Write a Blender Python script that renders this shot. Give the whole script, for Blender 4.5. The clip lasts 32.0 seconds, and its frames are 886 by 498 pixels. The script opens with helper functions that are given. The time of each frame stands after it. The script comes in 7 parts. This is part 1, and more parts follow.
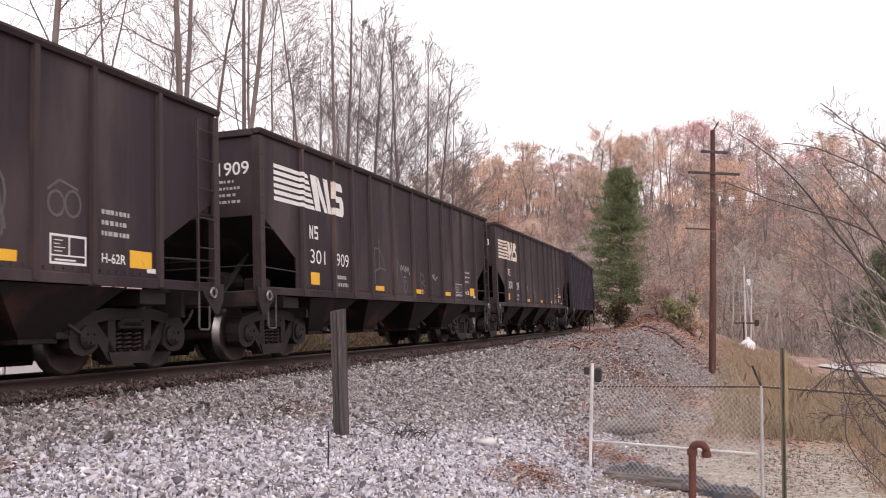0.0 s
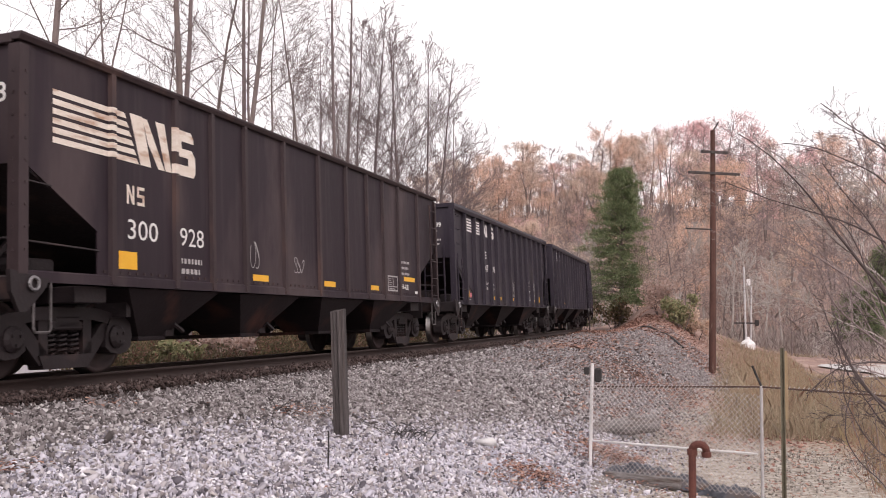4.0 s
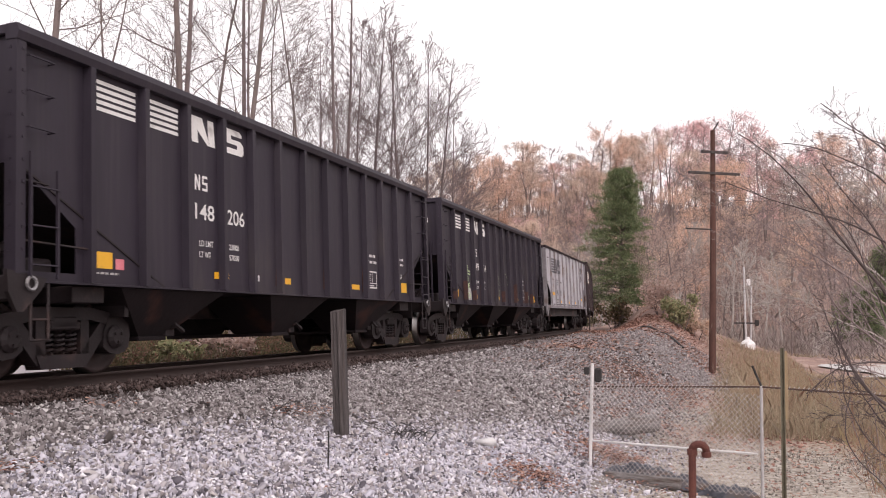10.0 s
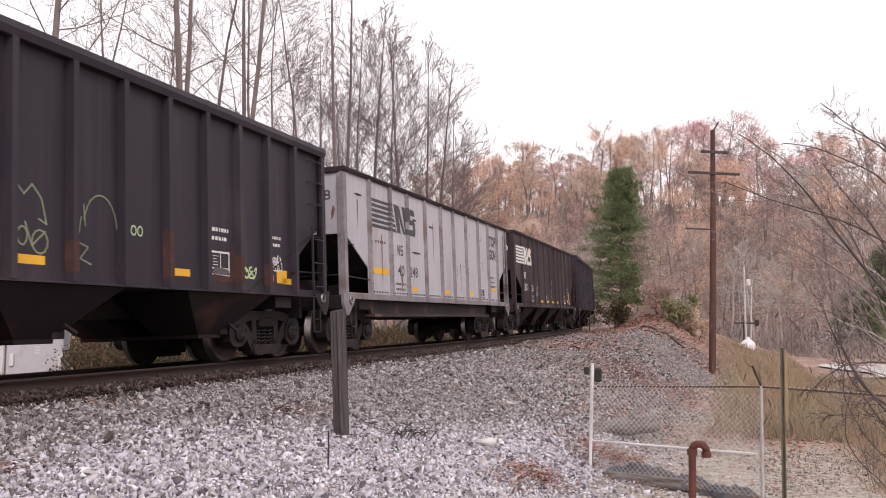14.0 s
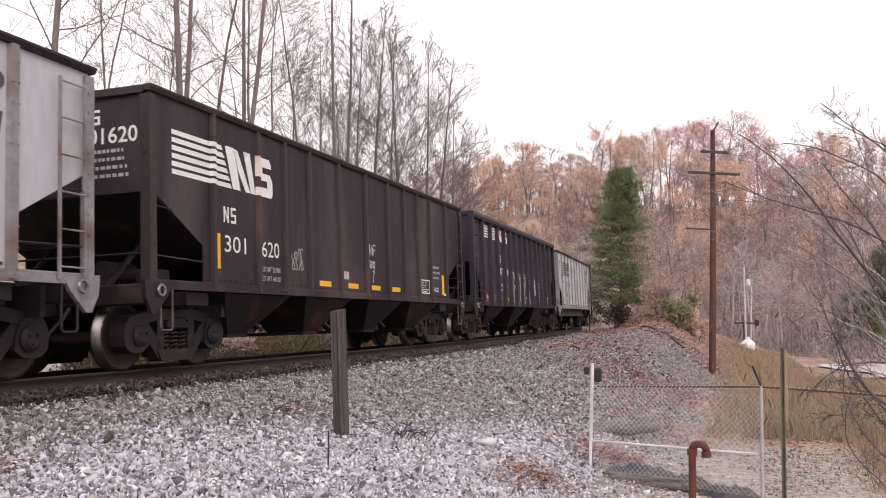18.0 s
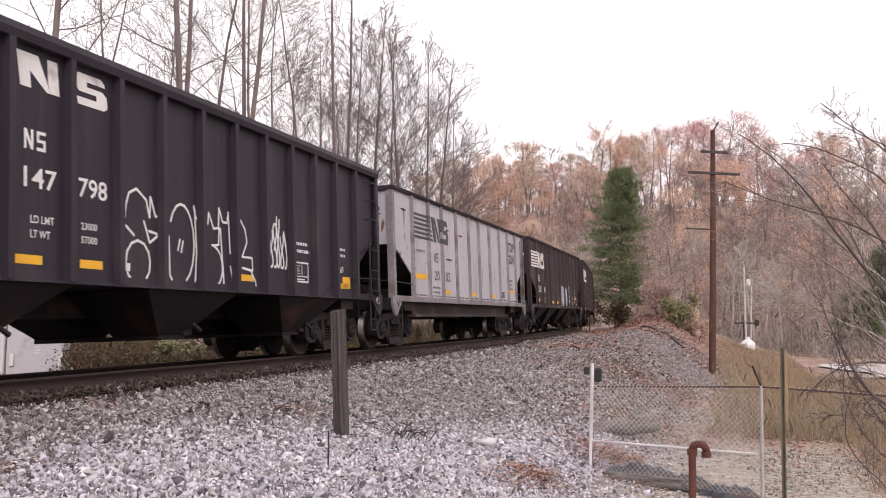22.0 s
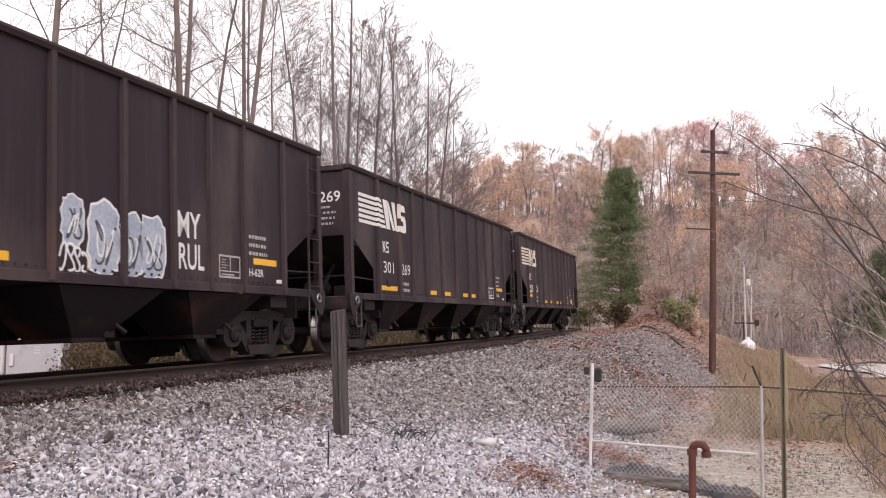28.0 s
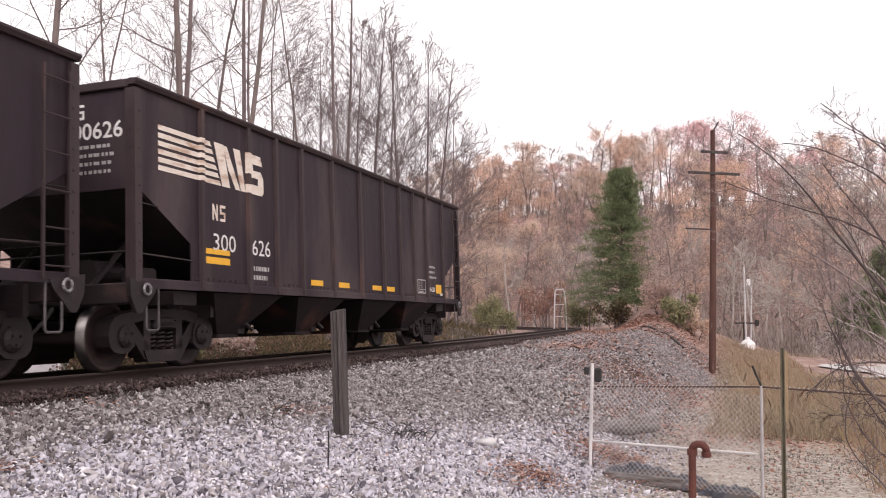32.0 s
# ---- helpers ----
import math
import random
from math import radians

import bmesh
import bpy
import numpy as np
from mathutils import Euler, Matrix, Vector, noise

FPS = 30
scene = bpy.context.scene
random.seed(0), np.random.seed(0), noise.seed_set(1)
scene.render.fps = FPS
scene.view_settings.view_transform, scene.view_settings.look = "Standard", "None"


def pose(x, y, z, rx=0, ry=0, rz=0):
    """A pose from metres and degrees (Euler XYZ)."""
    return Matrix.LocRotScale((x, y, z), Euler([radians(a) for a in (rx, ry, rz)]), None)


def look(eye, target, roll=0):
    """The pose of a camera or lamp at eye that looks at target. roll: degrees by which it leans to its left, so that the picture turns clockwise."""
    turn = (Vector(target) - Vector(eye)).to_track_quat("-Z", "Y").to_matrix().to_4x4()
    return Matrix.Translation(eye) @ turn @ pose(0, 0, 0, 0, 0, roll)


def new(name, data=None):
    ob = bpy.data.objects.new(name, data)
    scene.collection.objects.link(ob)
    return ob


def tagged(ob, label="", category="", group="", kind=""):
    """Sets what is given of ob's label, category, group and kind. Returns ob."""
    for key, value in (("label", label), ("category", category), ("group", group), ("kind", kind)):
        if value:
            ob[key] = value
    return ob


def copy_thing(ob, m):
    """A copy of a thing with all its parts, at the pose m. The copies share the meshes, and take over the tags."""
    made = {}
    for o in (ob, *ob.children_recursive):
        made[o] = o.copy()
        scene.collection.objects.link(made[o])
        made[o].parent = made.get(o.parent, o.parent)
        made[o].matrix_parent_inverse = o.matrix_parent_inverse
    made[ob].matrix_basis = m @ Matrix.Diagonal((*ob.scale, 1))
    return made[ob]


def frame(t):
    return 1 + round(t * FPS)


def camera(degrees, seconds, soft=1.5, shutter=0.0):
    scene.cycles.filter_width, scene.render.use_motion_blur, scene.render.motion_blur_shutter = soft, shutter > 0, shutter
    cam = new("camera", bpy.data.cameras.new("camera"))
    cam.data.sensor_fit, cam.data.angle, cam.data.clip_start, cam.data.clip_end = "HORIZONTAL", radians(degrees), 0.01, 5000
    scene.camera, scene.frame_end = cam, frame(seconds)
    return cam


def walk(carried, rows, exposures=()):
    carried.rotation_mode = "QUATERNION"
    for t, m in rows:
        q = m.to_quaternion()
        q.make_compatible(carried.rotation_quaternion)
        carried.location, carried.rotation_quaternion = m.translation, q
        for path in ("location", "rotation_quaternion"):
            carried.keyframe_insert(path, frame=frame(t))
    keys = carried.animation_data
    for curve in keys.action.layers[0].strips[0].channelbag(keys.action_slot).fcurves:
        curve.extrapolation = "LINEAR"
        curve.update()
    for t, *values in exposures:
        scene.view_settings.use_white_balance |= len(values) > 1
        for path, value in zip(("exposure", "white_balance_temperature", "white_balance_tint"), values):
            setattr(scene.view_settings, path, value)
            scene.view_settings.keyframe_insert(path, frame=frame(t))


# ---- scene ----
LENGTH = 32.0
cam = camera(52.0, LENGTH, 1.0, 0.15)
EYE = (0.0, 0.0, 0.7726)
YAW, TILT, LEAN = radians(17.494), radians(4.3055), 0.745
AIM = (EYE[0] - math.sin(YAW) * math.cos(TILT), EYE[1] + math.cos(YAW) * math.cos(TILT), EYE[2] + math.sin(TILT))
walk(cam, [(0.0, look(EYE, AIM, LEAN)), (LENGTH, look(EYE, AIM, LEAN))], [(0.0, 0.0, 6700, 20), (14.4, -0.02, 6700, 20), (15.4, -0.27, 6700, 20), (17.0, -0.27, 6700, 20), (17.6, -0.08, 6700, 20), (18.3, 0.0, 6700, 20), (22.3, -0.02, 6700, 20), (23.0, -0.1, 6700, 20), (23.8, -0.3, 6700, 20), (25.0, -0.32, 6700, 20), (26.0, -0.2, 6700, 20), (27.0, 0.0, 6700, 20), (LENGTH, 0.02, 6700, 20)])

# ---- light: a bright overcast sky and a very soft sun ----
SUN_UP, SUN_TURN = radians(38), radians(150)
world = bpy.data.worlds.new("overcast_sky")
scene.world = world
world.use_nodes = True
wn, wl = world.node_tree.nodes, world.node_tree.links
wn.clear()
sky = wn.new("ShaderNodeTexSky")
sky.sky_type, sky.sun_disc = "NISHITA", False
sky.sun_elevation, sky.sun_rotation = SUN_UP, SUN_TURN
sky.air_density, sky.dust_density = 1.0, 4.0
grey = wn.new("ShaderNodeHueSaturation")
grey.inputs["Saturation"].default_value = 0.12
cloud = wn.new("ShaderNodeMix")
cloud.data_type = "RGBA"
cloud.inputs[0].default_value = 0.7
cloud.inputs[7].default_value = (9.55, 9.65, 9.58, 1)
back = wn.new("ShaderNodeBackground")
back.inputs["Strength"].default_value = 0.155
wout = wn.new("ShaderNodeOutputWorld")
wl.new(sky.outputs[0], grey.inputs["Color"])
wl.new(grey.outputs[0], cloud.inputs[6])
wl.new(cloud.outputs[2], back.inputs["Color"])
wl.new(back.outputs[0], wout.inputs[0])
sun = new("sun", bpy.data.lights.new("sun", "SUN"))
sun.data.energy, sun.data.angle, sun.data.color = 1.2, radians(25), (1.0, 0.96, 0.9)
# the sky's turn runs clockwise from +y
sun.matrix_world = look((math.sin(SUN_TURN) * math.cos(SUN_UP) * 50, math.cos(SUN_TURN) * math.cos(SUN_UP) * 50, math.sin(SUN_UP) * 50), (0, 0, 0))

# ---- materials ----


def material(name, dark, light, rough=0.85, metal=0.0, scale=3.0, fine=40.0, bump=0.3, spot=None, spot_scale=1.2, spot_edge=0.62, vary=0.0, spec=0.4, coords="Object", island=0.0, stretch=(1, 1, 1), streak=None):
    """Two scales of noise between two colours, stains of a third, and a fine relief."""
    mat = bpy.data.materials.new(name)
    mat.use_nodes = True
    nt, nodes = mat.node_tree, mat.node_tree.nodes
    shader = nodes["Principled BSDF"]
    shader.inputs["Metallic"].default_value = metal
    shader.inputs["Specular IOR Level"].default_value = spec
    co = nodes.new("ShaderNodeTexCoord")
    mp = nodes.new("ShaderNodeMapping")
    mp.inputs["Scale"].default_value = stretch
    nt.links.new(co.outputs[coords], mp.inputs[0])

    def noise_at(sc, detail=4.0):
        n = nodes.new("ShaderNodeTexNoise")
        n.inputs["Scale"].default_value, n.inputs["Detail"].default_value = sc, detail
        nt.links.new(mp.outputs[0], n.inputs["Vector"])
        return n.outputs["Fac"]

    def math_node(op, a, b):
        n = nodes.new("ShaderNodeMath")
        n.operation = op
        for k, v in enumerate((a, b)):
            if isinstance(v, (int, float)):
                n.inputs[k].default_value = v
            else:
                nt.links.new(v, n.inputs[k])
        return n.outputs[0]

    def mixed(fac, a, b):
        n = nodes.new("ShaderNodeMix")
        n.data_type = "RGBA"
        nt.links.new(fac, n.inputs[0])
        for k, v in ((6, a), (7, b)):
            if isinstance(v, tuple):
                n.inputs[k].default_value = (*v, 1)
            else:
                nt.links.new(v, n.inputs[k])
        return n.outputs[2]

    big, small = noise_at(scale), noise_at(fine)
    fac = math_node("ADD", math_node("MULTIPLY", big, 0.55), math_node("MULTIPLY", small, 0.45))
    ramp = nodes.new("ShaderNodeMapRange")
    ramp.inputs["From Min"].default_value, ramp.inputs["From Max"].default_value = 0.3, 0.7
    nt.links.new(fac, ramp.inputs["Value"])
    fac = ramp.outputs[0]
    if vary:
        info = nodes.new("ShaderNodeObjectInfo")
        fac = math_node("ADD", math_node("MULTIPLY", fac, 1 - vary), math_node("MULTIPLY", info.outputs["Random"], vary))
    if island:
        geo = nodes.new("ShaderNodeNewGeometry")
        fac = math_node("ADD", math_node("MULTIPLY", fac, 1 - island), math_node("MULTIPLY", geo.outputs["Random Per Island"], island))
    colour = mixed(fac, dark, light)
    if spot:
        edge = nodes.new("ShaderNodeMapRange")
        edge.inputs["From Min"].default_value, edge.inputs["From Max"].default_value = spot_edge - 0.06, spot_edge + 0.1
        nt.links.new(noise_at(spot_scale, 6.0), edge.inputs["Value"])
        colour = mixed(edge.outputs[0], colour, spot)
    if streak:
        # runs of dirt down the sheet
        down = nodes.new("ShaderNodeMapping")
        down.inputs["Scale"].default_value = (1.0, 5.0, 0.22)
        nt.links.new(co.outputs[coords], down.inputs[0])
        runs = nodes.new("ShaderNodeTexNoise")
        runs.inputs["Scale"].default_value, runs.inputs["Detail"].default_value = 1.6, 5.0
        nt.links.new(down.outputs[0], runs.inputs["Vector"])
        fade = nodes.new("ShaderNodeMapRange")
        fade.inputs["From Min"].default_value, fade.inputs["From Max"].default_value = 0.5, 0.78
        fade.inputs["To Max"].default_value = streak[1]
        nt.links.new(runs.outputs["Fac"], fade.inputs["Value"])
        colour = mixed(fade.outputs[0], colour, streak[0])
    nt.links.new(colour, shader.inputs["Base Color"])
    shader.inputs["Roughness"].default_value = rough
    nt.links.new(math_node("ADD", math_node("MULTIPLY", small, 0.25), rough - 0.12), shader.inputs["Roughness"])
    if bump:
        b = nodes.new("ShaderNodeBump")
        b.inputs["Strength"].default_value, b.inputs["Distance"].default_value = bump, 0.02
        nt.links.new(small, b.inputs["Height"])
        nt.links.new(b.outputs[0], shader.inputs["Normal"])
    return mat


def ramp_material(name, colours, rough=0.8, spec=0.3, translucent=0.0, per="island"):
    """Each island or each object takes one of several colours."""
    mat = bpy.data.materials.new(name)
    mat.use_nodes = True
    nt, nodes = mat.node_tree, mat.node_tree.nodes
    shader = nodes["Principled BSDF"]
    shader.inputs["Roughness"].default_value = rough
    shader.inputs["Specular IOR Level"].default_value = spec
    ramp = nodes.new("ShaderNodeValToRGB")
    ramp.color_ramp.interpolation = "LINEAR"
    el = ramp.color_ramp.elements
    while len(el) < len(colours):
        el.new(0.5)
    for k, c in enumerate(colours):
        el[k].position = k / (len(colours) - 1)
        el[k].color = (*c, 1)
    if per == "island":
        src = nodes.new("ShaderNodeNewGeometry").outputs["Random Per Island"]
    else:
        src = nodes.new("ShaderNodeObjectInfo").outputs["Random"]
    nt.links.new(src, ramp.inputs[0])
    nt.links.new(ramp.outputs[0], shader.inputs["Base Color"])
    if translucent:
        tr = nodes.new("ShaderNodeBsdfTranslucent")
        nt.links.new(ramp.outputs[0], tr.inputs[0])
        mx = nodes.new("ShaderNodeMixShader")
        mx.inputs[0].default_value = translucent
        nt.links.new(shader.outputs[0], mx.inputs[1])
        nt.links.new(tr.outputs[0], mx.inputs[2])
        nt.links.new(mx.outputs[0], nodes["Material Output"].inputs[0])
    return mat


M_BLACK = material("worn_brown_black_paint", (0.0172, 0.0108, 0.0152), (0.0375, 0.0248, 0.0325), 0.62, scale=0.8, fine=14, bump=0.1, spot=(0.062, 0.044, 0.047), spot_scale=0.9, spot_edge=0.57, vary=0.2, spec=0.2, stretch=(1, 1, 0.35), streak=((0.066, 0.05, 0.052), 0.4))
M_RIB = material("brown_worn_rib_paint", (0.026, 0.0165, 0.019), (0.055, 0.037, 0.04), 0.62, scale=1.2, fine=16, bump=0.1, spot=(0.09, 0.052, 0.045), spot_scale=1.6, spot_edge=0.6, vary=0.2, spec=0.25, stretch=(1, 1, 0.3))
M_COOL = material("worn_black_paint", (0.0185, 0.0142, 0.0212), (0.037, 0.029, 0.042), 0.58, scale=0.8, fine=14, bump=0.06, spot=(0.06, 0.05, 0.05), spot_scale=0.8, spot_edge=0.68, vary=0.15, spec=0.25, stretch=(1, 1, 0.35), streak=((0.06, 0.05, 0.055), 0.4))
M_GREY = material("weathered_light_grey_paint", (0.36, 0.347, 0.382), (0.49, 0.475, 0.517), 0.6, scale=0.7, fine=9, bump=0.06, spot=(0.31, 0.27, 0.27), spot_scale=1.1, spot_edge=0.68, stretch=(1, 1, 0.3), streak=((0.27, 0.23, 0.225), 0.3))
M_GREYRIB = material("grimy_grey_rib_paint", (0.125, 0.108, 0.118), (0.3, 0.28, 0.3), 0.65, scale=1.3, fine=12, bump=0.1, spot=(0.13, 0.08, 0.06), spot_scale=1.5, spot_edge=0.6)
M_UNDER = material("coal_dusted_underframe_steel", (0.009, 0.0058, 0.0068), (0.0235, 0.0155, 0.018), 0.65, scale=1.5, fine=22, bump=0.25, spot=(0.06, 0.034, 0.031), spot_scale=1.8, spot_edge=0.64, spec=0.35)
M_RUSTHOP = material("rusty_hopper_chute", (0.009, 0.0066, 0.0078), (0.025, 0.0178, 0.0205), 0.7, scale=1.2, fine=16, bump=0.2, spot=(0.08, 0.034, 0.028), spot_scale=0.9, spot_edge=0.62, vary=0.2, spec=0.2)
M_FISH = material("brown_grimed_side_girder", (0.022, 0.0165, 0.018), (0.06, 0.044, 0.046), 0.75, scale=1.2, fine=16, bump=0.2, spot=(0.15, 0.09, 0.07), spot_scale=1.2)
M_WHEEL = material("brown_dusty_wheel_steel", (0.018, 0.0105, 0.0108), (0.044, 0.025, 0.0245), 0.7, scale=4, fine=30, bump=0.15)
M_TREAD = material("polished_wheel_tread", (0.13, 0.12, 0.118), (0.28, 0.27, 0.265), 0.36, 1.0, scale=6, fine=60, bump=0.02)
M_WHITE = material("chalky_white_lettering", (0.62, 0.60, 0.59), (0.78, 0.77, 0.76), 0.7, scale=4, fine=25, bump=0.02, spot=(0.35, 0.32, 0.31), spot_scale=3.0, spot_edge=0.68)
M_STAINED = material("rust_stained_white_lettering", (0.6, 0.5, 0.42), (0.78, 0.72, 0.66), 0.7, scale=3, fine=20, bump=0.02, spot=(0.42, 0.26, 0.18), spot_scale=2.2, spot_edge=0.58, stretch=(1, 3, 0.3))
M_DIMWHITE = material("faded_white_stencil", (0.3, 0.28, 0.28), (0.5, 0.48, 0.48), 0.75, scale=8, fine=40, bump=0.02)
M_DARKLET = material("dark_grey_lettering", (0.04, 0.038, 0.046), (0.085, 0.08, 0.09), 0.7, scale=4, fine=30, bump=0.02)
M_YELLOW = material("yellow_reflective_tape", (0.72, 0.36, 0.015), (0.82, 0.45, 0.03), 0.45, scale=4, fine=40, bump=0.02, spot=(0.4, 0.2, 0.04), spot_scale=4, spot_edge=0.72)
M_CHALK = material("faint_chalk_line", (0.075, 0.066, 0.072), (0.13, 0.118, 0.125), 0.8, scale=8, fine=40, bump=0.02)
M_PINK = material("faded_red_sticker", (0.6, 0.12, 0.16), (0.7, 0.25, 0.28), 0.6, scale=8, fine=40, bump=0.02)
M_LIME = material("pale_green_spray_paint", (0.42, 0.55, 0.28), (0.55, 0.68, 0.4), 0.7, scale=5, fine=30, bump=0.02)
M_PALELIME = material("faint_pale_green_spray", (0.17, 0.2, 0.13), (0.27, 0.31, 0.2), 0.75, scale=5, fine=30, bump=0.02)
M_SPRAY = material("white_spray_paint", (0.6, 0.6, 0.6), (0.75, 0.75, 0.75), 0.7, scale=5, fine=30, bump=0.02)
M_SILVER = material("pale_blue_silver_spray_paint", (0.22, 0.27, 0.36), (0.46, 0.49, 0.57), 0.6, scale=2.5, fine=20, bump=0.02)
M_RAIL = material("rusty_rail_web", (0.026, 0.0155, 0.014), (0.054, 0.034, 0.03), 0.75, scale=3, fine=30, bump=0.2, coords="Generated")
M_RAILTOP = material("worn_rail_head", (0.055, 0.04, 0.036), (0.11, 0.082, 0.076), 0.65, 0.35, scale=3, fine=30, bump=0.02)
M_TIE = material("dark_creosoted_tie", (0.028, 0.021, 0.018), (0.075, 0.055, 0.047), 0.9, scale=3, fine=30, bump=0.5, vary=0.3, stretch=(0.3, 3, 3))
M_STONE = ramp_material("grey_ballast_stone", [(0.06, 0.052, 0.058), (0.180, 0.165, 0.194), (0.31, 0.27, 0.265), (0.370, 0.360, 0.420), (0.46, 0.42, 0.41), (0.500, 0.480, 0.551), (0.600, 0.570, 0.635), (0.8, 0.77, 0.8)], 0.9)
M_GRIMY = ramp_material("grimy_brown_ballast_stone", [(0.045, 0.037, 0.036), (0.11, 0.093, 0.093), (0.19, 0.165, 0.166), (0.26, 0.232, 0.233), (0.34, 0.31, 0.311), (0.56, 0.53, 0.53)], 0.92)
M_STONE1 = ramp_material("single_ballast_stone", [(0.06, 0.052, 0.058), (0.180, 0.165, 0.194), (0.31, 0.27, 0.265), (0.370, 0.360, 0.420), (0.46, 0.42, 0.41), (0.500, 0.480, 0.551), (0.600, 0.570, 0.635), (0.8, 0.77, 0.8)], 0.9, per="object")
M_GRAVEL = ramp_material("tan_grey_gravel", [(0.17, 0.145, 0.125), (0.26, 0.23, 0.205), (0.36, 0.33, 0.3), (0.5, 0.47, 0.44)], 0.9)
M_FARSTONE = ramp_material("pinkish_grey_ballast_stone", [(0.12, 0.1, 0.1), (0.21, 0.182, 0.18), (0.29, 0.258, 0.257), (0.38, 0.345, 0.343)], 0.92)
M_LEAFLITTER = ramp_material("fallen_oak_leaves", [(0.15, 0.065, 0.05), (0.26, 0.12, 0.09), (0.36, 0.2, 0.15), (0.46, 0.31, 0.25)], 0.8)
# brown debris tone, darkened further to carry the shade below the rails
M_DARKSTONE = ramp_material("shade_dark_ballast_stone", [(0.03, 0.022, 0.022), (0.06, 0.047, 0.046), (0.09, 0.073, 0.071), (0.14, 0.118, 0.115)], 0.9)
M_DIRTSTONE = ramp_material("red_brown_dirty_ballast_stone", [(0.03, 0.018, 0.016), (0.06, 0.04, 0.037), (0.085, 0.058, 0.053), (0.13, 0.1, 0.095)], 0.9)
# ring and step: worn iron, with overcast sheen painted in as paler base colours
M_SHEENSTEEL = material("worn_sheen_steel", (0.12, 0.112, 0.118), (0.34, 0.33, 0.34), 0.4, 0.5, scale=5, fine=30, bump=0.1, spot=(0.05, 0.04, 0.04), spot_scale=6, spot_edge=0.58)
M_STEP = material("grimy_worn_sheen_iron", (0.035, 0.03, 0.03), (0.13, 0.115, 0.118), 0.6, 0.2, scale=5, fine=30, bump=0.1)
M_WEEDLEAF = ramp_material("olive_and_russet_weed_leaves", [(0.045, 0.043, 0.024), (0.075, 0.068, 0.036), (0.105, 0.092, 0.05), (0.09, 0.06, 0.04), (0.15, 0.065, 0.052), (0.18, 0.11, 0.082)], 0.85, translucent=0.25)
M_POST = material("grey_weathered_wood", (0.016, 0.013, 0.0135), (0.128, 0.109, 0.109), 0.92, scale=2, fine=9, bump=0.9, stretch=(9, 9, 0.45), spot=(0.07, 0.055, 0.05), spot_scale=1.5, spot_edge=0.6)
M_POLE = material("reddish_brown_treated_pole", (0.052, 0.024, 0.0195), (0.118, 0.056, 0.044), 0.85, scale=2, fine=20, bump=0.4, stretch=(4, 4, 0.4), spot=(0.3, 0.22, 0.19), spot_scale=5, spot_edge=0.68)
M_GALV = material("galvanised_fence_pipe", (0.42, 0.4, 0.41), (0.62, 0.6, 0.61), 0.5, 0.5, scale=6, fine=40, bump=0.05, spot=(0.3, 0.22, 0.19), spot_scale=5, spot_edge=0.66)
M_WIRE = material("dull_galvanised_wire", (0.4, 0.355, 0.345), (0.62, 0.575, 0.565), 0.6, 0.0, scale=6, fine=40, bump=0.0)
M_WHITEPIPE = material("white_painted_pipe", (0.62, 0.6, 0.6), (0.76, 0.74, 0.74), 0.55, scale=5, fine=40, bump=0.05, spot=(0.4, 0.34, 0.32), spot_scale=4, spot_edge=0.68)
M_RUSTPIPE = material("dark_red_rusty_pipe", (0.07, 0.022, 0.018), (0.15, 0.055, 0.042), 0.8, scale=6, fine=50, bump=0.3)
M_DARKRUST = material("dark_brown_rusty_rail", (0.05, 0.028, 0.024), (0.14, 0.085, 0.07), 0.8, scale=6, fine=50, bump=0.3)
M_RUSTRUN = material("orange_brown_rust_run", (0.12, 0.06, 0.042), (0.27, 0.16, 0.115), 0.85, scale=6, fine=40, bump=0.1)
M_STREAK = material("brown_rust_streak", (0.033, 0.0165, 0.0155), (0.085, 0.038, 0.032), 0.85, scale=6, fine=40, bump=0.1)
M_DARKPIPE = material("black_rubber_and_iron", (0.02, 0.018, 0.018), (0.05, 0.045, 0.045), 0.8, scale=6, fine=40, bump=0.2)
M_OLIVE = material("olive_green_channel_post", (0.09, 0.08, 0.055), (0.18, 0.16, 0.115), 0.75, scale=5, fine=40, bump=0.1)
M_MARKER = material("faded_orange_marker_plate", (0.27, 0.19, 0.11), (0.38, 0.28, 0.17), 0.6, scale=5, fine=40, bump=0.05)
M_LOG = material("weathered_grey_brown_log", (0.07, 0.06, 0.058), (0.33, 0.305, 0.3), 0.95, scale=4, fine=26, bump=0.7, stretch=(0.6, 4, 4), spot=(0.1, 0.07, 0.058), spot_scale=3, spot_edge=0.56)
M_TARP = material("bluish_grey_plastic_sheet", (0.03, 0.032, 0.042), (0.13, 0.134, 0.16), 0.6, scale=5, fine=30, bump=0.4, spot=(0.12, 0.08, 0.06), spot_scale=4, spot_edge=0.6)
M_LOT = material("pale_gravel_lot", (0.36, 0.34, 0.33), (0.56, 0.54, 0.53), 0.9, scale=0.5, fine=6, bump=0.2, spot=(0.32, 0.28, 0.23), spot_scale=0.25, spot_edge=0.58)
M_BOXGREY = material("grey_lilac_sheet_metal", (0.42, 0.41, 0.45), (0.5, 0.49, 0.53), 0.55, scale=2, fine=20, bump=0.03, spot=(0.3, 0.29, 0.32), spot_scale=2.5, spot_edge=0.6)
M_BOXWHITE = material("white_sheet_metal", (0.56, 0.55, 0.57), (0.68, 0.67, 0.69), 0.5, scale=2, fine=20, bump=0.03)
M_BARK = material("grey_brown_bark", (0.11, 0.085, 0.08), (0.25, 0.2, 0.19), 0.9, scale=1.5, fine=12, bump=0.4, vary=0.3)
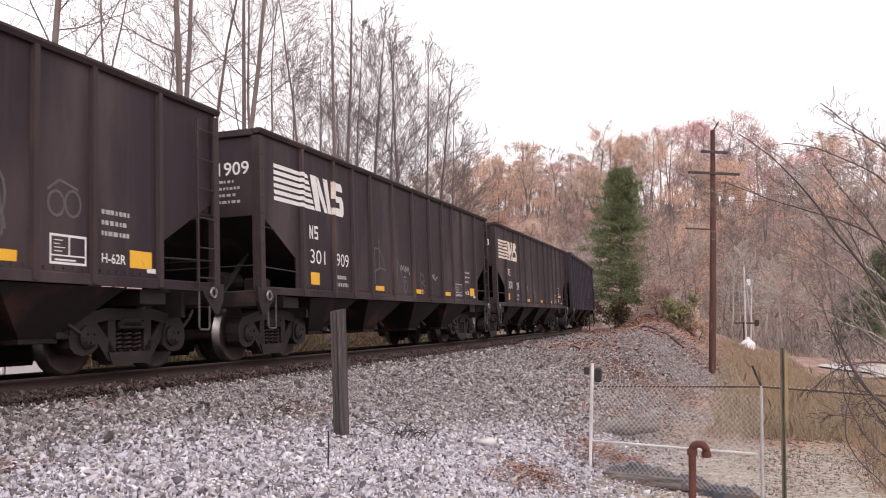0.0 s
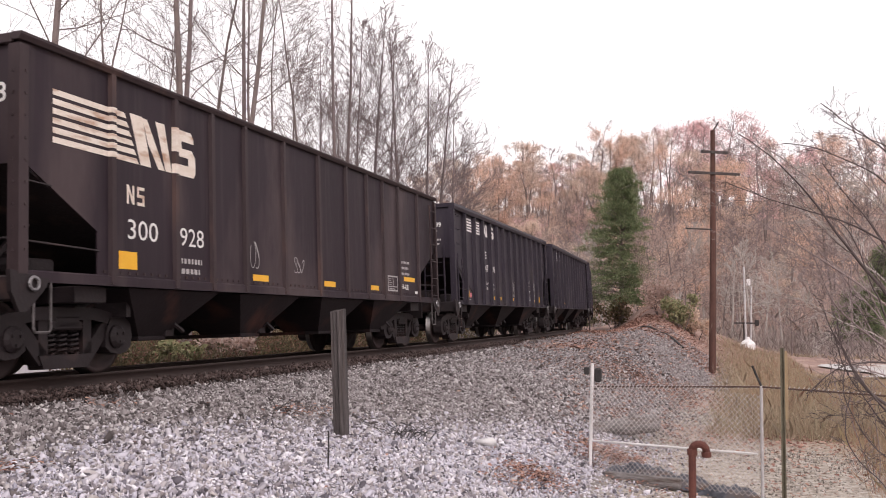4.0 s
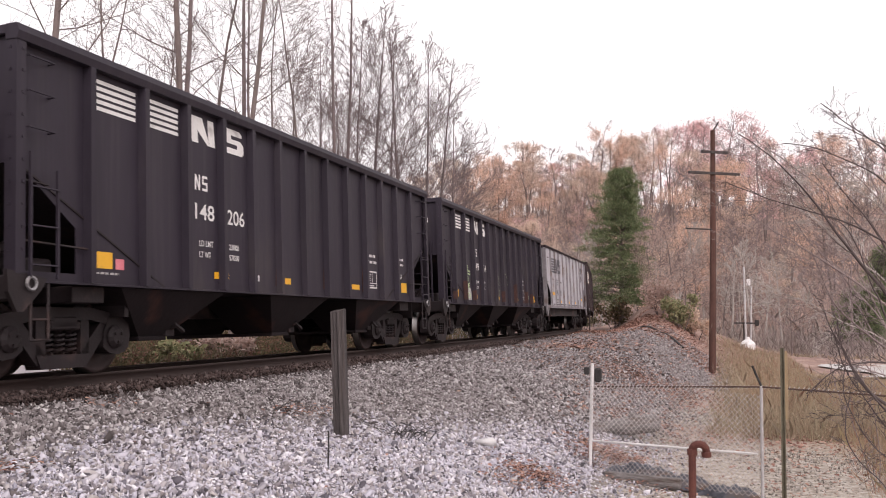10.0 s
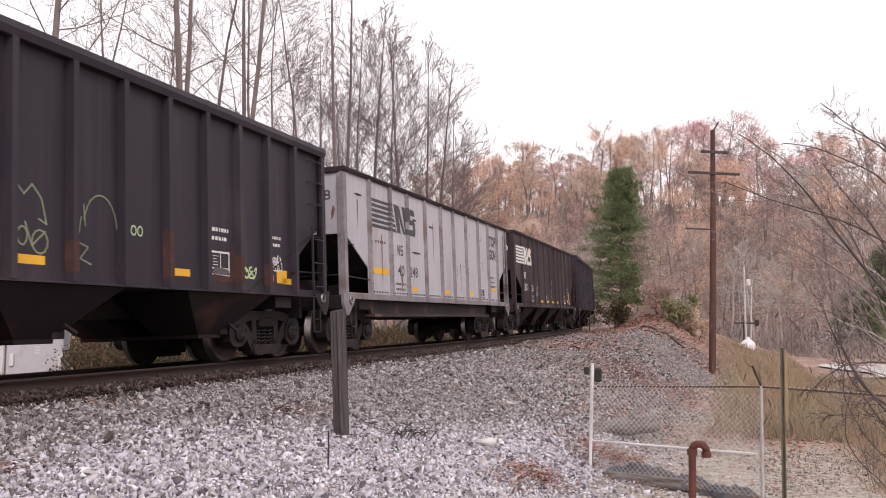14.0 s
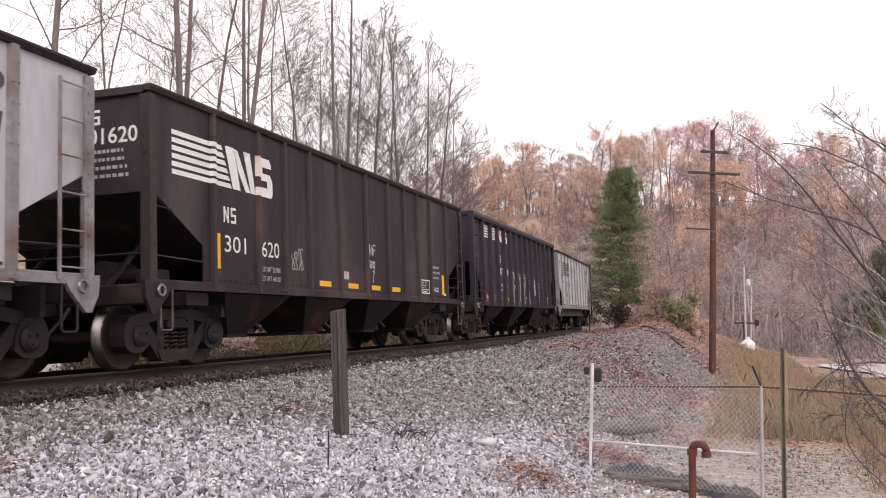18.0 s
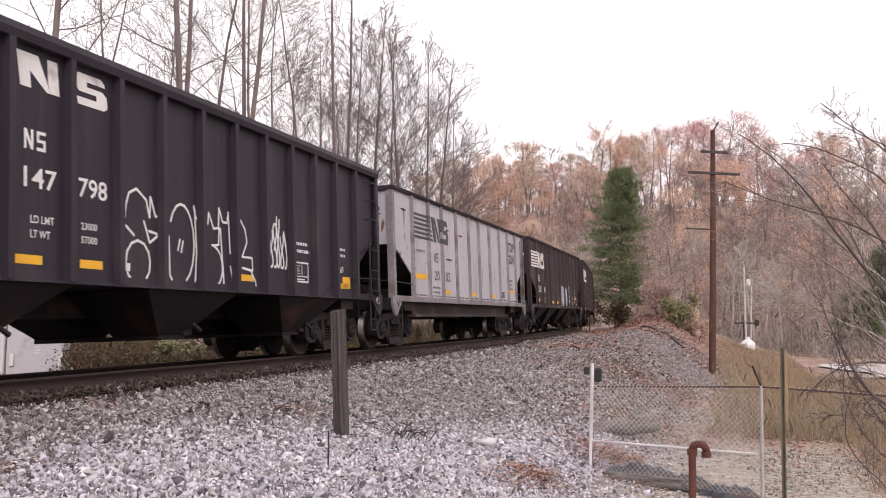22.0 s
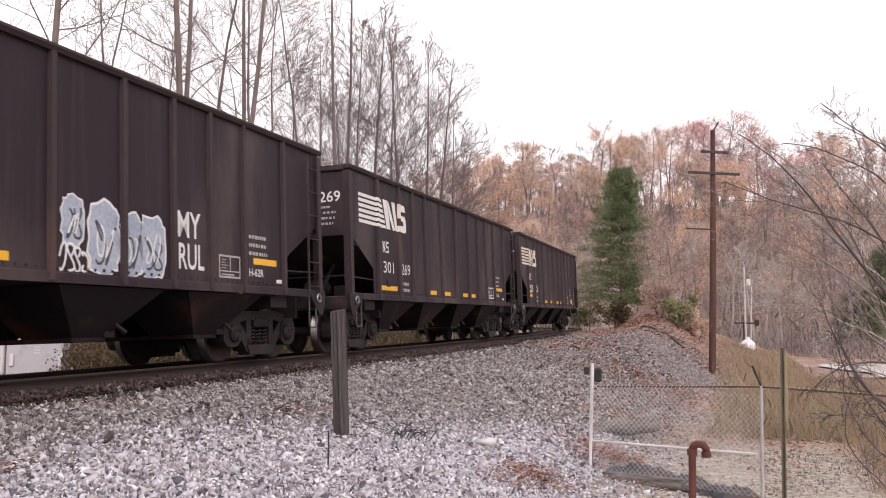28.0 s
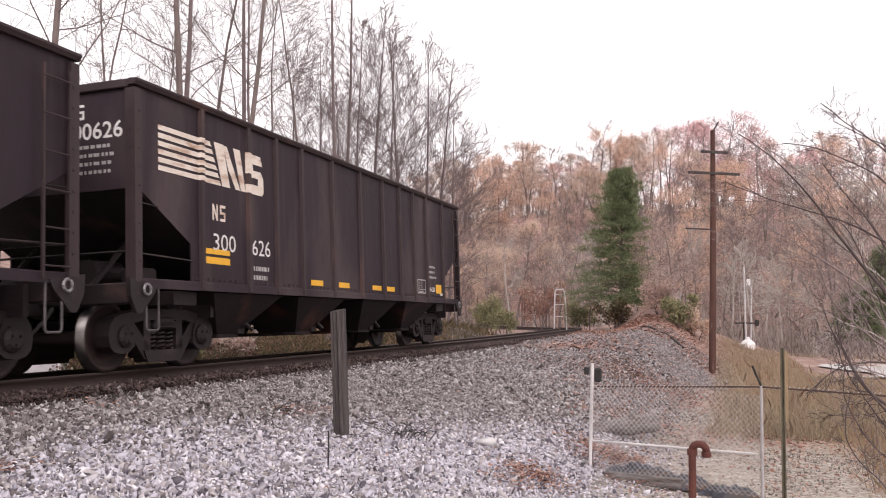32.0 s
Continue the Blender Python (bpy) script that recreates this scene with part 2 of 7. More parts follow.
M_BARKRED = material("reddish_grey_bark", (0.18, 0.135, 0.132), (0.34, 0.275, 0.268), 0.9, scale=1.5, fine=12, bump=0.3, vary=0.3)
M_PALEBARK = material("pale_sycamore_bark", (0.3, 0.26, 0.24), (0.5, 0.46, 0.43), 0.9, scale=1.5, fine=12, bump=0.3, vary=0.3)
M_FINETWIG = material("dark_purplish_twig_bark", (0.11, 0.082, 0.083), (0.24, 0.19, 0.19), 0.9, scale=1.5, fine=12, bump=0.3, vary=0.3)
M_TWIG = material("dark_shrub_bark", (0.06, 0.046, 0.046), (0.15, 0.118, 0.116), 0.9, scale=3, fine=25, bump=0.2, vary=0.4)
# the next four leaf palettes are bleached to stand in for distant haze
M_ORANGE = ramp_material("hazed_orange_brown_oak_leaves", [(0.68, 0.44, 0.33), (0.75, 0.51, 0.39), (0.8, 0.58, 0.46), (0.77, 0.59, 0.49)], 0.8, translucent=0.6)
M_PINKLEAF = ramp_material("hazed_pinkish_red_leaves", [(0.72, 0.4, 0.4), (0.79, 0.48, 0.48), (0.83, 0.56, 0.55), (0.81, 0.62, 0.59)], 0.8, translucent=0.6)
M_TAN = ramp_material("hazed_tan_brown_leaves", [(0.6, 0.45, 0.36), (0.68, 0.52, 0.42), (0.74, 0.59, 0.49), (0.68, 0.57, 0.47)], 0.8, translucent=0.6)
M_BROWNLEAF = ramp_material("hazed_dull_brown_leaves", [(0.4, 0.28, 0.24), (0.48, 0.35, 0.305), (0.55, 0.42, 0.375), (0.48, 0.385, 0.345)], 0.8, translucent=0.55)
M_PINE = ramp_material("dark_green_pine_needles", [(0.085, 0.115, 0.055), (0.15, 0.19, 0.095), (0.23, 0.275, 0.15), (0.22, 0.225, 0.13)], 0.7, translucent=0.3)
M_RUSSET = ramp_material("russet_shrub_leaves", [(0.2, 0.09, 0.07), (0.3, 0.15, 0.115), (0.38, 0.21, 0.165), (0.34, 0.23, 0.18)], 0.8, translucent=0.3)
M_GREENLEAF = ramp_material("yellow_green_shrub_leaves", [(0.13, 0.14, 0.07), (0.22, 0.23, 0.12), (0.32, 0.3, 0.17), (0.26, 0.2, 0.12)], 0.8, translucent=0.3)
M_DRYGRASS = ramp_material("dry_tan_grass", [(0.26, 0.185, 0.13), (0.36, 0.275, 0.195), (0.46, 0.37, 0.275), (0.3, 0.26, 0.17)], 0.9, translucent=0.3)
M_WEED = ramp_material("dark_olive_and_brown_weeds", [(0.06, 0.05, 0.03), (0.1, 0.085, 0.045), (0.15, 0.11, 0.06), (0.2, 0.12, 0.08)], 0.9, translucent=0.2)
M_REDWEED = ramp_material("reddish_brown_and_olive_weeds", [(0.26, 0.13, 0.095), (0.38, 0.22, 0.155), (0.33, 0.26, 0.15), (0.5, 0.36, 0.26)], 0.9, translucent=0.2)
M_BRUSH = ramp_material("bare_brown_brush", [(0.15, 0.115, 0.105), (0.23, 0.18, 0.165), (0.3, 0.245, 0.225), (0.42, 0.37, 0.345)], 0.9)


def ground_material():
    """Ballast grey by the track, darkened as the shaded gaps between stones, dirt and leaf litter, dry grass to the
    right, brown forest floor far off.
    """
    mat = bpy.data.materials.new("ground")
    mat.use_nodes = True
    nt, nodes = mat.node_tree, mat.node_tree.nodes
    shader = nodes["Principled BSDF"]
    shader.inputs["Roughness"].default_value = 0.95
    shader.inputs["Specular IOR Level"].default_value = 0.15
    co = nodes.new("ShaderNodeTexCoord")

    def tex(kind, sc, detail=4.0):
        n = nodes.new(kind)
        n.inputs["Scale"].default_value = sc
        if kind == "ShaderNodeTexNoise":
            n.inputs["Detail"].default_value = detail
        nt.links.new(co.outputs["Object"], n.inputs["Vector"])
        return n

    def ramp(src, stops):
        r = nodes.new("ShaderNodeValToRGB")
        el = r.color_ramp.elements
        while len(el) < len(stops):
            el.new(0.5)
        for k, (pos, c) in enumerate(stops):
            el[k].position, el[k].color = pos, (*c, 1)
        nt.links.new(src, r.inputs[0])
        return r.outputs[0]

    def mix(fac, a, b):
        n = nodes.new("ShaderNodeMix")
        n.data_type = "RGBA"
        nt.links.new(fac, n.inputs[0])
        nt.links.new(a, n.inputs[6])
        nt.links.new(b, n.inputs[7])
        return n.outputs[2]

    cells = tex("ShaderNodeTexVoronoi", 17.0)
    # dark ramp: shade in the gaps under the loose stones is in the colour
    stone = ramp(cells.outputs["Color"], [(0.1, (0.035, 0.03, 0.031)), (0.45, (0.11, 0.098, 0.1)), (0.75, (0.22, 0.2, 0.205)), (0.95, (0.42, 0.4, 0.4))])
    dirt = ramp(tex("ShaderNodeTexNoise", 9.0, 8.0).outputs["Fac"], [(0.3, (0.22, 0.185, 0.155)), (0.45, (0.36, 0.31, 0.265)), (0.58, (0.45, 0.405, 0.36)), (0.72, (0.56, 0.52, 0.475))])
    grass = ramp(tex("ShaderNodeTexNoise", 1.3, 8.0).outputs["Fac"], [(0.3, (0.25, 0.18, 0.13)), (0.5, (0.36, 0.275, 0.195)), (0.7, (0.46, 0.365, 0.275))])
    litter = ramp(tex("ShaderNodeTexNoise", 0.9, 10.0).outputs["Fac"], [(0.3, (0.19, 0.125, 0.105)), (0.5, (0.3, 0.205, 0.175)), (0.7, (0.41, 0.3, 0.26))])
    zone = nodes.new("ShaderNodeAttribute")
    zone.attribute_name = "zone"
    parts = nodes.new("ShaderNodeSeparateColor")
    nt.links.new(zone.outputs["Color"], parts.inputs[0])
    colour = mix(parts.outputs[1], stone, dirt)
    colour = mix(parts.outputs[0], colour, grass)
    colour = mix(parts.outputs[2], colour, litter)
    nt.links.new(colour, shader.inputs["Base Color"])
    b = nodes.new("ShaderNodeBump")
    b.inputs["Strength"].default_value, b.inputs["Distance"].default_value = 0.7, 0.03
    nt.links.new(cells.outputs["Distance"], b.inputs["Height"])
    nt.links.new(b.outputs[0], shader.inputs["Normal"])
    return mat


M_GROUND = ground_material()

# ---- the line of the track: its curvature along its length, and its slight rise ----
BEND_AT = [-20, 0, 20, 40, 52, 65, 85, 150]
BEND = [-0.00016, -0.00083, 0.00058, 0.00173, 0.0075, 0.007, 0.0065, 0.006]
CANT, OFFSET = 0.0493, 8.611
LINE_S = np.linspace(-60, 230, 2901)
_k = np.interp(LINE_S, BEND_AT, BEND)
_th = np.concatenate([[0], np.cumsum((_k[1:] + _k[:-1]) * 0.05)])
LINE_TH = _th - np.interp(0, LINE_S, _th)
_dx, _dy = -np.sin(LINE_TH), np.cos(LINE_TH)
_x = np.concatenate([[0], np.cumsum((_dx[1:] + _dx[:-1]) * 0.05)])
_y = np.concatenate([[0], np.cumsum((_dy[1:] + _dy[:-1]) * 0.05)])
LINE_X = _x - np.interp(0, LINE_S, _x) - OFFSET
LINE_Y = _y - np.interp(0, LINE_S, _y)
_c, _f = np.clip(LINE_S, 0, 55), np.clip((LINE_S - 50) / 60, 0, 1)
LINE_Z = -0.0018 * _c + 0.000186487 * _c**2 - 0.0000013 * _c**3 - 0.45 * _f**2 * (3 - 2 * _f)


def line(s):
    """Place and heading of the track's middle; z is the top of the near rail."""
    return (float(np.interp(s, LINE_S, LINE_X)), float(np.interp(s, LINE_S, LINE_Y)), float(np.interp(s, LINE_S, LINE_Z)), float(np.interp(s, LINE_S, LINE_TH)))


def beside(s, w, h=0.0):
    """A place w metres to the right of the track's middle and h above the near rail's top."""
    x, y, z, th = line(s)
    return (x + w * math.cos(th), y + w * math.sin(th), z + h)


def near_line(x, y):
    """Length along the track and offset from it, for arrays of places."""
    x, y = np.asarray(x, float), np.asarray(y, float)
    step = 20
    sx, sy, ss, st, sz = LINE_X[::step], LINE_Y[::step], LINE_S[::step], LINE_TH[::step], LINE_Z[::step]
    out_s, out_w, out_z = np.empty(x.shape), np.empty(x.shape), np.empty(x.shape)
    for a in range(0, len(x), 4000):
        px, py = x[a:a + 4000], y[a:a + 4000]
        k = np.argmin((px[:, None] - sx) ** 2 + (py[:, None] - sy) ** 2, axis=1)
        dx, dy = px - sx[k], py - sy[k]
        along = dx * -np.sin(st[k]) + dy * np.cos(st[k])
        across = dx * np.cos(st[k]) + dy * np.sin(st[k])
        far = np.hypot(dx, dy)
        out_s[a:a + 4000] = ss[k] + along
        out_w[a:a + 4000] = np.where(np.abs(along) > 4, np.sign(across) * far, across)
        out_z[a:a + 4000] = sz[k]
    return out_s, out_w, out_z


def smooth(a, b, v):
    t = np.clip((v - a) / (b - a), 0, 1)
    return t * t * (3 - 2 * t)


def ground_height(x, y):
    """Height of the ground: ballast bed, the bank down to the flat, a gravel berm beside the line, the wooded hill."""
    x, y = np.asarray(x, float), np.asarray(y, float)
    s, w, z = near_line(x, y)
    bed = z - 0.23 - CANT * np.clip(0.76 - w, 0, 1.6)
    near = np.interp(w, [1.5, 2.2, 4.0, 6.0, 7.0, 8.5, 14, 40], [-0.25, -0.31, -0.52, -0.92, -1.3, -1.42, -1.55, -1.9])
    berm = np.interp(w, [1.5, 2.4, 3.5, 5.0, 6.0, 7.9, 9.5, 14, 40], [-0.25, -0.26, -0.08, 0.2, -0.1, -1.5, -1.75, -1.9, -2.0])
    b = smooth(20, 40, s) * (1 - 0.6 * smooth(75, 110, s))
    right = z * smooth(15, 40, s) * np.clip(1.4 - w / 9, 0, 1) + near * (1 - b) + berm * b
    left = np.interp(-w, [1.6, 2.4, 4.0, 9.0, 14, 30, 90, 200], [-0.4, -0.5, -0.85, -0.75, -0.3, 4.0, 20, 24]) + z * 0.6
    g = np.where(w > 1.5, right, np.where(w < -1.6, left, bed))
    r = np.hypot(x, y)
    hill = 25 * smooth(85, 200, r) * smooth(9, 40, w) + 6 * smooth(200, 330, r) * smooth(9, 40, w)
    hill = np.maximum(hill, 24 * smooth(165, 235, r) * smooth(7, 22, w))
    g = g + 0.9 * np.exp(-((s - 54) ** 2 / 60 + (w + 7) ** 2 / 6))
    mound = 2.7 * np.exp(-((x + 6.2) ** 2 * np.where(x > -6.2, 2.6, 1.0) + (y - 66) ** 2) / 110.0) * smooth(3.0, 8.0, w)
    return g + hill + mound


def ground_at(x, y):
    return float(ground_height(np.array([x]), np.array([y]))[0])


# ---- building helpers ----


def part(name, bm, mat, parent=None, label="", at=None):
    """Links a bmesh as one mesh object, under a thing or under a part."""
    me = bpy.data.meshes.new(name)
    bm.to_mesh(me)
    bm.free()
    me.materials.append(mat)
    return put(name, me, parent, label, at)


def put(name, me, parent=None, label="", at=None):
    ob = new(name, me)
    if parent:
        ob.parent = parent
    if at is not None:
        ob.matrix_basis = at
    if label:
        tagged(ob, label)
    return ob


def box(bm, x0, x1, y0, y1, z0, z1, bevel=0.0, turn=None):
    m = Matrix.LocRotScale(((x0 + x1) / 2, (y0 + y1) / 2, (z0 + z1) / 2), None, (x1 - x0, y1 - y0, z1 - z0))
    made = bmesh.ops.create_cube(bm, size=1.0, matrix=(turn or Matrix()) @ m)
    if bevel:
        edges = list({e for v in made["verts"] for e in v.link_edges})
        bmesh.ops.bevel(bm, geom=edges, offset=bevel, segments=1, affect="EDGES")
    return bm


def slab(bm, outline, a0, a1, axis="x"):
    """An outline of (u, z) pairs drawn out along the axis: x takes (y, z), y takes (x, z), z takes (x, y)."""
    def at(p, a):
        return (a, p[0], p[1]) if axis == "x" else (p[0], a, p[1]) if axis == "y" else (p[0], p[1], a)
    lo = [bm.verts.new(at(p, a0)) for p in outline]
    hi = [bm.verts.new(at(p, a1)) for p in outline]
    n = len(outline)
    bm.faces.new(lo)
    bm.faces.new(hi[::-1])
    for k in range(n):
        bm.faces.new((lo[k], hi[k], hi[(k + 1) % n], lo[(k + 1) % n]))
    bmesh.ops.recalc_face_normals(bm, faces=bm.faces[:])
    return bm


def tube(bm, pts, r, sides=6, r_end=None):
    """A round bar along a bent line."""
    pts = [Vector(p) for p in pts]
    rings = []
    for k, p in enumerate(pts):
        d = (pts[min(k + 1, len(pts) - 1)] - pts[max(k - 1, 0)]).normalized()
        a = d.orthogonal().normalized() if k == 0 else (rings[-1][1] - d * rings[-1][1].dot(d)).normalized()
        b = d.cross(a)
        rad = r if r_end is None else r + (r_end - r) * k / (len(pts) - 1)
        rings.append(([bm.verts.new(p + (a * math.cos(2 * math.pi * j / sides) + b * math.sin(2 * math.pi * j / sides)) * rad) for j in range(sides)], a))
    for (p, _), (q, _) in zip(rings, rings[1:]):
        for j in range(sides):
            bm.faces.new((p[j], p[(j + 1) % sides], q[(j + 1) % sides], q[j]))
    bm.faces.new(rings[0][0][::-1])
    bm.faces.new(rings[-1][0])
    return bm


def lathe(bm, profile, sides=28, turn=None):
    """A profile of (x, r) pairs turned round the x axis."""
    turn = turn or Matrix()
    rings = [[bm.verts.new(turn @ Vector((x, r * math.cos(2 * math.pi * j / sides), r * math.sin(2 * math.pi * j / sides)))) for j in range(sides)] for x, r in profile]
    for p, q in zip(rings, rings[1:]):
        for j in range(sides):
            bm.faces.new((p[j], q[j], q[(j + 1) % sides], p[(j + 1) % sides]))
    bm.faces.new(rings[0])
    bm.faces.new(rings[-1][::-1])
    return bm


def mesh_from(name, verts, faces, mat, smooth_faces=False):
    """A mesh from arrays: vertices, and faces that all have the same number of corners."""
    verts, faces = np.asarray(verts, np.float32), np.asarray(faces, np.int32)
    me = bpy.data.meshes.new(name)
    me.vertices.add(len(verts))
    me.vertices.foreach_set("co", verts.ravel())
    n = faces.shape[1]
    me.loops.add(faces.size)
    me.loops.foreach_set("vertex_index", faces.ravel())
    me.polygons.add(len(faces))
    me.polygons.foreach_set("loop_start", np.arange(0, faces.size, n, dtype=np.int32))
    if smooth_faces:
        me.polygons.foreach_set("use_smooth", np.ones(len(faces), bool))
    me.update(calc_edges=True)
    me.validate()
    me.materials.append(mat)
    return me


def thing(name, label, category, at, group="", kind=""):
    ob = new(name)
    ob.matrix_basis = at
    return tagged(ob, label, category, group, kind)


# ---- ground ----


def spread(points):
    return np.unique(np.concatenate([np.arange(a, b, d) for a, b, d in points]))


def build_ground():
    gx = spread([(-1500, -400, 150), (-400, -100, 12), (-100, -30, 3), (-30, -14, 1), (-14, 6, 0.3), (6, 20, 1), (20, 100, 4), (100, 400, 15), (400, 1501, 150)])
    gy = spread([(-600, -60, 60), (-60, 0, 4), (0, 30, 0.35), (30, 70, 0.6), (70, 130, 2), (130, 400, 10), (400, 2001, 160)])
    x, y = [a.ravel() for a in np.meshgrid(gx, gy)]
    z = ground_height(x, y)
    s, w, _ = near_line(x, y)
    r = np.hypot(x, y)
    rough = np.array([noise.fractal(Vector((a * 0.35, b * 0.35, 3.1)), 1.0, 2.0, 3) for a, b in zip(x, y)])
    z = z + rough * np.where(np.abs(w) < 2.4, 0.0, np.where(w * (r < 60) * (w < 8) > 0, 0.012, np.where(r < 60, 0.05, 0.5)))
    nx, ny = len(gx), len(gy)
    i = (np.arange(ny - 1)[:, None] * nx + np.arange(nx - 1)).ravel()
    me = mesh_from("ground", np.stack([x, y, z], 1), np.stack([i, i + 1, i + 1 + nx, i + nx], 1), M_GROUND, True)
    patch = np.array([noise.fractal(Vector((a * 0.16, b * 0.16, 7.7)), 1.0, 2.0, 4) for a, b in zip(x, y)])
    berm_w = np.interp(s, [20, 40], [7.0, 8.2])
    dirt = np.clip(smooth(berm_w - 0.4, berm_w + 0.5, w), 0, 1)
    grass = np.clip(smooth(8.4, 10.2, w + patch * 2.0) * smooth(15, 21, y) + smooth(4.5, 7, -w) * 0.8, 0, 1)
    pile = np.exp(-((s - 54) ** 2 / 60 + (w + 7) ** 2 / 9))
    grass = grass * (1 - np.clip(pile * 1.6, 0, 1))
    litter = np.clip(smooth(70, 100, r) + smooth(10, 20, -w) + smooth(0.15, 0.45, patch) * smooth(5.0, 7.5, w) * 0.5 + smooth(46, 54, s) * smooth(2.0, 3.5, w), 0, 1)
    att = me.attributes.new("zone", "FLOAT_COLOR", "POINT")
    att.data.foreach_set("color", np.stack([grass, dirt, litter, np.ones_like(dirt)], 1).astype(np.float32).ravel())
    return tagged(new("ground", me), "grey ballast bank, dirt flat, dry grass and leafy forest floor", "ground", kind="structure")


GROUND = build_ground()

# ---- track: two rails on ties ----


def sweep(name, outline, w_mid, s_all, mat, extra=None):
    """A closed outline of (across, up) pairs carried along the track."""
    verts, n = [], len(outline)
    for s in s_all:
        x, y, z, th = line(s)
        for a, h in outline:
            w, hh = w_mid + a, h + CANT * (w_mid + a - 0.76)
            verts.append((x + w * math.cos(th), y + w * math.sin(th), z + hh))
    faces = [(k * n + j, k * n + (j + 1) % n, (k + 1) * n + (j + 1) % n, (k + 1) * n + j) for k in range(len(s_all) - 1) for j in range(n)]
    me = mesh_from(name, verts, faces, mat)
    if extra:
        me.materials.append(extra)
        top = [j for j in range(n) if outline[j][1] > -0.012 and outline[(j + 1) % n][1] > -0.012]
        me.polygons.foreach_set("material_index", np.array([1 if (k % n) in top else 0 for k in range(len(faces))], np.int32))
    return me


RAIL_OUTLINE = [(-0.070, -0.186), (0.070, -0.186), (0.070, -0.174), (0.012, -0.158), (0.010, -0.05), (0.036, -0.036), (0.036, -0.008), (0.028, 0.0), (-0.028, 0.0), (-0.036, -0.008), (-0.036, -0.036), (-0.010, -0.05), (-0.012, -0.158), (-0.070, -0.174)]


def build_track():
    track = thing("railway_track", "curved railway track with rusty rails on dark wooden ties", "railway track", Matrix(), kind="structure")
    stations = np.arange(-25, 190.1, 1.0)
    for w in (0.755, -0.755):
        ob = put("rail", sweep("rail", RAIL_OUTLINE, w, stations, M_RAIL, M_RAILTOP), track)
    ties, plates = [], []
    for v in range(3):
        bm = bmesh.new()
        box(bm, -1.3, 1.3, -0.115, 0.115, -0.18, 0.0, 0.012)
        for q in bm.verts:
            q.co += Vector((random.uniform(-1, 1), random.uniform(-1, 1), random.uniform(-1, 1))) * 0.008
        me = bpy.data.meshes.new("tie")
        bm.to_mesh(me)
        bm.free()
        me.materials.append(M_TIE)
        ties.append(me)
    bm = bmesh.new()
    box(bm, -0.18, 0.18, -0.09, 0.09, 0.0, 0.018)
    for a in (-0.095, 0.095):
        for b in (-0.05, 0.05):
            box(bm, a - 0.012, a + 0.012, b - 0.012, b + 0.012, 0.018, 0.05)
    plate = bpy.data.meshes.new("tie_plate")
    bm.to_mesh(plate)
    bm.free()
    plate.materials.append(M_RAIL)
    s, k = -8.0, 0
    while s < 118:
        x, y, z, th = line(s)
        m = Matrix.Translation((x, y, z - 0.202 - 0.76 * CANT)) @ Matrix.Rotation(th + random.uniform(-0.012, 0.012), 4, "Z") @ Matrix.Rotation(-CANT, 4, "Y")
        put("tie", ties[k % 3], track, at=m @ pose(random.uniform(-0.05, 0.05), 0, 0))
        if s < 45:
            for w in (0.755, -0.755):
                put("tie_plate", plate, track, at=m @ pose(w, 0, -0.002))
        s += 0.52
        k += 1
    return track


TRACK = build_track()

# ---- ballast: loose stones on the bank ----


def rock_shapes(count):
    """Crushed stones: crumpled eight-cornered blocks."""
    v = np.array([(x, y, z) for x in (-1, 1) for y in (-1, 1) for z in (-1, 1)]) * 0.72
    f = np.array([(0, 1, 3), (0, 3, 2), (4, 6, 7), (4, 7, 5), (0, 4, 5), (0, 5, 1), (2, 3, 7), (2, 7, 6), (0, 2, 6), (0, 6, 4), (1, 5, 7), (1, 7, 3)])
    rng = np.random.default_rng(5)
    return [(v + rng.uniform(-0.42, 0.42, (8, 3))) * np.array([1.4, rng.uniform(0.7, 1.05), rng.uniform(0.4, 0.7)]) for _ in range(count)], f


def stones(name, s_range, w_range, count, size, seed, keep=None, mat=None, lift=0.0):
    rng = np.random.default_rng(seed)
    shapes, faces = rock_shapes(16)
    shapes = np.array(shapes)
    s, w = rng.uniform(*s_range, count), rng.uniform(*w_range, count)
    x = np.interp(s, LINE_S, LINE_X) + w * np.cos(np.interp(s, LINE_S, LINE_TH))
    y = np.interp(s, LINE_S, LINE_Y) + w * np.sin(np.interp(s, LINE_S, LINE_TH))
    if keep is not None:
        k = keep(x, y, w, s, rng)
        x, y, w = x[k], y[k], w[k]
    n = len(x)
    z = ground_height(x, y)
    r = size * rng.lognormal(0, 0.32, n)
    z = z + rng.uniform(-0.2, 0.55, n) * r + lift * rng.random(n)
    q = rng.normal(size=(n, 4))
    q /= np.linalg.norm(q, axis=1)[:, None]
    a, b, c, d = q.T
    rot = np.stack([1 - 2 * (c * c + d * d), 2 * (b * c - a * d), 2 * (b * d + a * c), 2 * (b * c + a * d), 1 - 2 * (b * b + d * d), 2 * (c * d - a * b), 2 * (b * d - a * c), 2 * (c * d + a * b), 1 - 2 * (b * b + c * c)], 1).reshape(n, 3, 3)
    v = np.einsum("nij,nkj->nki", rot, shapes[rng.integers(0, 16, n)] * rng.uniform(0.6, 1.35, (n, 1, 3))) * r[:, None, None] + np.stack([x, y, z], 1)[:, None, :]
    f = faces[None] + (np.arange(n) * 8)[:, None, None]
    return mesh_from(name, v.reshape(-1, 3), f.reshape(-1, 3), mat or M_STONE)


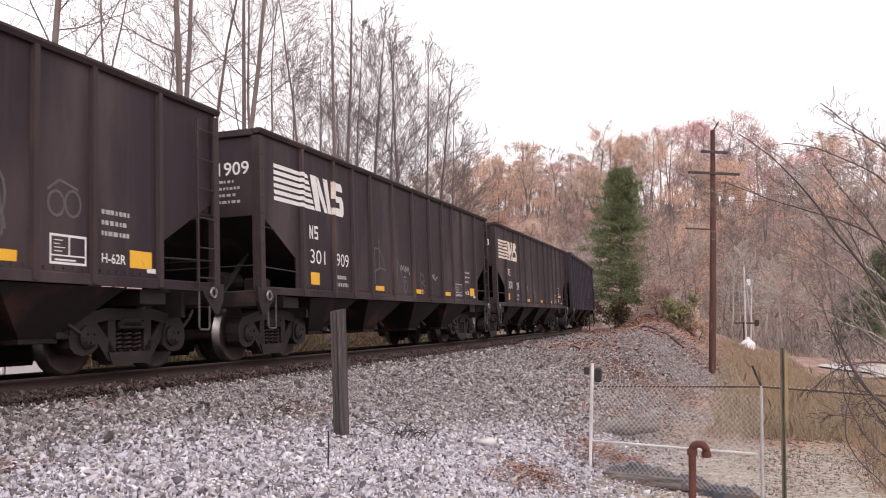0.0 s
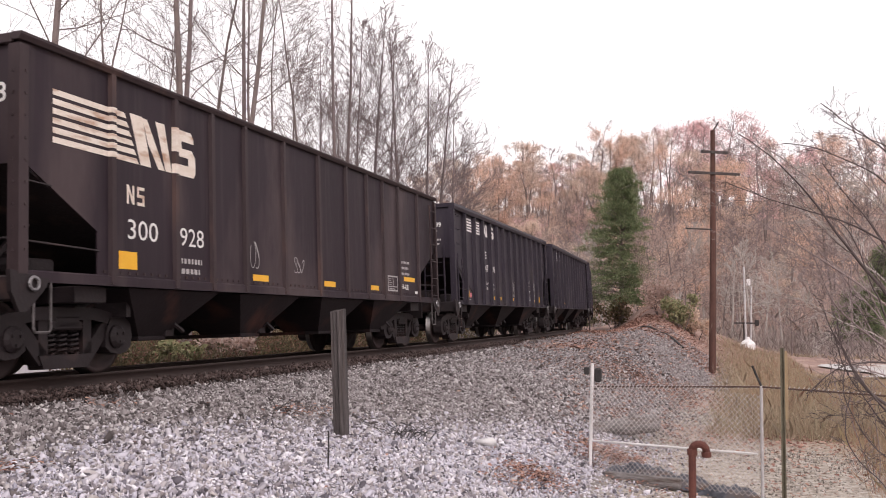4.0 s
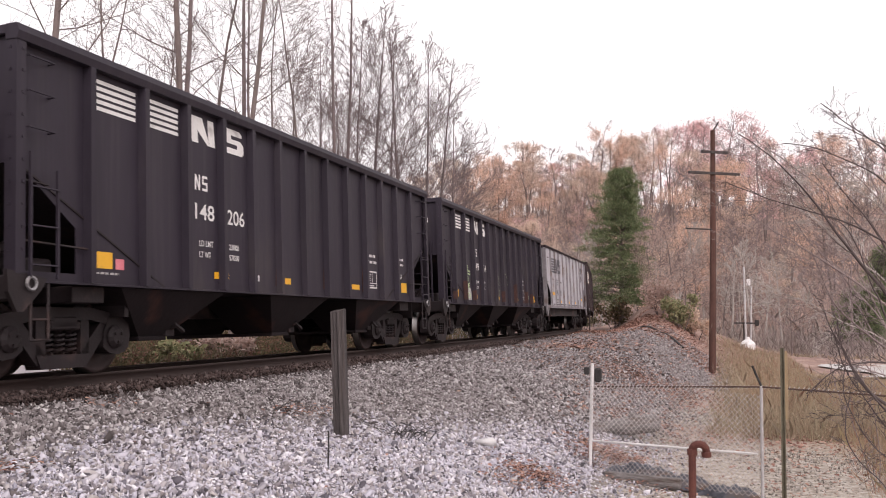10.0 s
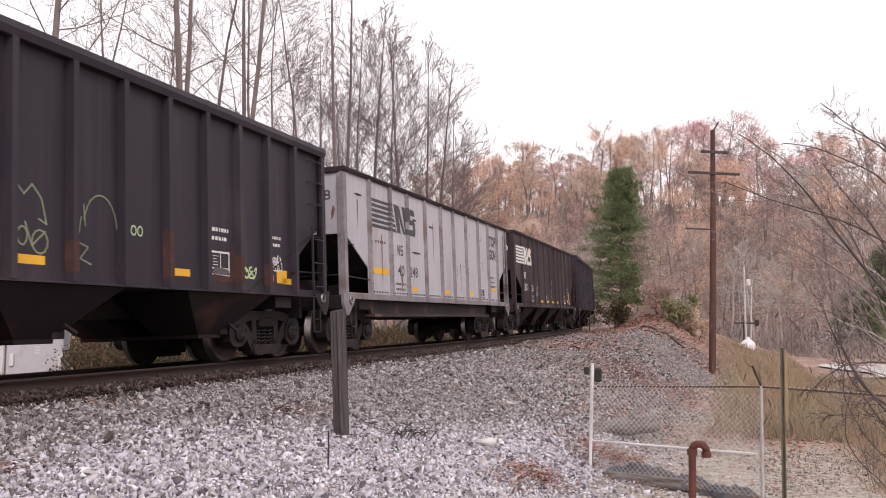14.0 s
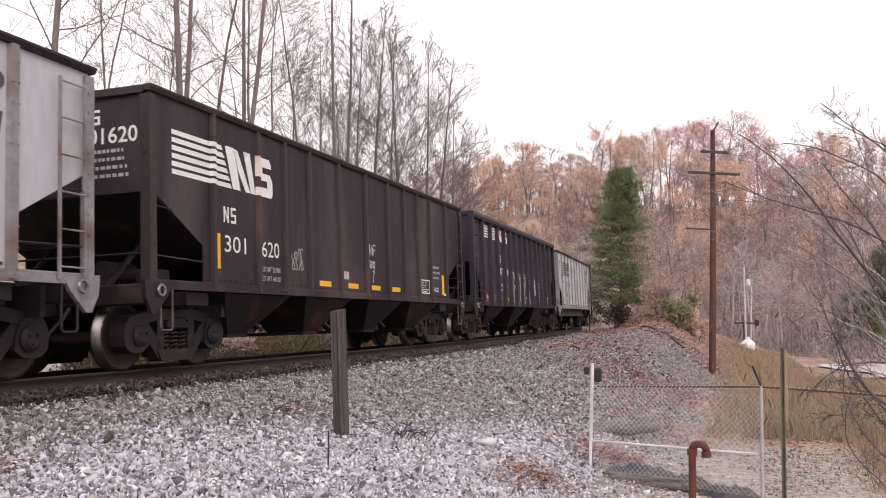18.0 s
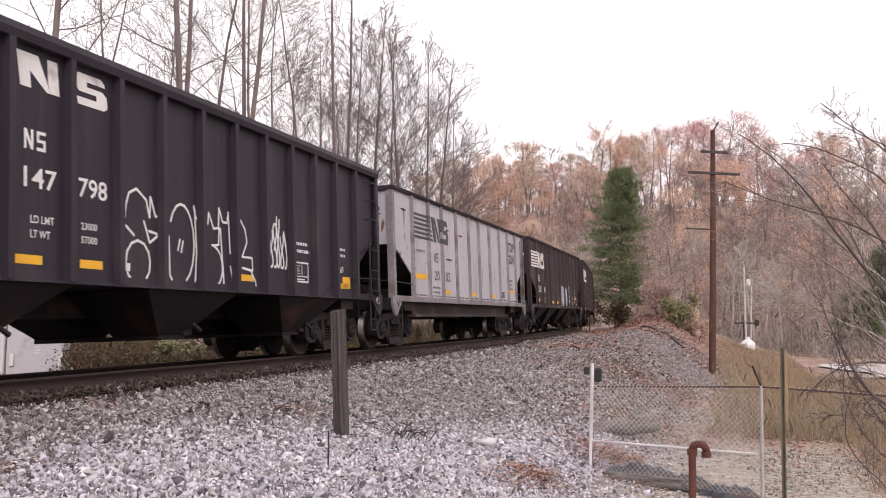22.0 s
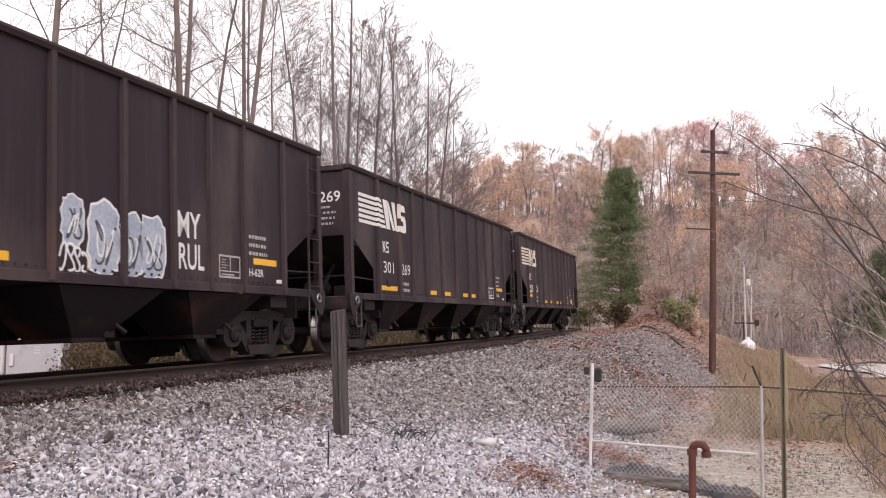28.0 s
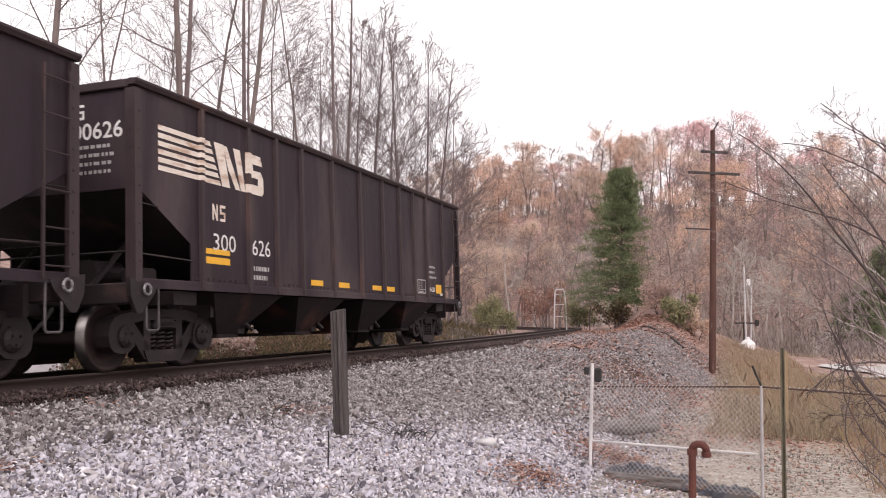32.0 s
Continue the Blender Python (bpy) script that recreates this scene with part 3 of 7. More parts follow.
def build_ballast():
    def near_bank(x, y, w, s, rng):
        return (y > 3.0) & (x + 0.62 * (y - 3) > -9.6)
    def mixed_in(low):
        def keep(x, y, w, s, rng):
            edge = 4.1 + np.maximum(s - 10, -2) * 0.45 + rng.normal(size=len(w)) * 0.5
            toe = 6.5 + rng.exponential(0.5, len(w))
            return near_bank(x, y, w, s, rng) & (w < toe) & ((w > edge) if low else (w <= edge))
        return keep
    for args in (((4, 16), (2.6, 8.2), 148000, 0.0162, 1, mixed_in(True)), ((16, 30), (3.6, 7.2), 38000, 0.0225, 2, mixed_in(True))):
        tagged(put("ballast", stones("ballast", *args)), "pale grey crushed stone ballast low on the bank", "ballast", kind="stuff")
    for args in (((4, 16), (1.25, 7.3), 128000, 0.0162, 5, mixed_in(False)), ((16, 30), (1.25, 8.6), 104000, 0.0205, 6, mixed_in(False)), ):
        tagged(put("ballast", stones("ballast", *args, mat=M_GRIMY)), "grimy brownish grey ballast beside the ties", "ballast", kind="stuff")
    tagged(put("ballast", stones("ballast", (30, 52), (1.25, 8.6), 46000, 0.026, 3, mat=M_FARSTONE)), "pinkish grey gravel on the far berm", "ballast", kind="stuff")
    # dark brown crumbs whose colour also holds the shade beside the rails
    tagged(put("ballast", stones("ballast", (5, 45), (-1.9, 1.75), 30000, 0.022, 4, mat=M_DARKSTONE)), "dark brown ballast crumbs by the ties, the rails' shade in their colour", "ballast", kind="stuff")
    tagged(put("ballast", stones("ballast", (5, 32), (0.86, 1.5), 22000, 0.017, 14, mat=M_DIRTSTONE, lift=0.1)), "red-brown dirty ballast banked against the rail", "ballast", kind="stuff")
    tagged(put("gravel", stones("gravel", (8, 26), (6.9, 13.5), 22000, 0.0105, 9, mat=M_GRAVEL)), "thin scatter of small grey gravel on the dirt", "gravel", kind="stuff")
    shapes, faces = rock_shapes(8)
    meshes = [mesh_from("ballast_stone", v * 0.025, faces, M_STONE1) for v in shapes]
    rng = np.random.default_rng(11)
    for k in range(260):
        s, w = rng.uniform(6.0, 11.5), rng.uniform(3.2, 6.8)
        x, y, _ = beside(s, w)
        put("ballast_stone", meshes[k % 8], GROUND, at=pose(x, y, ground_at(x, y) + 0.022, *rng.uniform(0, 360, 3)))


build_ballast()

# ---- the train ----
SILL, CUT, POST_U = 1.08, 2.38, 1.25


def mesh_of(bm, mat, name="mesh", extra=None):
    me = bpy.data.meshes.new(name)
    bm.to_mesh(me)
    bm.free()
    me.materials.append(mat)
    if extra:
        me.materials.append(extra)
    return me


def wheelset_mesh():
    bm = bmesh.new()
    lathe(bm, [(-1.05, 0.07), (-0.72, 0.085), (-0.68, 0.095), (0.68, 0.095), (0.72, 0.085), (1.05, 0.07)], 14)
    for sgn in (-1, 1):
        prof = [(0.68, 0.12), (0.685, 0.16), (0.72, 0.2), (0.72, 0.37), (0.69, 0.4), (0.685, 0.485), (0.705, 0.487), (0.718, 0.462), (0.822, 0.455), (0.825, 0.4), (0.79, 0.375), (0.765, 0.2), (0.85, 0.15), (0.85, 0.1)]
        lathe(bm, [(sgn * x, r) for x, r in prof][::sgn], 36)
    bmesh.ops.recalc_face_normals(bm, faces=bm.faces[:])
    for f in bm.faces:
        c = f.calc_center_median()
        r = math.hypot(c.y, c.z)
        if r > 0.45 and 0.705 < abs(c.x) < 0.822:
            f.material_index = 1
    for f in bm.faces:
        f.smooth = len(f.verts) == 4
    return mesh_of(bm, M_WHEEL, "wheelset", M_TREAD)


def side_frame_mesh():
    """The cast frame of a truck: pedestals over the axles, sloped arms, an open window for the springs."""
    bm = bmesh.new()
    slab(bm, [(-1.0, 0.73), (-0.5, 0.82), (0.5, 0.82), (1.0, 0.73), (0.88, 0.6), (0.46, 0.67), (-0.46, 0.67), (-0.88, 0.6)], 0.88, 1.08)
    for g in (-1, 1):
        slab(bm, [(g * 0.78, 0.69), (g * 0.95, 0.745), (g * 1.09, 0.71), (g * 1.18, 0.61), (g * 1.21, 0.47), (g * 1.18, 0.33), (g * 1.1, 0.26), (g * 0.97, 0.23), (g * 0.8, 0.25), (g * 0.68, 0.33), (g * 0.7, 0.52)], 0.86, 1.09)
        slab(bm, [(g * 0.9, 0.66), (g * 0.68, 0.66), (g * 0.32, 0.3), (g * 0.26, 0.12), (g * 0.44, 0.15)], 0.9, 1.06)
        slab(bm, [(g * 0.3, 0.69), (g * 0.45, 0.69), (g * 0.45, 0.24), (g * 0.3, 0.24)], 0.9, 1.06)
        lathe(bm, [(0.98, 0.03), (0.98, 0.15), (1.12, 0.15), (1.16, 0.1), (1.16, 0.03)], 14, pose(0, g * 0.889, 0.457))
        for k in range(3):
            a = k * 2.094 + 0.5
            box(bm, 1.155, 1.18, g * 0.889 + 0.07 * math.cos(a) - 0.018, g * 0.889 + 0.07 * math.cos(a) + 0.018, 0.457 + 0.07 * math.sin(a) - 0.018, 0.457 + 0.07 * math.sin(a) + 0.018)
    slab(bm, [(-0.46, 0.26), (-0.38, 0.1), (0.38, 0.1), (0.46, 0.26)], 0.86, 1.08)
    # end of the bolster, resting on the springs
    box(bm, 0.9, 1.1, -0.26, 0.26, 0.55, 0.66, 0.02)
    return mesh_of(bm, M_UNDER, "side_frame")


def spring_mesh():
    bm = bmesh.new()
    for y in (0.0,):
        pts = [(0.98 + 0.065 * math.cos(a), y + 0.065 * math.sin(a), 0.27 + 0.28 * a / (2 * math.pi * 5)) for a in np.linspace(0, 2 * math.pi * 5, 50)]
        tube(bm, pts, 0.018, 5)
    return mesh_of(bm, M_UNDER, "spring")


def truck_mesh():
    bm = bmesh.new()
    box(bm, -1.1, 1.1, -0.22, 0.22, 0.56, 0.72, 0.03)
    box(bm, -0.35, 0.35, -0.3, 0.3, 0.66, 0.84, 0.03)
    for g in (-1, 1):
        box(bm, g * 0.82 - 0.07, g * 0.82 + 0.07, -0.4, 0.4, 0.16, 0.6, 0.02)
    for y in (-0.42, 0.42):
        box(bm, -0.8, 0.8, y - 0.05, y + 0.05, 0.38, 0.46)
    return mesh_of(bm, M_UNDER, "truck")


ME_WHEELS, ME_FRAME, ME_SPRING, ME_TRUCK = wheelset_mesh(), side_frame_mesh(), spring_mesh(), truck_mesh()
TURN = Matrix.Rotation(math.pi, 4, "Z")


def add_truck(car, y):
    truck = put("truck", ME_TRUCK, car, at=pose(0, y, 0))
    for m in (Matrix(), TURN):
        put("side_frame", ME_FRAME, truck, at=m)
        for y in (-0.2, 0.0, 0.2):
            put("spring", ME_SPRING, truck, at=m @ pose(0, y, 0))
    for dy in (-0.889, 0.889):
        put("wheelset", ME_WHEELS, truck, "dusty brown wheels with a polished tread", at=pose(0, dy, 0.457))
    return truck


# how far ribs stand out, and half their width; the sheets of the closely ribbed cars lie deeper
RIB_SIZE = {"hopper": (0.055, 0.052), "coal": (0.105, 0.06), "gondola": (0.055, 0.075)}


def build_car(name, label, kind, length, top, ribs, paint, rib_paint, bays):
    """An open-topped coal car. Its y axis runs from the end that leads (u = 0) to the trailing end (u = length)."""
    car = thing(name, label, "hopper car", Matrix(), "coal cars of the train")
    L, sheet = length, 1.55
    skin = sheet - 0.045 if kind == "coal" else sheet
    post = 0.98 if kind == "coal" else POST_U
    half = L / 2

    def U(u):
        return u - half
    edge = [(U(0), top - 0.05), (U(L), top - 0.05), (U(L), CUT), (U(L - post), 1.7), (U(L - post), SILL + 0.06), (U(post), SILL + 0.06), (U(post), 1.7), (U(0), CUT)]
    for g in (-1, 1):
        part("side_sheet", slab(bmesh.new(), edge, g * (skin - 0.02), g * skin), paint, car)
        deep, wide = RIB_SIZE[kind]
        for u in ribs:
            bm = bmesh.new()
            low = SILL if post - 0.05 <= u <= L - post + 0.05 else CUT - 0.1
            slab(bm, [(g * skin, U(u) - wide), (g * skin, U(u) + wide), (g * (skin + deep), U(u) + wide * 0.75), (g * (skin + deep), U(u) - wide * 0.75)], low, top - 0.06, "z")
            if kind == "gondola":
                for z in np.arange(SILL + 0.1, top - 0.15, 0.22):
                    for d in (-0.045, 0.045):
                        box(bm, g * (sheet + deep) - 0.012, g * (sheet + deep) + 0.012, U(u) + d - 0.014, U(u) + d + 0.014, z - 0.014, z + 0.014, 0.005)
            part("rib", bm, rib_paint, car)
        bm = bmesh.new()
        if kind == "coal":
            slab(bm, [(g * (skin - 0.03), SILL - 0.025), (g * (skin + 0.085), SILL - 0.025), (g * (skin + 0.085), SILL - 0.004), (g * (skin + 0.012), SILL + 0.004), (g * (skin + 0.012), SILL + 0.1), (g * (skin - 0.03), SILL + 0.1)], U(0.0), U(L), "y")
        else:
            slab(bm, [(g * (skin - 0.03), SILL - 0.02), (g * (sheet + 0.035), SILL - 0.02), (g * (sheet + 0.035), SILL + 0.09), (g * (skin + 0.002), SILL + 0.11), (g * (skin - 0.03), SILL + 0.11)], U(0.0), U(L), "y")
        part("side_sill", bm, paint if kind == "hopper" else rib_paint, car)
        if kind != "coal":
            bm = bmesh.new()
            for u in np.arange(POST_U + 0.12, L - POST_U, 0.155):
                if min(abs(u - r) for r in ribs) > 0.1:
                    box(bm, g * (sheet + 0.005) - 0.012, g * (sheet + 0.005) + 0.012, U(u) - 0.017, U(u) + 0.017, SILL + 0.135, SILL + 0.169)
            tagged(part("rivet_row", bm, M_UNDER if kind == "gondola" else rib_paint, car), kind="stuff")
        h = 0.17 if kind == "coal" else 0.08
        bm = bmesh.new()
        if kind == "coal":
            chord = [(g * (sheet - 0.09), top - h), (g * (sheet + 0.06), top - h), (g * (sheet + 0.085), top - h * 0.5), (g * (sheet + 0.06), top), (g * (sheet - 0.09), top)]
        else:
            chord = [(g * (sheet - 0.05), top - h), (g * (sheet + 0.05), top - h), (g * (sheet + 0.08), top - 0.03), (g * (sheet + 0.08), top), (g * (sheet - 0.05), top)]
        slab(bm, chord, U(-0.06), U(L + 0.06), "y")
        part("top_chord", bm, rib_paint if kind != "gondola" else M_BLACK, car)
    for near_end in (True, False):
        f = (lambda u: U(u)) if near_end else (lambda u: U(L - u))

        def ubox(bm, x0, x1, u0, u1, z0, z1, bevel=0.0):
            a, b = sorted((f(u0), f(u1)))
            return box(bm, x0, x1, a, b, z0, z1, bevel)
        part("end_sheet", ubox(bmesh.new(), -sheet + 0.022, sheet - 0.022, 0.0, 0.02, CUT - 0.05, top - 0.05), paint, car)
        part("end_chord", ubox(bmesh.new(), -sheet + 0.065, sheet - 0.065, -0.06, 0.06, top - 0.11, top, 0.01), rib_paint if kind != "gondola" else M_BLACK, car)
        bm = bmesh.new()
        slab(bm, [(f(0.02), CUT - 0.02), (f(0.05), CUT - 0.06), (f(2.7), SILL - 0.02), (f(2.66), SILL + 0.02)], -sheet + 0.03, sheet - 0.03)
        part("slope_sheet", bm, M_UNDER, car)
        bm = bmesh.new()
        ubox(bm, -sheet - 0.02, sheet + 0.02, -0.08, 0.14, 0.86, SILL + 0.05, 0.02)
        part("end_sill", bm, M_UNDER, car)
        bm = bmesh.new()
        ubox(bm, -0.9, 0.9, 0.15, POST_U, SILL - 0.02, SILL + 0.02)
        part("end_platform", bm, M_UNDER, car)
        for g in (-1, 1):
            bm = bmesh.new()
            slab(bm, [(g * (sheet + 0.05), f(-0.05)), (g * (sheet + 0.05), f(0.09)), (g * (sheet - 0.01), f(0.09)), (g * (sheet - 0.01), f(0.01)), (g * (sheet - 0.1), f(0.01)), (g * (sheet - 0.1), f(-0.05))], SILL + 0.06, top - 0.12, "z")
            for z in np.arange(SILL + 0.3, top - 0.2, 0.24):
                box(bm, min(g * (sheet + 0.045), g * (sheet + 0.06)), max(g * (sheet + 0.045), g * (sheet + 0.06)), min(f(0.03), f(0.06)), max(f(0.03), f(0.06)), z, z + 0.03)
                box(bm, min(g * (sheet - 0.05), g * (sheet - 0.02)), max(g * (sheet - 0.05), g * (sheet - 0.02)), min(f(-0.062), f(-0.045)), max(f(-0.062), f(-0.045)), z, z + 0.03)
            part("corner_post", bm, rib_paint, car)
            # slanted plate and ring below the corner; the ring's pale colour carries sky sheen
            bm = bmesh.new()
            slab(bm, [(f(-0.16), SILL + 0.1), (f(0.42), SILL + 0.02), (f(0.34), SILL - 0.1), (f(0.08), 0.74), (f(-0.02), 0.74), (f(-0.14), 0.95)], g * (sheet - 0.01), g * (sheet + 0.045))
            ring = [(g * (sheet + 0.07), f(0.16) + 0.07 * math.cos(a), SILL - 0.04 + 0.07 * math.sin(a)) for a in np.linspace(0, 2 * math.pi, 13)]
            casting = part("corner_casting", bm, rib_paint if kind == "gondola" else M_UNDER, car)
            part("tie_ring", tube(bmesh.new(), ring, 0.018, 5), M_SHEENSTEEL, casting, "worn ring with the overcast sheen put into its pale colour")
            # stirrup step; on the hoppers its lighter colour carries sky sheen
            bm = bmesh.new()
            y0, y1 = f(0.2), f(0.46)
            x = g * (sheet + 0.02)
            if kind == "coal":
                for z in (0.44, 0.66):
                    tube(bm, [(x, y0, z), (x, y1, z)], 0.014, 5)
                tube(bm, [(x, y0, SILL), (x, y0, 0.44), (x, y1, 0.44), (x, y1, SILL)], 0.018, 6)
            else:
                tube(bm, [(x, y0, SILL), (x, y0, 0.56), (x, y0 * 0.9 + y1 * 0.1, 0.52), (x, y1 * 0.9 + y0 * 0.1, 0.52), (x, y1, 0.56), (x, y1, SILL)], 0.016, 6)
            part("stirrup_step", bm, M_STEP if kind == "hopper" else M_UNDER, car)
            # rail across the open corner
            bm = bmesh.new()
            tube(bm, [(g * (sheet + 0.01), f(0.06), 1.5), (g * (sheet + 0.01), f(POST_U + 0.02), 1.47)], 0.014, 5)
            part("grab_iron", bm, M_UNDER, car)
            part("grab_iron", tube(bmesh.new(), [(g * (sheet + 0.01), f(0.06), 2.15), (g * (sheet + 0.03), f(0.45), 2.13)], 0.012, 5), M_UNDER, car)
            if (g > 0) != near_end or kind == "coal":
                lad = part("ladder", tube(tube(bmesh.new(), [(g * (sheet + 0.07), f(0.14), SILL + 0.02), (g * (sheet + 0.07), f(0.14), 2.45 if kind == "coal" else top - 0.25)], 0.022, 4), [(g * (sheet + 0.07), f(0.55), SILL + 0.02), (g * (sheet + 0.07), f(0.55), 2.3 if kind == "coal" else top - 0.25)], 0.022, 4), rib_paint, car)
                tops = 2.4 if kind == "coal" else top - 0.25
                for z in np.arange(SILL + 0.16, tops, 0.42):
                    part("rung", tube(bmesh.new(), [(g * (sheet + 0.085), f(0.14), z), (g * (sheet + 0.085), f(0.55), z)], 0.012, 5), rib_paint, lad)
            if kind == "coal":
                for z in (2.72, 3.12, 3.5):
                    part("grab_iron", tube(bmesh.new(), [(g * skin, f(0.1), z), (g * (sheet + 0.07), f(0.12), z), (g * (sheet + 0.07), f(0.5), z), (g * skin, f(0.52), z)], 0.012, 5), rib_paint, car)
        # ladder across the open end
        bm = bmesh.new()
        x0 = 0.72 if near_end else -1.3
        for x in (x0, x0 + 0.56):
            tube(bm, [(x, f(-0.03), SILL), (x, f(-0.03), CUT + (0.3 if kind == "coal" else 0.0))], 0.025, 4)
        for z in (1.45, 1.85, 2.2):
            tube(bm, [(x0, f(-0.045), z), (x0 + 0.56, f(-0.045), z)], 0.012, 5)
        if kind == "coal":
            part("end_ladder", bm, rib_paint, car)
        else:
            bm.free()
            bm = bmesh.new()
            tube(bm, [(-sheet + 0.1, f(-0.05), 1.52), (sheet - 0.1, f(-0.05), 1.52)], 0.016, 5)
            part("handrail", bm, M_UNDER, car)
        # braces from the platform up to the slope sheet
        for x in (-0.75, 0.75):
            part("brace", tube(bmesh.new(), [(x, f(0.15), SILL), (x, f(1.0), 1.82)], 0.04, 4), M_UNDER, car)
        bm = bmesh.new()
        ubox(bm, -0.16, 0.16, -0.3, 0.3, 0.74, 1.0, 0.02)
        ubox(bm, -0.09, 0.09, -0.44, -0.28, 0.8, 0.95, 0.02)
        ubox(bm, -0.13, 0.13, -0.575, -0.42, 0.74, 1.02, 0.04)
        part("coupler", bm, M_UNDER, car)
        part("air_hose", tube(bmesh.new(), [(0.35, f(-0.05), 0.85), (0.36, f(-0.2), 0.7), (0.3, f(-0.4), 0.5), (0.2, f(-0.56), 0.45)], 0.025, 6), M_DARKPIPE, car)
    # underframe
    for u in (1.3, L - 1.3):
        bm = box(bmesh.new(), -1.42, 1.42, U(u) - 0.28, U(u) + 0.28, 0.86, SILL - 0.026, 0.01)
        box(bm, -1.3, 1.3, U(u) - 0.9, U(u) - 0.82, 0.88, SILL - 0.026)
        box(bm, -1.3, 1.3, U(u) + 0.82, U(u) + 0.9, 0.7, SILL - 0.026)
        part("body_bolster", bm, M_UNDER, car)
    part("center_sill", box(bmesh.new(), -0.17, 0.17, U(0.2), U(L - 0.2), 0.72, SILL - 0.025), M_UNDER, car)
    part("floor", box(bmesh.new(), -sheet + 0.035, sheet - 0.035, U(2.5), U(L - 2.5), SILL - 0.015, SILL + 0.03), M_UNDER, car)
    bm = bmesh.new()
    lathe(bm, [(-0.3, 0.05), (-0.3, 0.17), (0.3, 0.17), (0.3, 0.05)], 14, pose(0.55, U(0.62), 1.32) @ Matrix.Rotation(math.pi / 2, 4, "Z"))
    box(bm, 0.95, 1.25, U(0.5), U(0.9), SILL + 0.022, SILL + 0.28, 0.03)
    tube(bm, [(-1.2, U(0.35), SILL + 0.1), (0.2, U(0.35), SILL + 0.12), (0.3, U(0.6), SILL + 0.25)], 0.025, 6)
    part("brake_gear", bm, M_UNDER, car)
    bm = bmesh.new()
    lathe(bm, [(-0.015, 0.02), (-0.015, 0.26), (0.015, 0.26), (0.015, 0.02)], 18, pose(-0.9, U(-0.12), 2.0) @ Matrix.Rotation(math.pi / 2, 4, "Z"))
    part("hand_brake_wheel", bm, M_UNDER, car)
    if kind == "gondola":
        for g in (-1, 1):
            bm = bmesh.new()
            slab(bm, [(U(1.75), SILL - 0.025), (U(2.0), 0.78), (U(L - 2.0), 0.78), (U(L - 1.75), SILL - 0.025)], g * 1.22, g * 1.30)
            box(bm, min(g * 1.16, g * 1.4), max(g * 1.16, g * 1.4), U(1.9), U(L - 1.9), 0.72, 0.78)
            part("side_girder", bm, M_FISH, car)
    for c, wtop in bays:
        bm = bmesh.new()
        top_z, low_z = SILL - 0.03, 0.42
        for x0, x1, x2, x3 in ((0.2, 1.5, 0.3, 1.02), (-1.5, -0.2, -1.02, -0.3)):
            up = [bm.verts.new(p) for p in ((x0, U(c) - wtop / 2, top_z), (x1, U(c) - wtop / 2, top_z), (x1, U(c) + wtop / 2, top_z), (x0, U(c) + wtop / 2, top_z))]
            dn = [bm.verts.new(p) for p in ((x2, U(c) - 0.2, low_z), (x3, U(c) - 0.2, low_z), (x3, U(c) + 0.3, low_z), (x2, U(c) + 0.3, low_z))]
            bm.faces.new(up)
            bm.faces.new(dn[::-1])
            for k in range(4):
                bm.faces.new((up[k], dn[k], dn[(k + 1) % 4], up[(k + 1) % 4]))
        bmesh.ops.recalc_face_normals(bm, faces=bm.faces[:])
        box(bm, -1.06, 1.06, U(c) - 0.26, U(c) + 0.36, low_z - 0.03, low_z + 0.03, 0.01)
        bay = part("hopper_bay", bm, M_RUSTHOP, car)
        bm = bmesh.new()
        tube(bm, [(1.0, U(c) + 0.36, 0.52), (1.18, U(c) + 0.4, 0.6), (1.2, U(c) + 0.56, 0.5)], 0.035, 5)
        tube(bm, [(-0.9, U(c) + 0.4, 0.55), (1.1, U(c) + 0.4, 0.55)], 0.03, 5)
        box(bm, 1.02, 1.1, U(c) + 0.3, U(c) + 0.5, 0.44, 0.64, 0.01)
        part("door_latch", bm, M_UNDER, bay)
    add_truck(car, U(1.3))
    add_truck(car, U(L - 1.3))
    return car


RIBS_62 = [1.5, 2.82, 3.73, 4.67, 5.95, 7.3, 8.55, 9.6, 10.5, 11.45, 12.75]
RIBS_65 = [1.16, 2.2, 3.15, 4.08, 4.95, 5.85, 6.78, 7.7, 8.63, 9.55, 10.46, 11.36, 12.3]
RIBS_G = [1.32, 2.55, 3.66, 4.96, 6.24, 7.35, 8.6, 9.9, 11.04, 12.2]
BAYS_62 = [(2.95, 2.1), (5.6, 2.0), (8.5, 2.0), (11.1, 2.1)]
BAYS_65 = [(3.0, 2.4), (6.7, 2.2), (10.35, 2.4)]

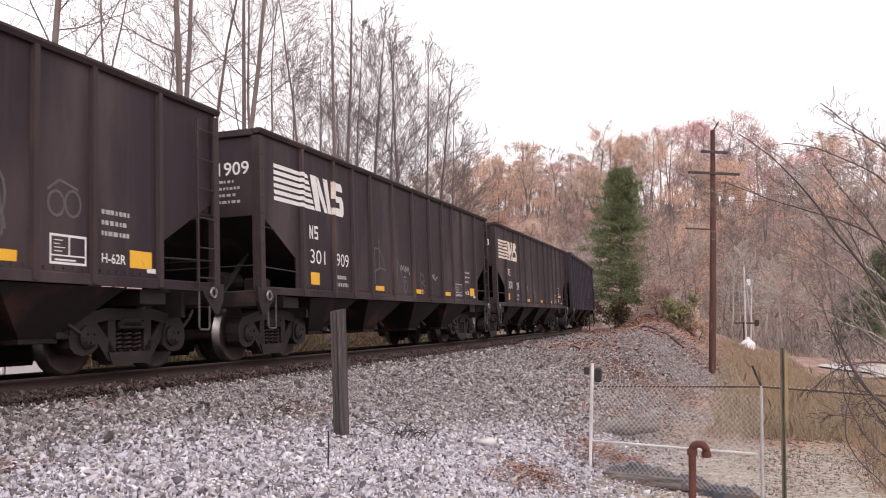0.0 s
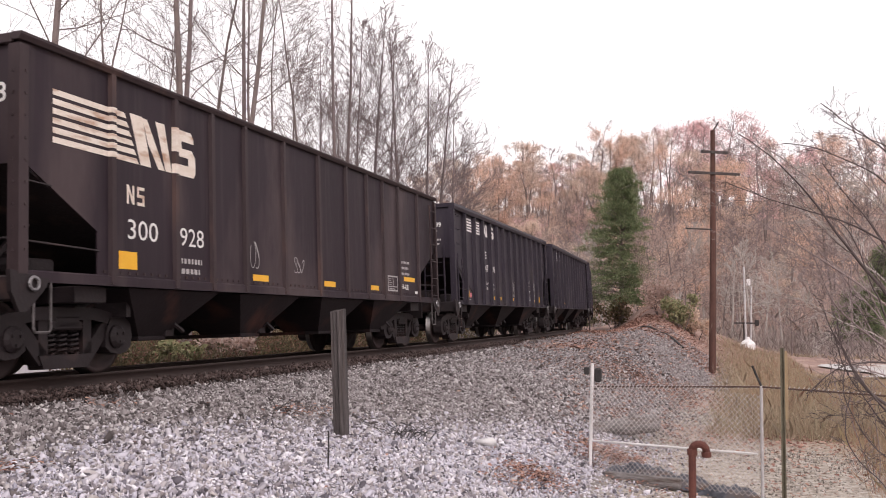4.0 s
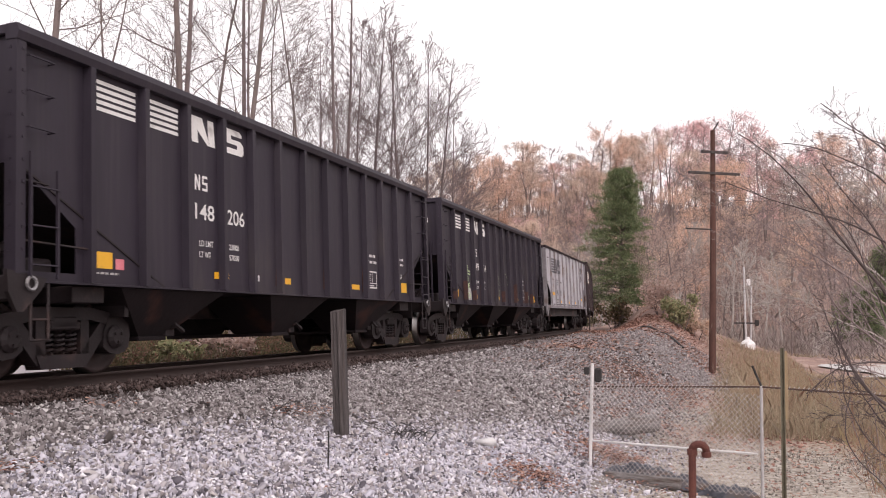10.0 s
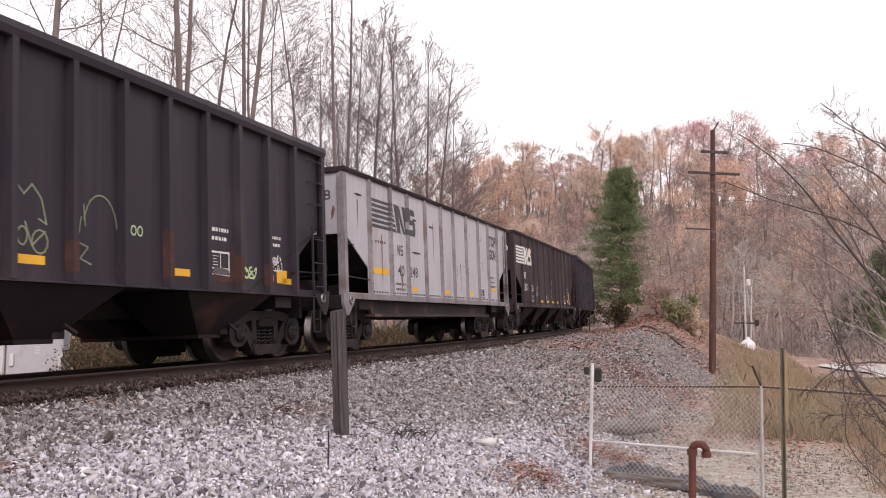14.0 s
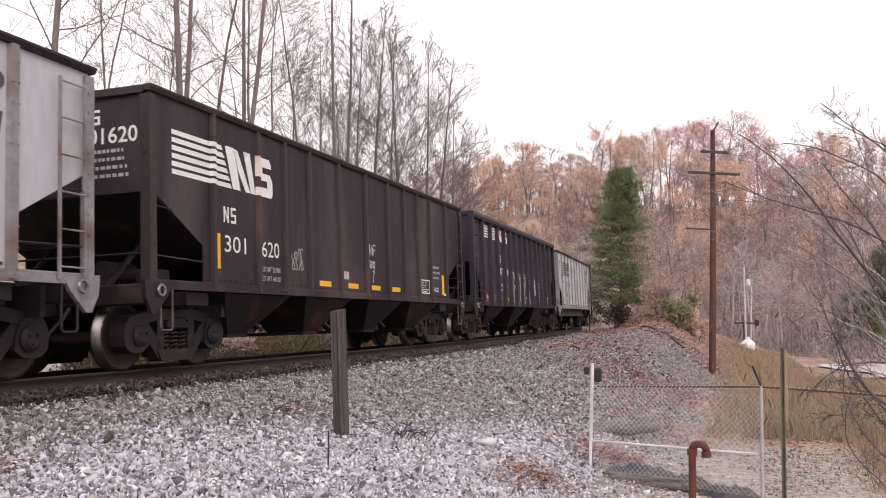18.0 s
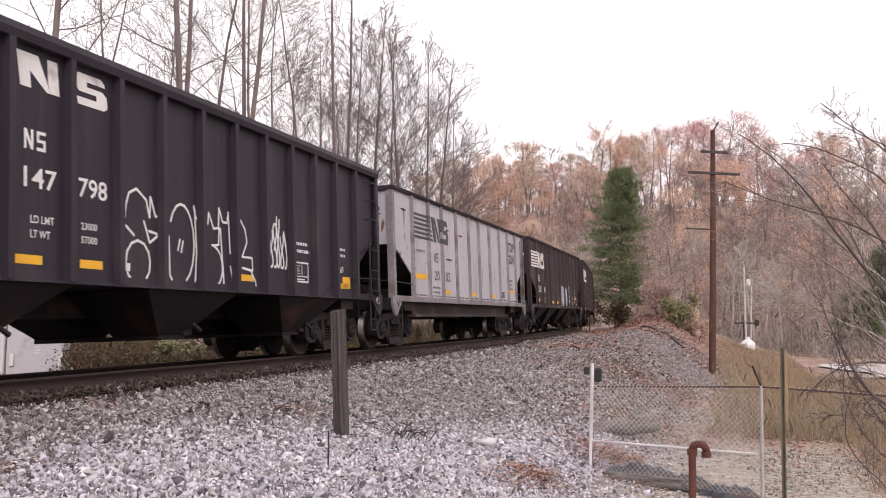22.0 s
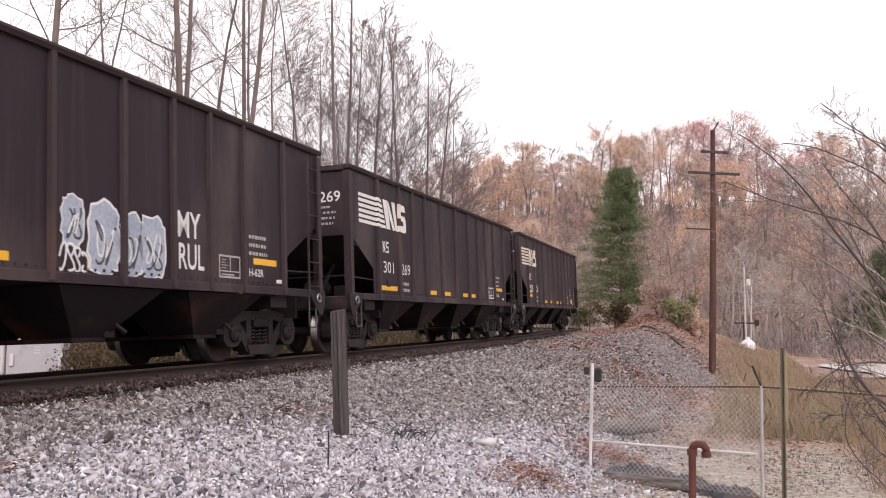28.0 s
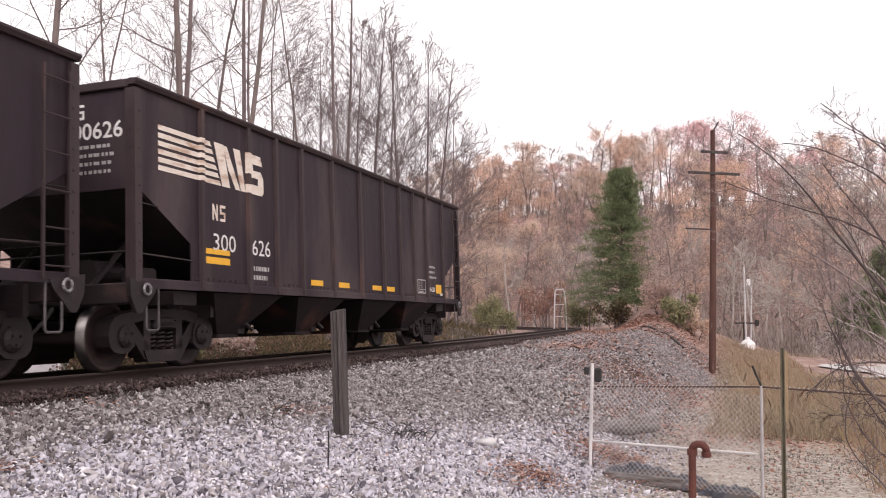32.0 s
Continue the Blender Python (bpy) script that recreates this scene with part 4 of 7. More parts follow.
# ---- painted markings ----


def text_mesh(words, height, mat, heavy=0.0, slant=0.0):
    """Words in the built-in font as a flat mesh: lower left corner at the origin, y up."""
    cu = bpy.data.curves.new("words", "FONT")
    cu.body, cu.size, cu.resolution_u, cu.offset, cu.shear = words, 1.0, 3, heavy, slant
    ob = bpy.data.objects.new("words", cu)
    scene.collection.objects.link(ob)
    bpy.context.view_layer.update()
    me = bpy.data.meshes.new_from_object(ob.evaluated_get(bpy.context.evaluated_depsgraph_get()))
    bpy.data.objects.remove(ob)
    bpy.data.curves.remove(cu)
    co = np.empty(len(me.vertices) * 3, np.float32)
    me.vertices.foreach_get("co", co)
    co = co.reshape(-1, 3)
    lo, hi = co.min(0), co.max(0)
    co[:, :2] = (co[:, :2] - lo[:2]) * (height / (hi[1] - lo[1]))
    me.vertices.foreach_set("co", co.ravel())
    me.materials.clear()
    me.materials.append(mat)
    return me, float((hi[0] - lo[0]) * height / (hi[1] - lo[1]))


class Painter:
    """Lays markings on a car's near side, or on its leading end."""

    def __init__(self, car, length, side=1.554):
        self.car, self.half, self.side = car, length / 2, side

    def at(self, u, z, proud=0.0, end=False):
        if end:
            return Matrix(((1, 0, 0, u), (0, 0, -1, -self.half - 0.004), (0, 1, 0, z), (0, 0, 0, 1)))
        return Matrix(((0, 0, 1, self.side + proud), (1, 0, 0, u - self.half), (0, 1, 0, z), (0, 0, 0, 1)))

    def words(self, words, u, z, height, mat, width=None, label="", end=False, heavy=0.012, slant=0.0):
        me, wide = text_mesh(words, height, mat, heavy, slant)
        m = self.at(u, z, 0, end)
        if width:
            m = m @ Matrix.Diagonal((width / wide, 1, 1, 1))
        return put("lettering", me, self.car, label or "painted number", m)

    def shapes(self, name, outlines, mat, label="", proud=0.0, end=False):
        bm = bmesh.new()
        for o in outlines:
            bm.faces.new([bm.verts.new((a, b, 0)) for a, b in o])
        bmesh.ops.recalc_face_normals(bm, faces=bm.faces[:])
        return part(name, bm, mat, self.car, label, self.at(0, 0, proud, end))

    def bars(self, u, z, width, rows, mat, pitch=0.075, seed=0, end=False, high=0.035):
        """Lines of writing too small to read."""
        rng = random.Random(seed)
        out = []
        for r in range(rows):
            a, stop = u, u + width * rng.uniform(0.75, 1.0)
            while a < stop:
                b = a + rng.uniform(0.03, 0.09)
                zz = z - r * pitch
                out.append([(a, zz), (min(b, stop), zz), (min(b, stop), zz + high), (a, zz + high)])
                a = b + rng.uniform(0.015, 0.035)
        return tagged(self.shapes("stencil_text", out, mat, "rows of small faded stencil writing", end=end), kind="stuff")

    def patch(self, u, z, w, h, mat=None, name="reflector", label="yellow reflective strip"):
        return self.shapes(name, [[(u, z), (u + w, z), (u + w, z + h), (u, z + h)]], mat or M_YELLOW, label)

    def frame_box(self, u, z, w, h, mat):
        t = 0.028
        o = [(u, z, u + w, z + t), (u, z + h - t, u + w, z + h), (u, z + t, u + t, z + h - t), (u + w - t, z + t, u + w, z + h - t), (u + w * 0.5, z + h * 0.3, u + w * 0.54, z + h - t), (u + t, z + h * 0.27, u + w - t, z + h * 0.32)]
        rng = random.Random(int(u * 100))
        for k in range(4):
            o.append((u + 0.07, z + h * (0.42 + 0.12 * k), u + 0.07 + w * rng.uniform(0.15, 0.3), z + h * (0.45 + 0.12 * k)))
        o.append((u + 0.08, z + h * 0.12, u + w * 0.7, z + h * 0.18))
        return self.shapes("stencil_box", [[(a, b), (c, b), (c, d), (a, d)] for a, b, c, d in o], mat, "lubrication stencil in a white outline")


def herald(p, u0, z0, mat, ribs, size):
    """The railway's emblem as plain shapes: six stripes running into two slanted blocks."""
    H, out = 0.63, []
    for k in range(6):
        z = z0 + k * 0.109
        out.append([(u0, z), (u0 + 1.55 - k * 0.05, z), (u0 + 1.5 - k * 0.05, z + 0.068), (u0, z + 0.068)])
    a = u0 + 1.6
    out.append([(a - 0.02, z0), (a + 0.2, z0), (a + 0.02, z0 + H), (a - 0.24, z0 + H)])
    out.append([(a + 0.14, z0 + 0.3), (a + 0.36, z0), (a + 0.5, z0), (a + 0.12, z0 + H * 0.98), (a + 0.02, z0 + H * 0.98)])
    out.append([(a + 0.52, z0), (a + 0.66, z0), (a + 0.5, z0 + H), (a + 0.3, z0 + H)])
    b = a + 0.76
    for o in ([(0, 0), (0.42, 0), (0.47, 0.07), (0.47, 0.15), (-0.03, 0.15)], [(0.29, 0.15), (0.47, 0.15), (0.46, 0.29), (0.38, 0.38), (0.27, 0.38), (0.29, 0.26)], [(0.02, 0.26), (0.29, 0.26), (0.27, 0.38), (-0.06, 0.38)], [(-0.06, 0.38), (0.14, 0.38), (0.13, 0.48), (-0.07, 0.48)], [(-0.07, 0.48), (0.43, 0.48), (0.42, 0.55), (0.36, H), (0.0, H), (-0.07, 0.56)]):
        out.append([(b + c, z0 + d) for c, d in o])
    for o in out[:6]:
        p.shapes("stripe", [o], mat)
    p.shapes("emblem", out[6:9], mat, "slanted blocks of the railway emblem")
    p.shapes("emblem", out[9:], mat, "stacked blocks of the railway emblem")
    # where the stripes and blocks cross a rib they wrap round it
    deep, wide = size
    for k in range(6):
        band(p, "stripe", ribs[0], wide, deep, z0 + k * 0.109, z0 + k * 0.109 + 0.068, mat)
    for low, high in ((0.0, 0.13), (0.3, H)):
        band(p, "emblem", ribs[1], wide, deep, z0 + low, z0 + high, mat if mat is M_DARKLET else M_STAINED, "rust-tinged emblem paint on a rib")


def band(p, name, rib, wide, deep, z0, z1, mat, label=""):
    """A coat of paint or rust wrapped over a rib."""
    bm = slab(bmesh.new(), [(rib - wide - 0.004, -0.003), (rib - wide * 0.75 - 0.004, deep), (rib + wide * 0.75 + 0.004, deep), (rib + wide + 0.004, -0.003)], z0, z1, "y")
    return part(name, bm, mat, p.car, label, p.at(0, 0))


def initials(p, u, z, h, mat, end=False, pitch=0.205):
    """The owner's two initials as upright blocks."""
    w = h * 0.62
    a, b = u, u + pitch * h / 0.24
    blocks = [(0, 0, 0.26, 1), (0.74, 0, 1, 1)]
    o = [[(a + w * c, z + h * d), (a + w * e, z + h * d), (a + w * e, z + h * f), (a + w * c, z + h * f)] for c, d, e, f in blocks]
    o.append([(a + w * 0.26, z + h), (a + w * 0.26, z + h * 0.62), (a + w * 0.74, z), (a + w * 0.74, z + h * 0.38)])
    blocks = [(0, 0, 1, 0.17), (0.74, 0.17, 1, 0.42), (0, 0.42, 1, 0.58), (0, 0.58, 0.26, 0.83), (0, 0.83, 1, 1)]
    o += [[(b + w * c, z + h * d), (b + w * e, z + h * d), (b + w * e, z + h * f), (b + w * c, z + h * f)] for c, d, e, f in blocks]
    p.shapes("owner_mark", o, mat, "owner's initials as two painted blocks", end=end)


def scrawl(p, u, z, w, h, mat, seed, thick=0.03, strokes=5, label="spray-painted scrawl"):
    """A looping sprayed scribble."""
    rng, out = random.Random(seed), []
    for k in range(strokes):
        a0 = u + w * (k + 0.1) / strokes
        ww, hh = w / strokes * rng.uniform(0.8, 1.3), h * rng.uniform(0.6, 1.0)
        ph, fr = rng.uniform(0, 6.28), rng.choice((1, 1.5, 2))
        pts = [(a0 + ww * (0.5 + 0.45 * math.sin(fr * t + ph)), z + hh * (0.5 + 0.48 * math.cos(t * rng.choice((1, 1)) + ph * 0.5))) for t in np.linspace(0, 5.2, 14)]
        for (x0, z0), (x1, z1) in zip(pts, pts[1:]):
            d = Vector((x1 - x0, z1 - z0))
            if d.length < 1e-4:
                continue
            n = Vector((-d.y, d.x)).normalized() * thick / 2
            e = d.normalized() * thick * 0.3
            out.append([(x0 - e.x - n.x, z0 - e.y - n.y), (x1 + e.x - n.x, z1 + e.y - n.y), (x1 + e.x + n.x, z1 + e.y + n.y), (x0 - e.x + n.x, z0 - e.y + n.y)])
    bm = bmesh.new()
    for k, o in enumerate(out):
        bm.faces.new([bm.verts.new((a, b, 0.0002 * (k % 9))) for a, b in o])
    return tagged(part("graffiti", bm, mat, p.car, label, p.at(0, 0, 0.001)), kind="stuff")


def hoop(u, z, a, b, t0=0.0, t1=6.4):
    return [(u + a * math.cos(t), z + b * math.sin(t)) for t in np.linspace(t0, t1, 13)]


def trace(p, lines, mat, label, thick=0.03):
    """Sprayed lines drawn from point to point."""
    out = []
    for pts in lines:
        for (x0, z0), (x1, z1) in zip(pts, pts[1:]):
            d = Vector((x1 - x0, z1 - z0))
            if d.length < 1e-4:
                continue
            n = Vector((-d.y, d.x)).normalized() * thick / 2
            e = d.normalized() * thick * 0.3
            out.append([(x0 - e.x - n.x, z0 - e.y - n.y), (x1 + e.x - n.x, z1 + e.y - n.y), (x1 + e.x + n.x, z1 + e.y + n.y), (x0 - e.x + n.x, z0 - e.y + n.y)])
    bm = bmesh.new()
    for k, o in enumerate(out):
        bm.faces.new([bm.verts.new((a, b, 0.0002 * (k % 9))) for a, b in o])
    return tagged(part("graffiti", bm, mat, p.car, label, p.at(0, 0, 0.001)), kind="stuff")


LEN_62, LEN_65, LEN_G = 14.12, 13.42, 13.4
CAR_62 = build_car("hopper_car", "brownish black open-topped coal hopper car with ribbed sides", "hopper", LEN_62, 3.73, RIBS_62, M_BLACK, M_RIB, BAYS_62)
CAR_65 = build_car("hopper_car", "black open-topped coal hopper car with closely ribbed sides", "coal", LEN_65, 3.81, RIBS_65, M_COOL, M_COOL, BAYS_65)
CAR_G = build_car("gondola_car", "weathered light grey coal gondola car with riveted ribs", "gondola", LEN_G, 3.64, RIBS_G, M_GREY, M_GREYRIB, [])
tagged(CAR_G, category="gondola car")
# kind of car, where its leading end stands along the train, number, first digits, last digits
TRAIN = [("62", -77.55, "", ""), ("62", -62.12, "301", "909"), ("62", -46.9, "300", "928"), ("65", -31.15, "147", "799"), ("65", -16.3, "148", "206"), ("65", -1.62, "149", "064"), ("G", 12.75, "40", "248"), ("62", 27.33, "301", "620"), ("65", 42.75, "147", "798"), ("G", 57.1, "20", "102"), ("62", 71.72, "300", "396"), ("62", 87.25, "301", "269"), ("62", 102.5, "300", "626")]


def mark_62(car, k, first, last):
    p = Painter(car, LEN_62)
    stained = k in (2, 12)
    rng = random.Random(k * 7 + 1)
    herald(p, 0.5, 2.63, M_STAINED if stained else M_WHITE, (1.5, 2.82), RIB_SIZE["hopper"])
    initials(p, 1.8, 2.1, 0.24, M_STAINED if stained else M_WHITE)
    if first:
        p.words(first, 1.82, 1.66, 0.25, M_WHITE, 0.62, heavy=0.0)
        p.words(last, 2.94, 1.66, 0.25, M_WHITE, 0.58, heavy=0.0)
        p.words(first + last, 0.46, 3.0, 0.22, M_WHITE, 0.92, end=True)
        initials(p, 0.5, 3.27, 0.2, M_WHITE, True)
        p.bars(0.56, 2.88, 0.72, 4, M_DIMWHITE, 0.11, k, True, 0.045)
    if k == 7:
        p.words("LD LMT 221900", 2.95, 1.42, 0.085, M_DIMWHITE, 0.6, "small white weight lettering")
        p.words("LT WT 64100", 2.95, 1.27, 0.085, M_DIMWHITE, 0.6, "small white weight lettering")
    else:
        p.bars(2.97, 1.42, 0.5, 1, M_DIMWHITE, 0.11, k + 50, high=0.07)
        p.bars(2.97, 1.28, 0.5, 1, M_DIMWHITE, 0.11, k + 51, high=0.07)
    p.bars(0.55, SILL + 0.03, 0.55, 1, M_DIMWHITE, 0.1, k + 3, high=0.025)
    if k in (1, 2):
        p.patch(1.82 if k == 1 else 1.64, 1.28, 0.36, 0.22)
    elif k == 7:
        p.patch(1.6, 1.4, 0.1, 0.52)
    elif k == 12:
        p.patch(1.52, 1.6, 0.75, 0.08), p.patch(1.52, 1.46, 0.75, 0.1)
    elif k == 11:
        p.patch(1.6, 1.28, 1.05, 0.1)
        part("placard_holder", box(bmesh.new(), 1.555, 1.575, 2.0 - LEN_62 / 2, 2.14 - LEN_62 / 2, 1.36, 1.52, 0.005), M_UNDER, car)
    else:
        p.patch(1.62, 1.3, 0.45, 0.14)
    us = {1: (4.9, 7.5, 9.75), 2: (4.9, 7.5, 9.7), 7: (5.05, 6.35, 7.55, 8.75)}.get(k, (5.0, 6.2, 7.9, 8.7))
    for u in us:
        p.patch(u, 1.26, 0.5, 0.1 if k != 0 else 0.13)
    p.frame_box(10.75, 1.27, 0.6, 0.34, M_WHITE if k in (0, 7, 11) else M_DIMWHITE)
    p.bars(11.62, 1.92, 0.6, 3, M_DIMWHITE, 0.13, k + 9, high=0.055)
    p.words("H-62R", 11.62, 1.33, 0.12, M_WHITE, 0.45, "class number in small white letters")
    if k == 7:
        p.patch(12.35, 1.28, 0.2, 0.5)
    elif k in (0, 1, 12):
        p.patch(12.15, 1.3, 0.45, 0.22)
    else:
        p.patch(11.75, 1.52, 0.75, 0.1)
    p.patch(12.5, SILL + 0.17, 0.18, 0.06, M_WHITE, "label", "small white label")
    if k == 0:
        p.patch(9.72, 1.26, 0.55, 0.12)
        trace(p, [hoop(9.9, 1.95, 0.2, 0.3), hoop(9.85, 1.6, 0.22, 0.16), [(9.7, 1.5), (9.95, 2.2), (10.1, 1.6)], hoop(10.85, 1.95, 0.13, 0.14), hoop(11.12, 1.97, 0.13, 0.15), [(10.72, 2.1), (10.9, 2.22), (11.2, 2.14)]], M_CHALK, "faint chalk rings", 0.03)
    if k == 2:
        scrawl(p, 4.8, 1.45, 0.3, 0.45, M_DIMWHITE, k, 0.012, 2, "faint chalk scrawl")
        scrawl(p, 6.3, 1.45, 0.35, 0.3, M_DIMWHITE, k + 3, 0.012, 3, "faint chalk scrawl")
    if k == 1:
        trace(p, [[(4.9, 1.4), (4.9, 2.15), (5.15, 2.15), (5.35, 2.0), (5.5, 1.7), (5.2, 1.75), (4.85, 1.65)], [(5.15, 2.35), (5.15, 1.75)], [(6.25, 1.55), (6.22, 2.02), (6.45, 1.75), (6.65, 1.5), (6.75, 1.2)], hoop(6.75, 1.4, 0.12, 0.13), [(7.85, 1.3), (7.83, 1.75), (8.05, 1.7), (8.1, 1.58), (7.9, 1.54), (8.12, 1.45), (8.12, 1.3), (7.85, 1.3)]], M_CHALK, "faint chalk scrawl", 0.035)
        trace(p, [[(6.42, 1.85), (6.48, 1.74), (6.52, 1.88), (6.6, 1.76), (6.64, 1.87), (6.74, 1.72), (6.78, 1.88), (6.88, 1.74), (6.95, 1.86), (7.05, 1.68)], [(6.66, 1.62), (6.78, 1.61)], [(8.75, 1.74), (8.82, 1.66), (8.9, 1.76), (8.82, 1.76), (8.95, 1.62), (9.05, 1.68), (9.15, 1.72)]], M_DIMWHITE, "small white scrawl", 0.02)
    if k == 7:
        scrawl(p, 3.95, 1.5, 0.45, 0.4, M_DIMWHITE, 9, 0.02, 4)
        trace(p, [[(7.48, 2.2), (7.48, 1.98)], [(7.48, 2.2), (7.56, 2.0)], [(7.6, 2.18), (7.62, 1.98), (7.66, 2.16), (7.7, 2.0)], [(7.68, 2.2), (7.8, 2.2)], [(7.7, 2.1), (7.78, 2.1)], [(7.46, 1.86), (7.55, 1.84), (7.48, 1.74), (7.56, 1.72), (7.6, 1.86), (7.66, 1.72), (7.68, 1.86), (7.75, 1.84), (7.72, 1.68)], [(7.62, 1.66), (7.72, 1.63), (7.64, 1.56), (7.64, 1.42)]], M_SPRAY, "thin white scrawl", 0.018)
        p.patch(6.15, 1.43, 0.24, 0.15, M_DIMWHITE, "label", "smeared white label")
    if k == 10:
        for j, (u, z, w, h) in enumerate(((7.66, 1.78, 0.2, 0.3), (8.2, 1.62, 0.3, 0.46), (8.72, 1.58, 0.24, 0.42), (9.15, 1.58, 0.3, 0.42))):
            ring = [(math.cos(t) * abs(math.cos(t)) ** -0.35 if abs(math.cos(t)) > 0.05 else 0.0, math.sin(t) * abs(math.sin(t)) ** -0.35 if abs(math.sin(t)) > 0.05 else 0.0) for t in np.linspace(0, 2 * math.pi, 25)[:-1]]
            bulge = [(u + w * a * (1 + 0.1 * math.sin(3 * k + j)), z + h * b * (1 + 0.08 * math.cos(2 * k + j))) for k, (a, b) in enumerate(ring)]
            p.shapes("graffiti", [bulge], M_SPRAY, "white outline of a bubble letter", 0.0003)
            p.shapes("graffiti", [[(u + (a - u) * 0.9, z + (b - z) * 0.93) for a, b in bulge]], M_SILVER, "silver and pale blue bubble letter", 0.0008)
            scrawl(p, u - w * 0.6, z - h * 0.7, w * 1.2, h * 1.4, M_DARKLET, 60 + j, 0.03, 2, "dark inner line of a bubble letter").location.x += 0.001
            scrawl(p, u - w * 0.5, z - h * 0.5, w, h, M_SPRAY, 70 + j, 0.025, 2, "white highlight of a bubble letter").location.x += 0.002
        scrawl(p, 7.42, 1.2, 0.5, 0.34, M_SPRAY, 25, 0.03, 4)
        p.words("MY", 9.72, 1.78, 0.36, M_SPRAY, 0.55, "white sprayed letters")
        p.words("RUL", 9.74, 1.34, 0.36, M_SPRAY, 0.62, "white sprayed letters")


def mark_65(car, k, first, last):
    p = Painter(car, LEN_65, 1.509)
    for u0, u1 in ((1.22, 2.08), (2.28, 3.02)):
        p.shapes("stripes", [[(u0, 3.18 + j * 0.082), (u1, 3.18 + j * 0.082), (u1, 3.18 + j * 0.082 + 0.048), (u0, 3.18 + j * 0.082 + 0.048)] for j in range(5)], M_WHITE, "block of five white stripes")
    a, z, H = 3.32, 3.18, 0.38
    p.shapes("emblem", [[(a + 0.04, z), (a + 0.2, z), (a + 0.16, z + H), (a - 0.02, z + H)], [(a + 0.16, z + H), (a + 0.18, z + H * 0.5), (a + 0.44, z), (a + 0.5, z), (a + 0.3, z + H)], [(a + 0.46, z + 0.1), (a + 0.5, z), (a + 0.64, z), (a + 0.6, z + H), (a + 0.44, z + H)]], M_WHITE, "slanted white blocks of the railway's emblem")
    a, s = 4.27, 0.6
    p.shapes("emblem", [[(a + c * 1.1, z + d * s) for c, d in o] for o in ([(0, 0), (0.42, 0), (0.47, 0.07), (0.47, 0.15), (-0.03, 0.15)], [(0.29, 0.15), (0.47, 0.15), (0.46, 0.29), (0.38, 0.38), (0.27, 0.38), (0.29, 0.26)], [(0.02, 0.26), (0.29, 0.26), (0.27, 0.38), (-0.06, 0.38)], [(-0.06, 0.38), (0.14, 0.38), (0.13, 0.48), (-0.07, 0.48)], [(-0.07, 0.48), (0.43, 0.48), (0.42, 0.55), (0.36, 0.63), (0.0, 0.63), (-0.07, 0.56)])], M_WHITE, "stacked white blocks of the railway's emblem")
    initials(p, 3.42, 2.5, 0.22, M_WHITE)
    p.words(first, 3.42, 2.08, 0.23, M_WHITE, 0.5)
    p.words(last, 4.28, 2.08, 0.23, M_WHITE, 0.5)
    initials(p, 0.77, 3.34, 0.13, M_WHITE, True)
    p.words(first + last, 0.76, 3.17, 0.13, M_WHITE, 0.46, end=True)
    p.bars(0.55, 3.04, 0.7, 4, M_DIMWHITE, 0.12, k, True, 0.05)
    for words, u, z, w in (("LD LMT", 3.52, 1.7, 0.36), ("LT WT", 3.52, 1.54, 0.3), ("23000", 4.32, 1.7, 0.28), ("57000", 4.32, 1.54, 0.28)):
        p.words(words, u, z, 0.085, M_WHITE, w, "small white weight lettering")
    p.patch(1.2, 1.27, 0.42, 0.2)
    if k != 5:
        p.patch(1.68, 1.27, 0.16, 0.13, M_PINK, "sticker", "faded red sticker")
        p.bars(1.22, 1.2, 0.6, 1, M_DIMWHITE, 0.1, k + 7, high=0.025)
    for u in {3: (4.28, 5.15, 7.0, 10.7), 4: (3.9, 5.9, 8.9), 5: (3.22, 6.0, 8.8, 11.9), 8: (3.3, 4.3, 7.9, 11.6)}[k]:
        p.patch(u, 1.25, 0.4, 0.1)
    p.patch(5.02, 1.26, 0.2, 0.1, M_WHITE, "label", "small white label")
    p.bars(9.7, 1.95, 0.6, 2, M_WHITE, 0.13, k + 4, high=0.055)
    p.frame_box(9.72, 1.3, 0.52, 0.36, M_WHITE)
    p.bars(11.5, 1.98, 0.45, 2, M_WHITE, 0.12, k + 5, high=0.05)
    p.words("H65", 11.5, 1.55, 0.12, M_WHITE, 0.28, "class number in small white letters")
    p.patch(11.72, 1.26, 0.36, 0.22)
    p.patch(11.48, 1.27, 0.14, 0.12, M_PINK, "sticker", "faded red sticker")
    if k == 3:
        trace(p, [[(6.98, 1.42), (6.96, 1.7), (7.06, 1.88), (7.14, 1.84), (7.08, 1.68), (6.97, 1.62), (7.1, 1.66), (7.14, 1.52), (7.0, 1.46)], [(7.2, 1.82), (7.16, 1.7), (7.2, 1.62), (7.28, 1.88), (7.2, 1.6), (7.26, 1.5), (7.14, 1.46)], [(7.32, 1.62), (7.36, 1.88), (7.42, 1.6)], [(7.36, 1.88), (7.5, 1.42), (7.38, 1.48)], [(7.58, 1.92), (7.5, 1.5), (7.44, 1.86)], [(6.98, 1.36), (7.1, 1.42), (7.3, 1.44), (7.5, 1.4)]], M_DIMWHITE, "white sprayed scrawl", 0.022)
        scrawl(p, 10.55, 1.25, 0.55, 0.75, M_SPRAY, 32, 0.02, 5, "white sprayed letters over a small face")
    rng = random.Random(k + 90)
    for j in range({5: 12, 4: 4, 3: 3, 8: 4}[k]):
        u = rng.choice(RIBS_65[1:-1]) + rng.choice((-0.12, -0.1, 0.07))
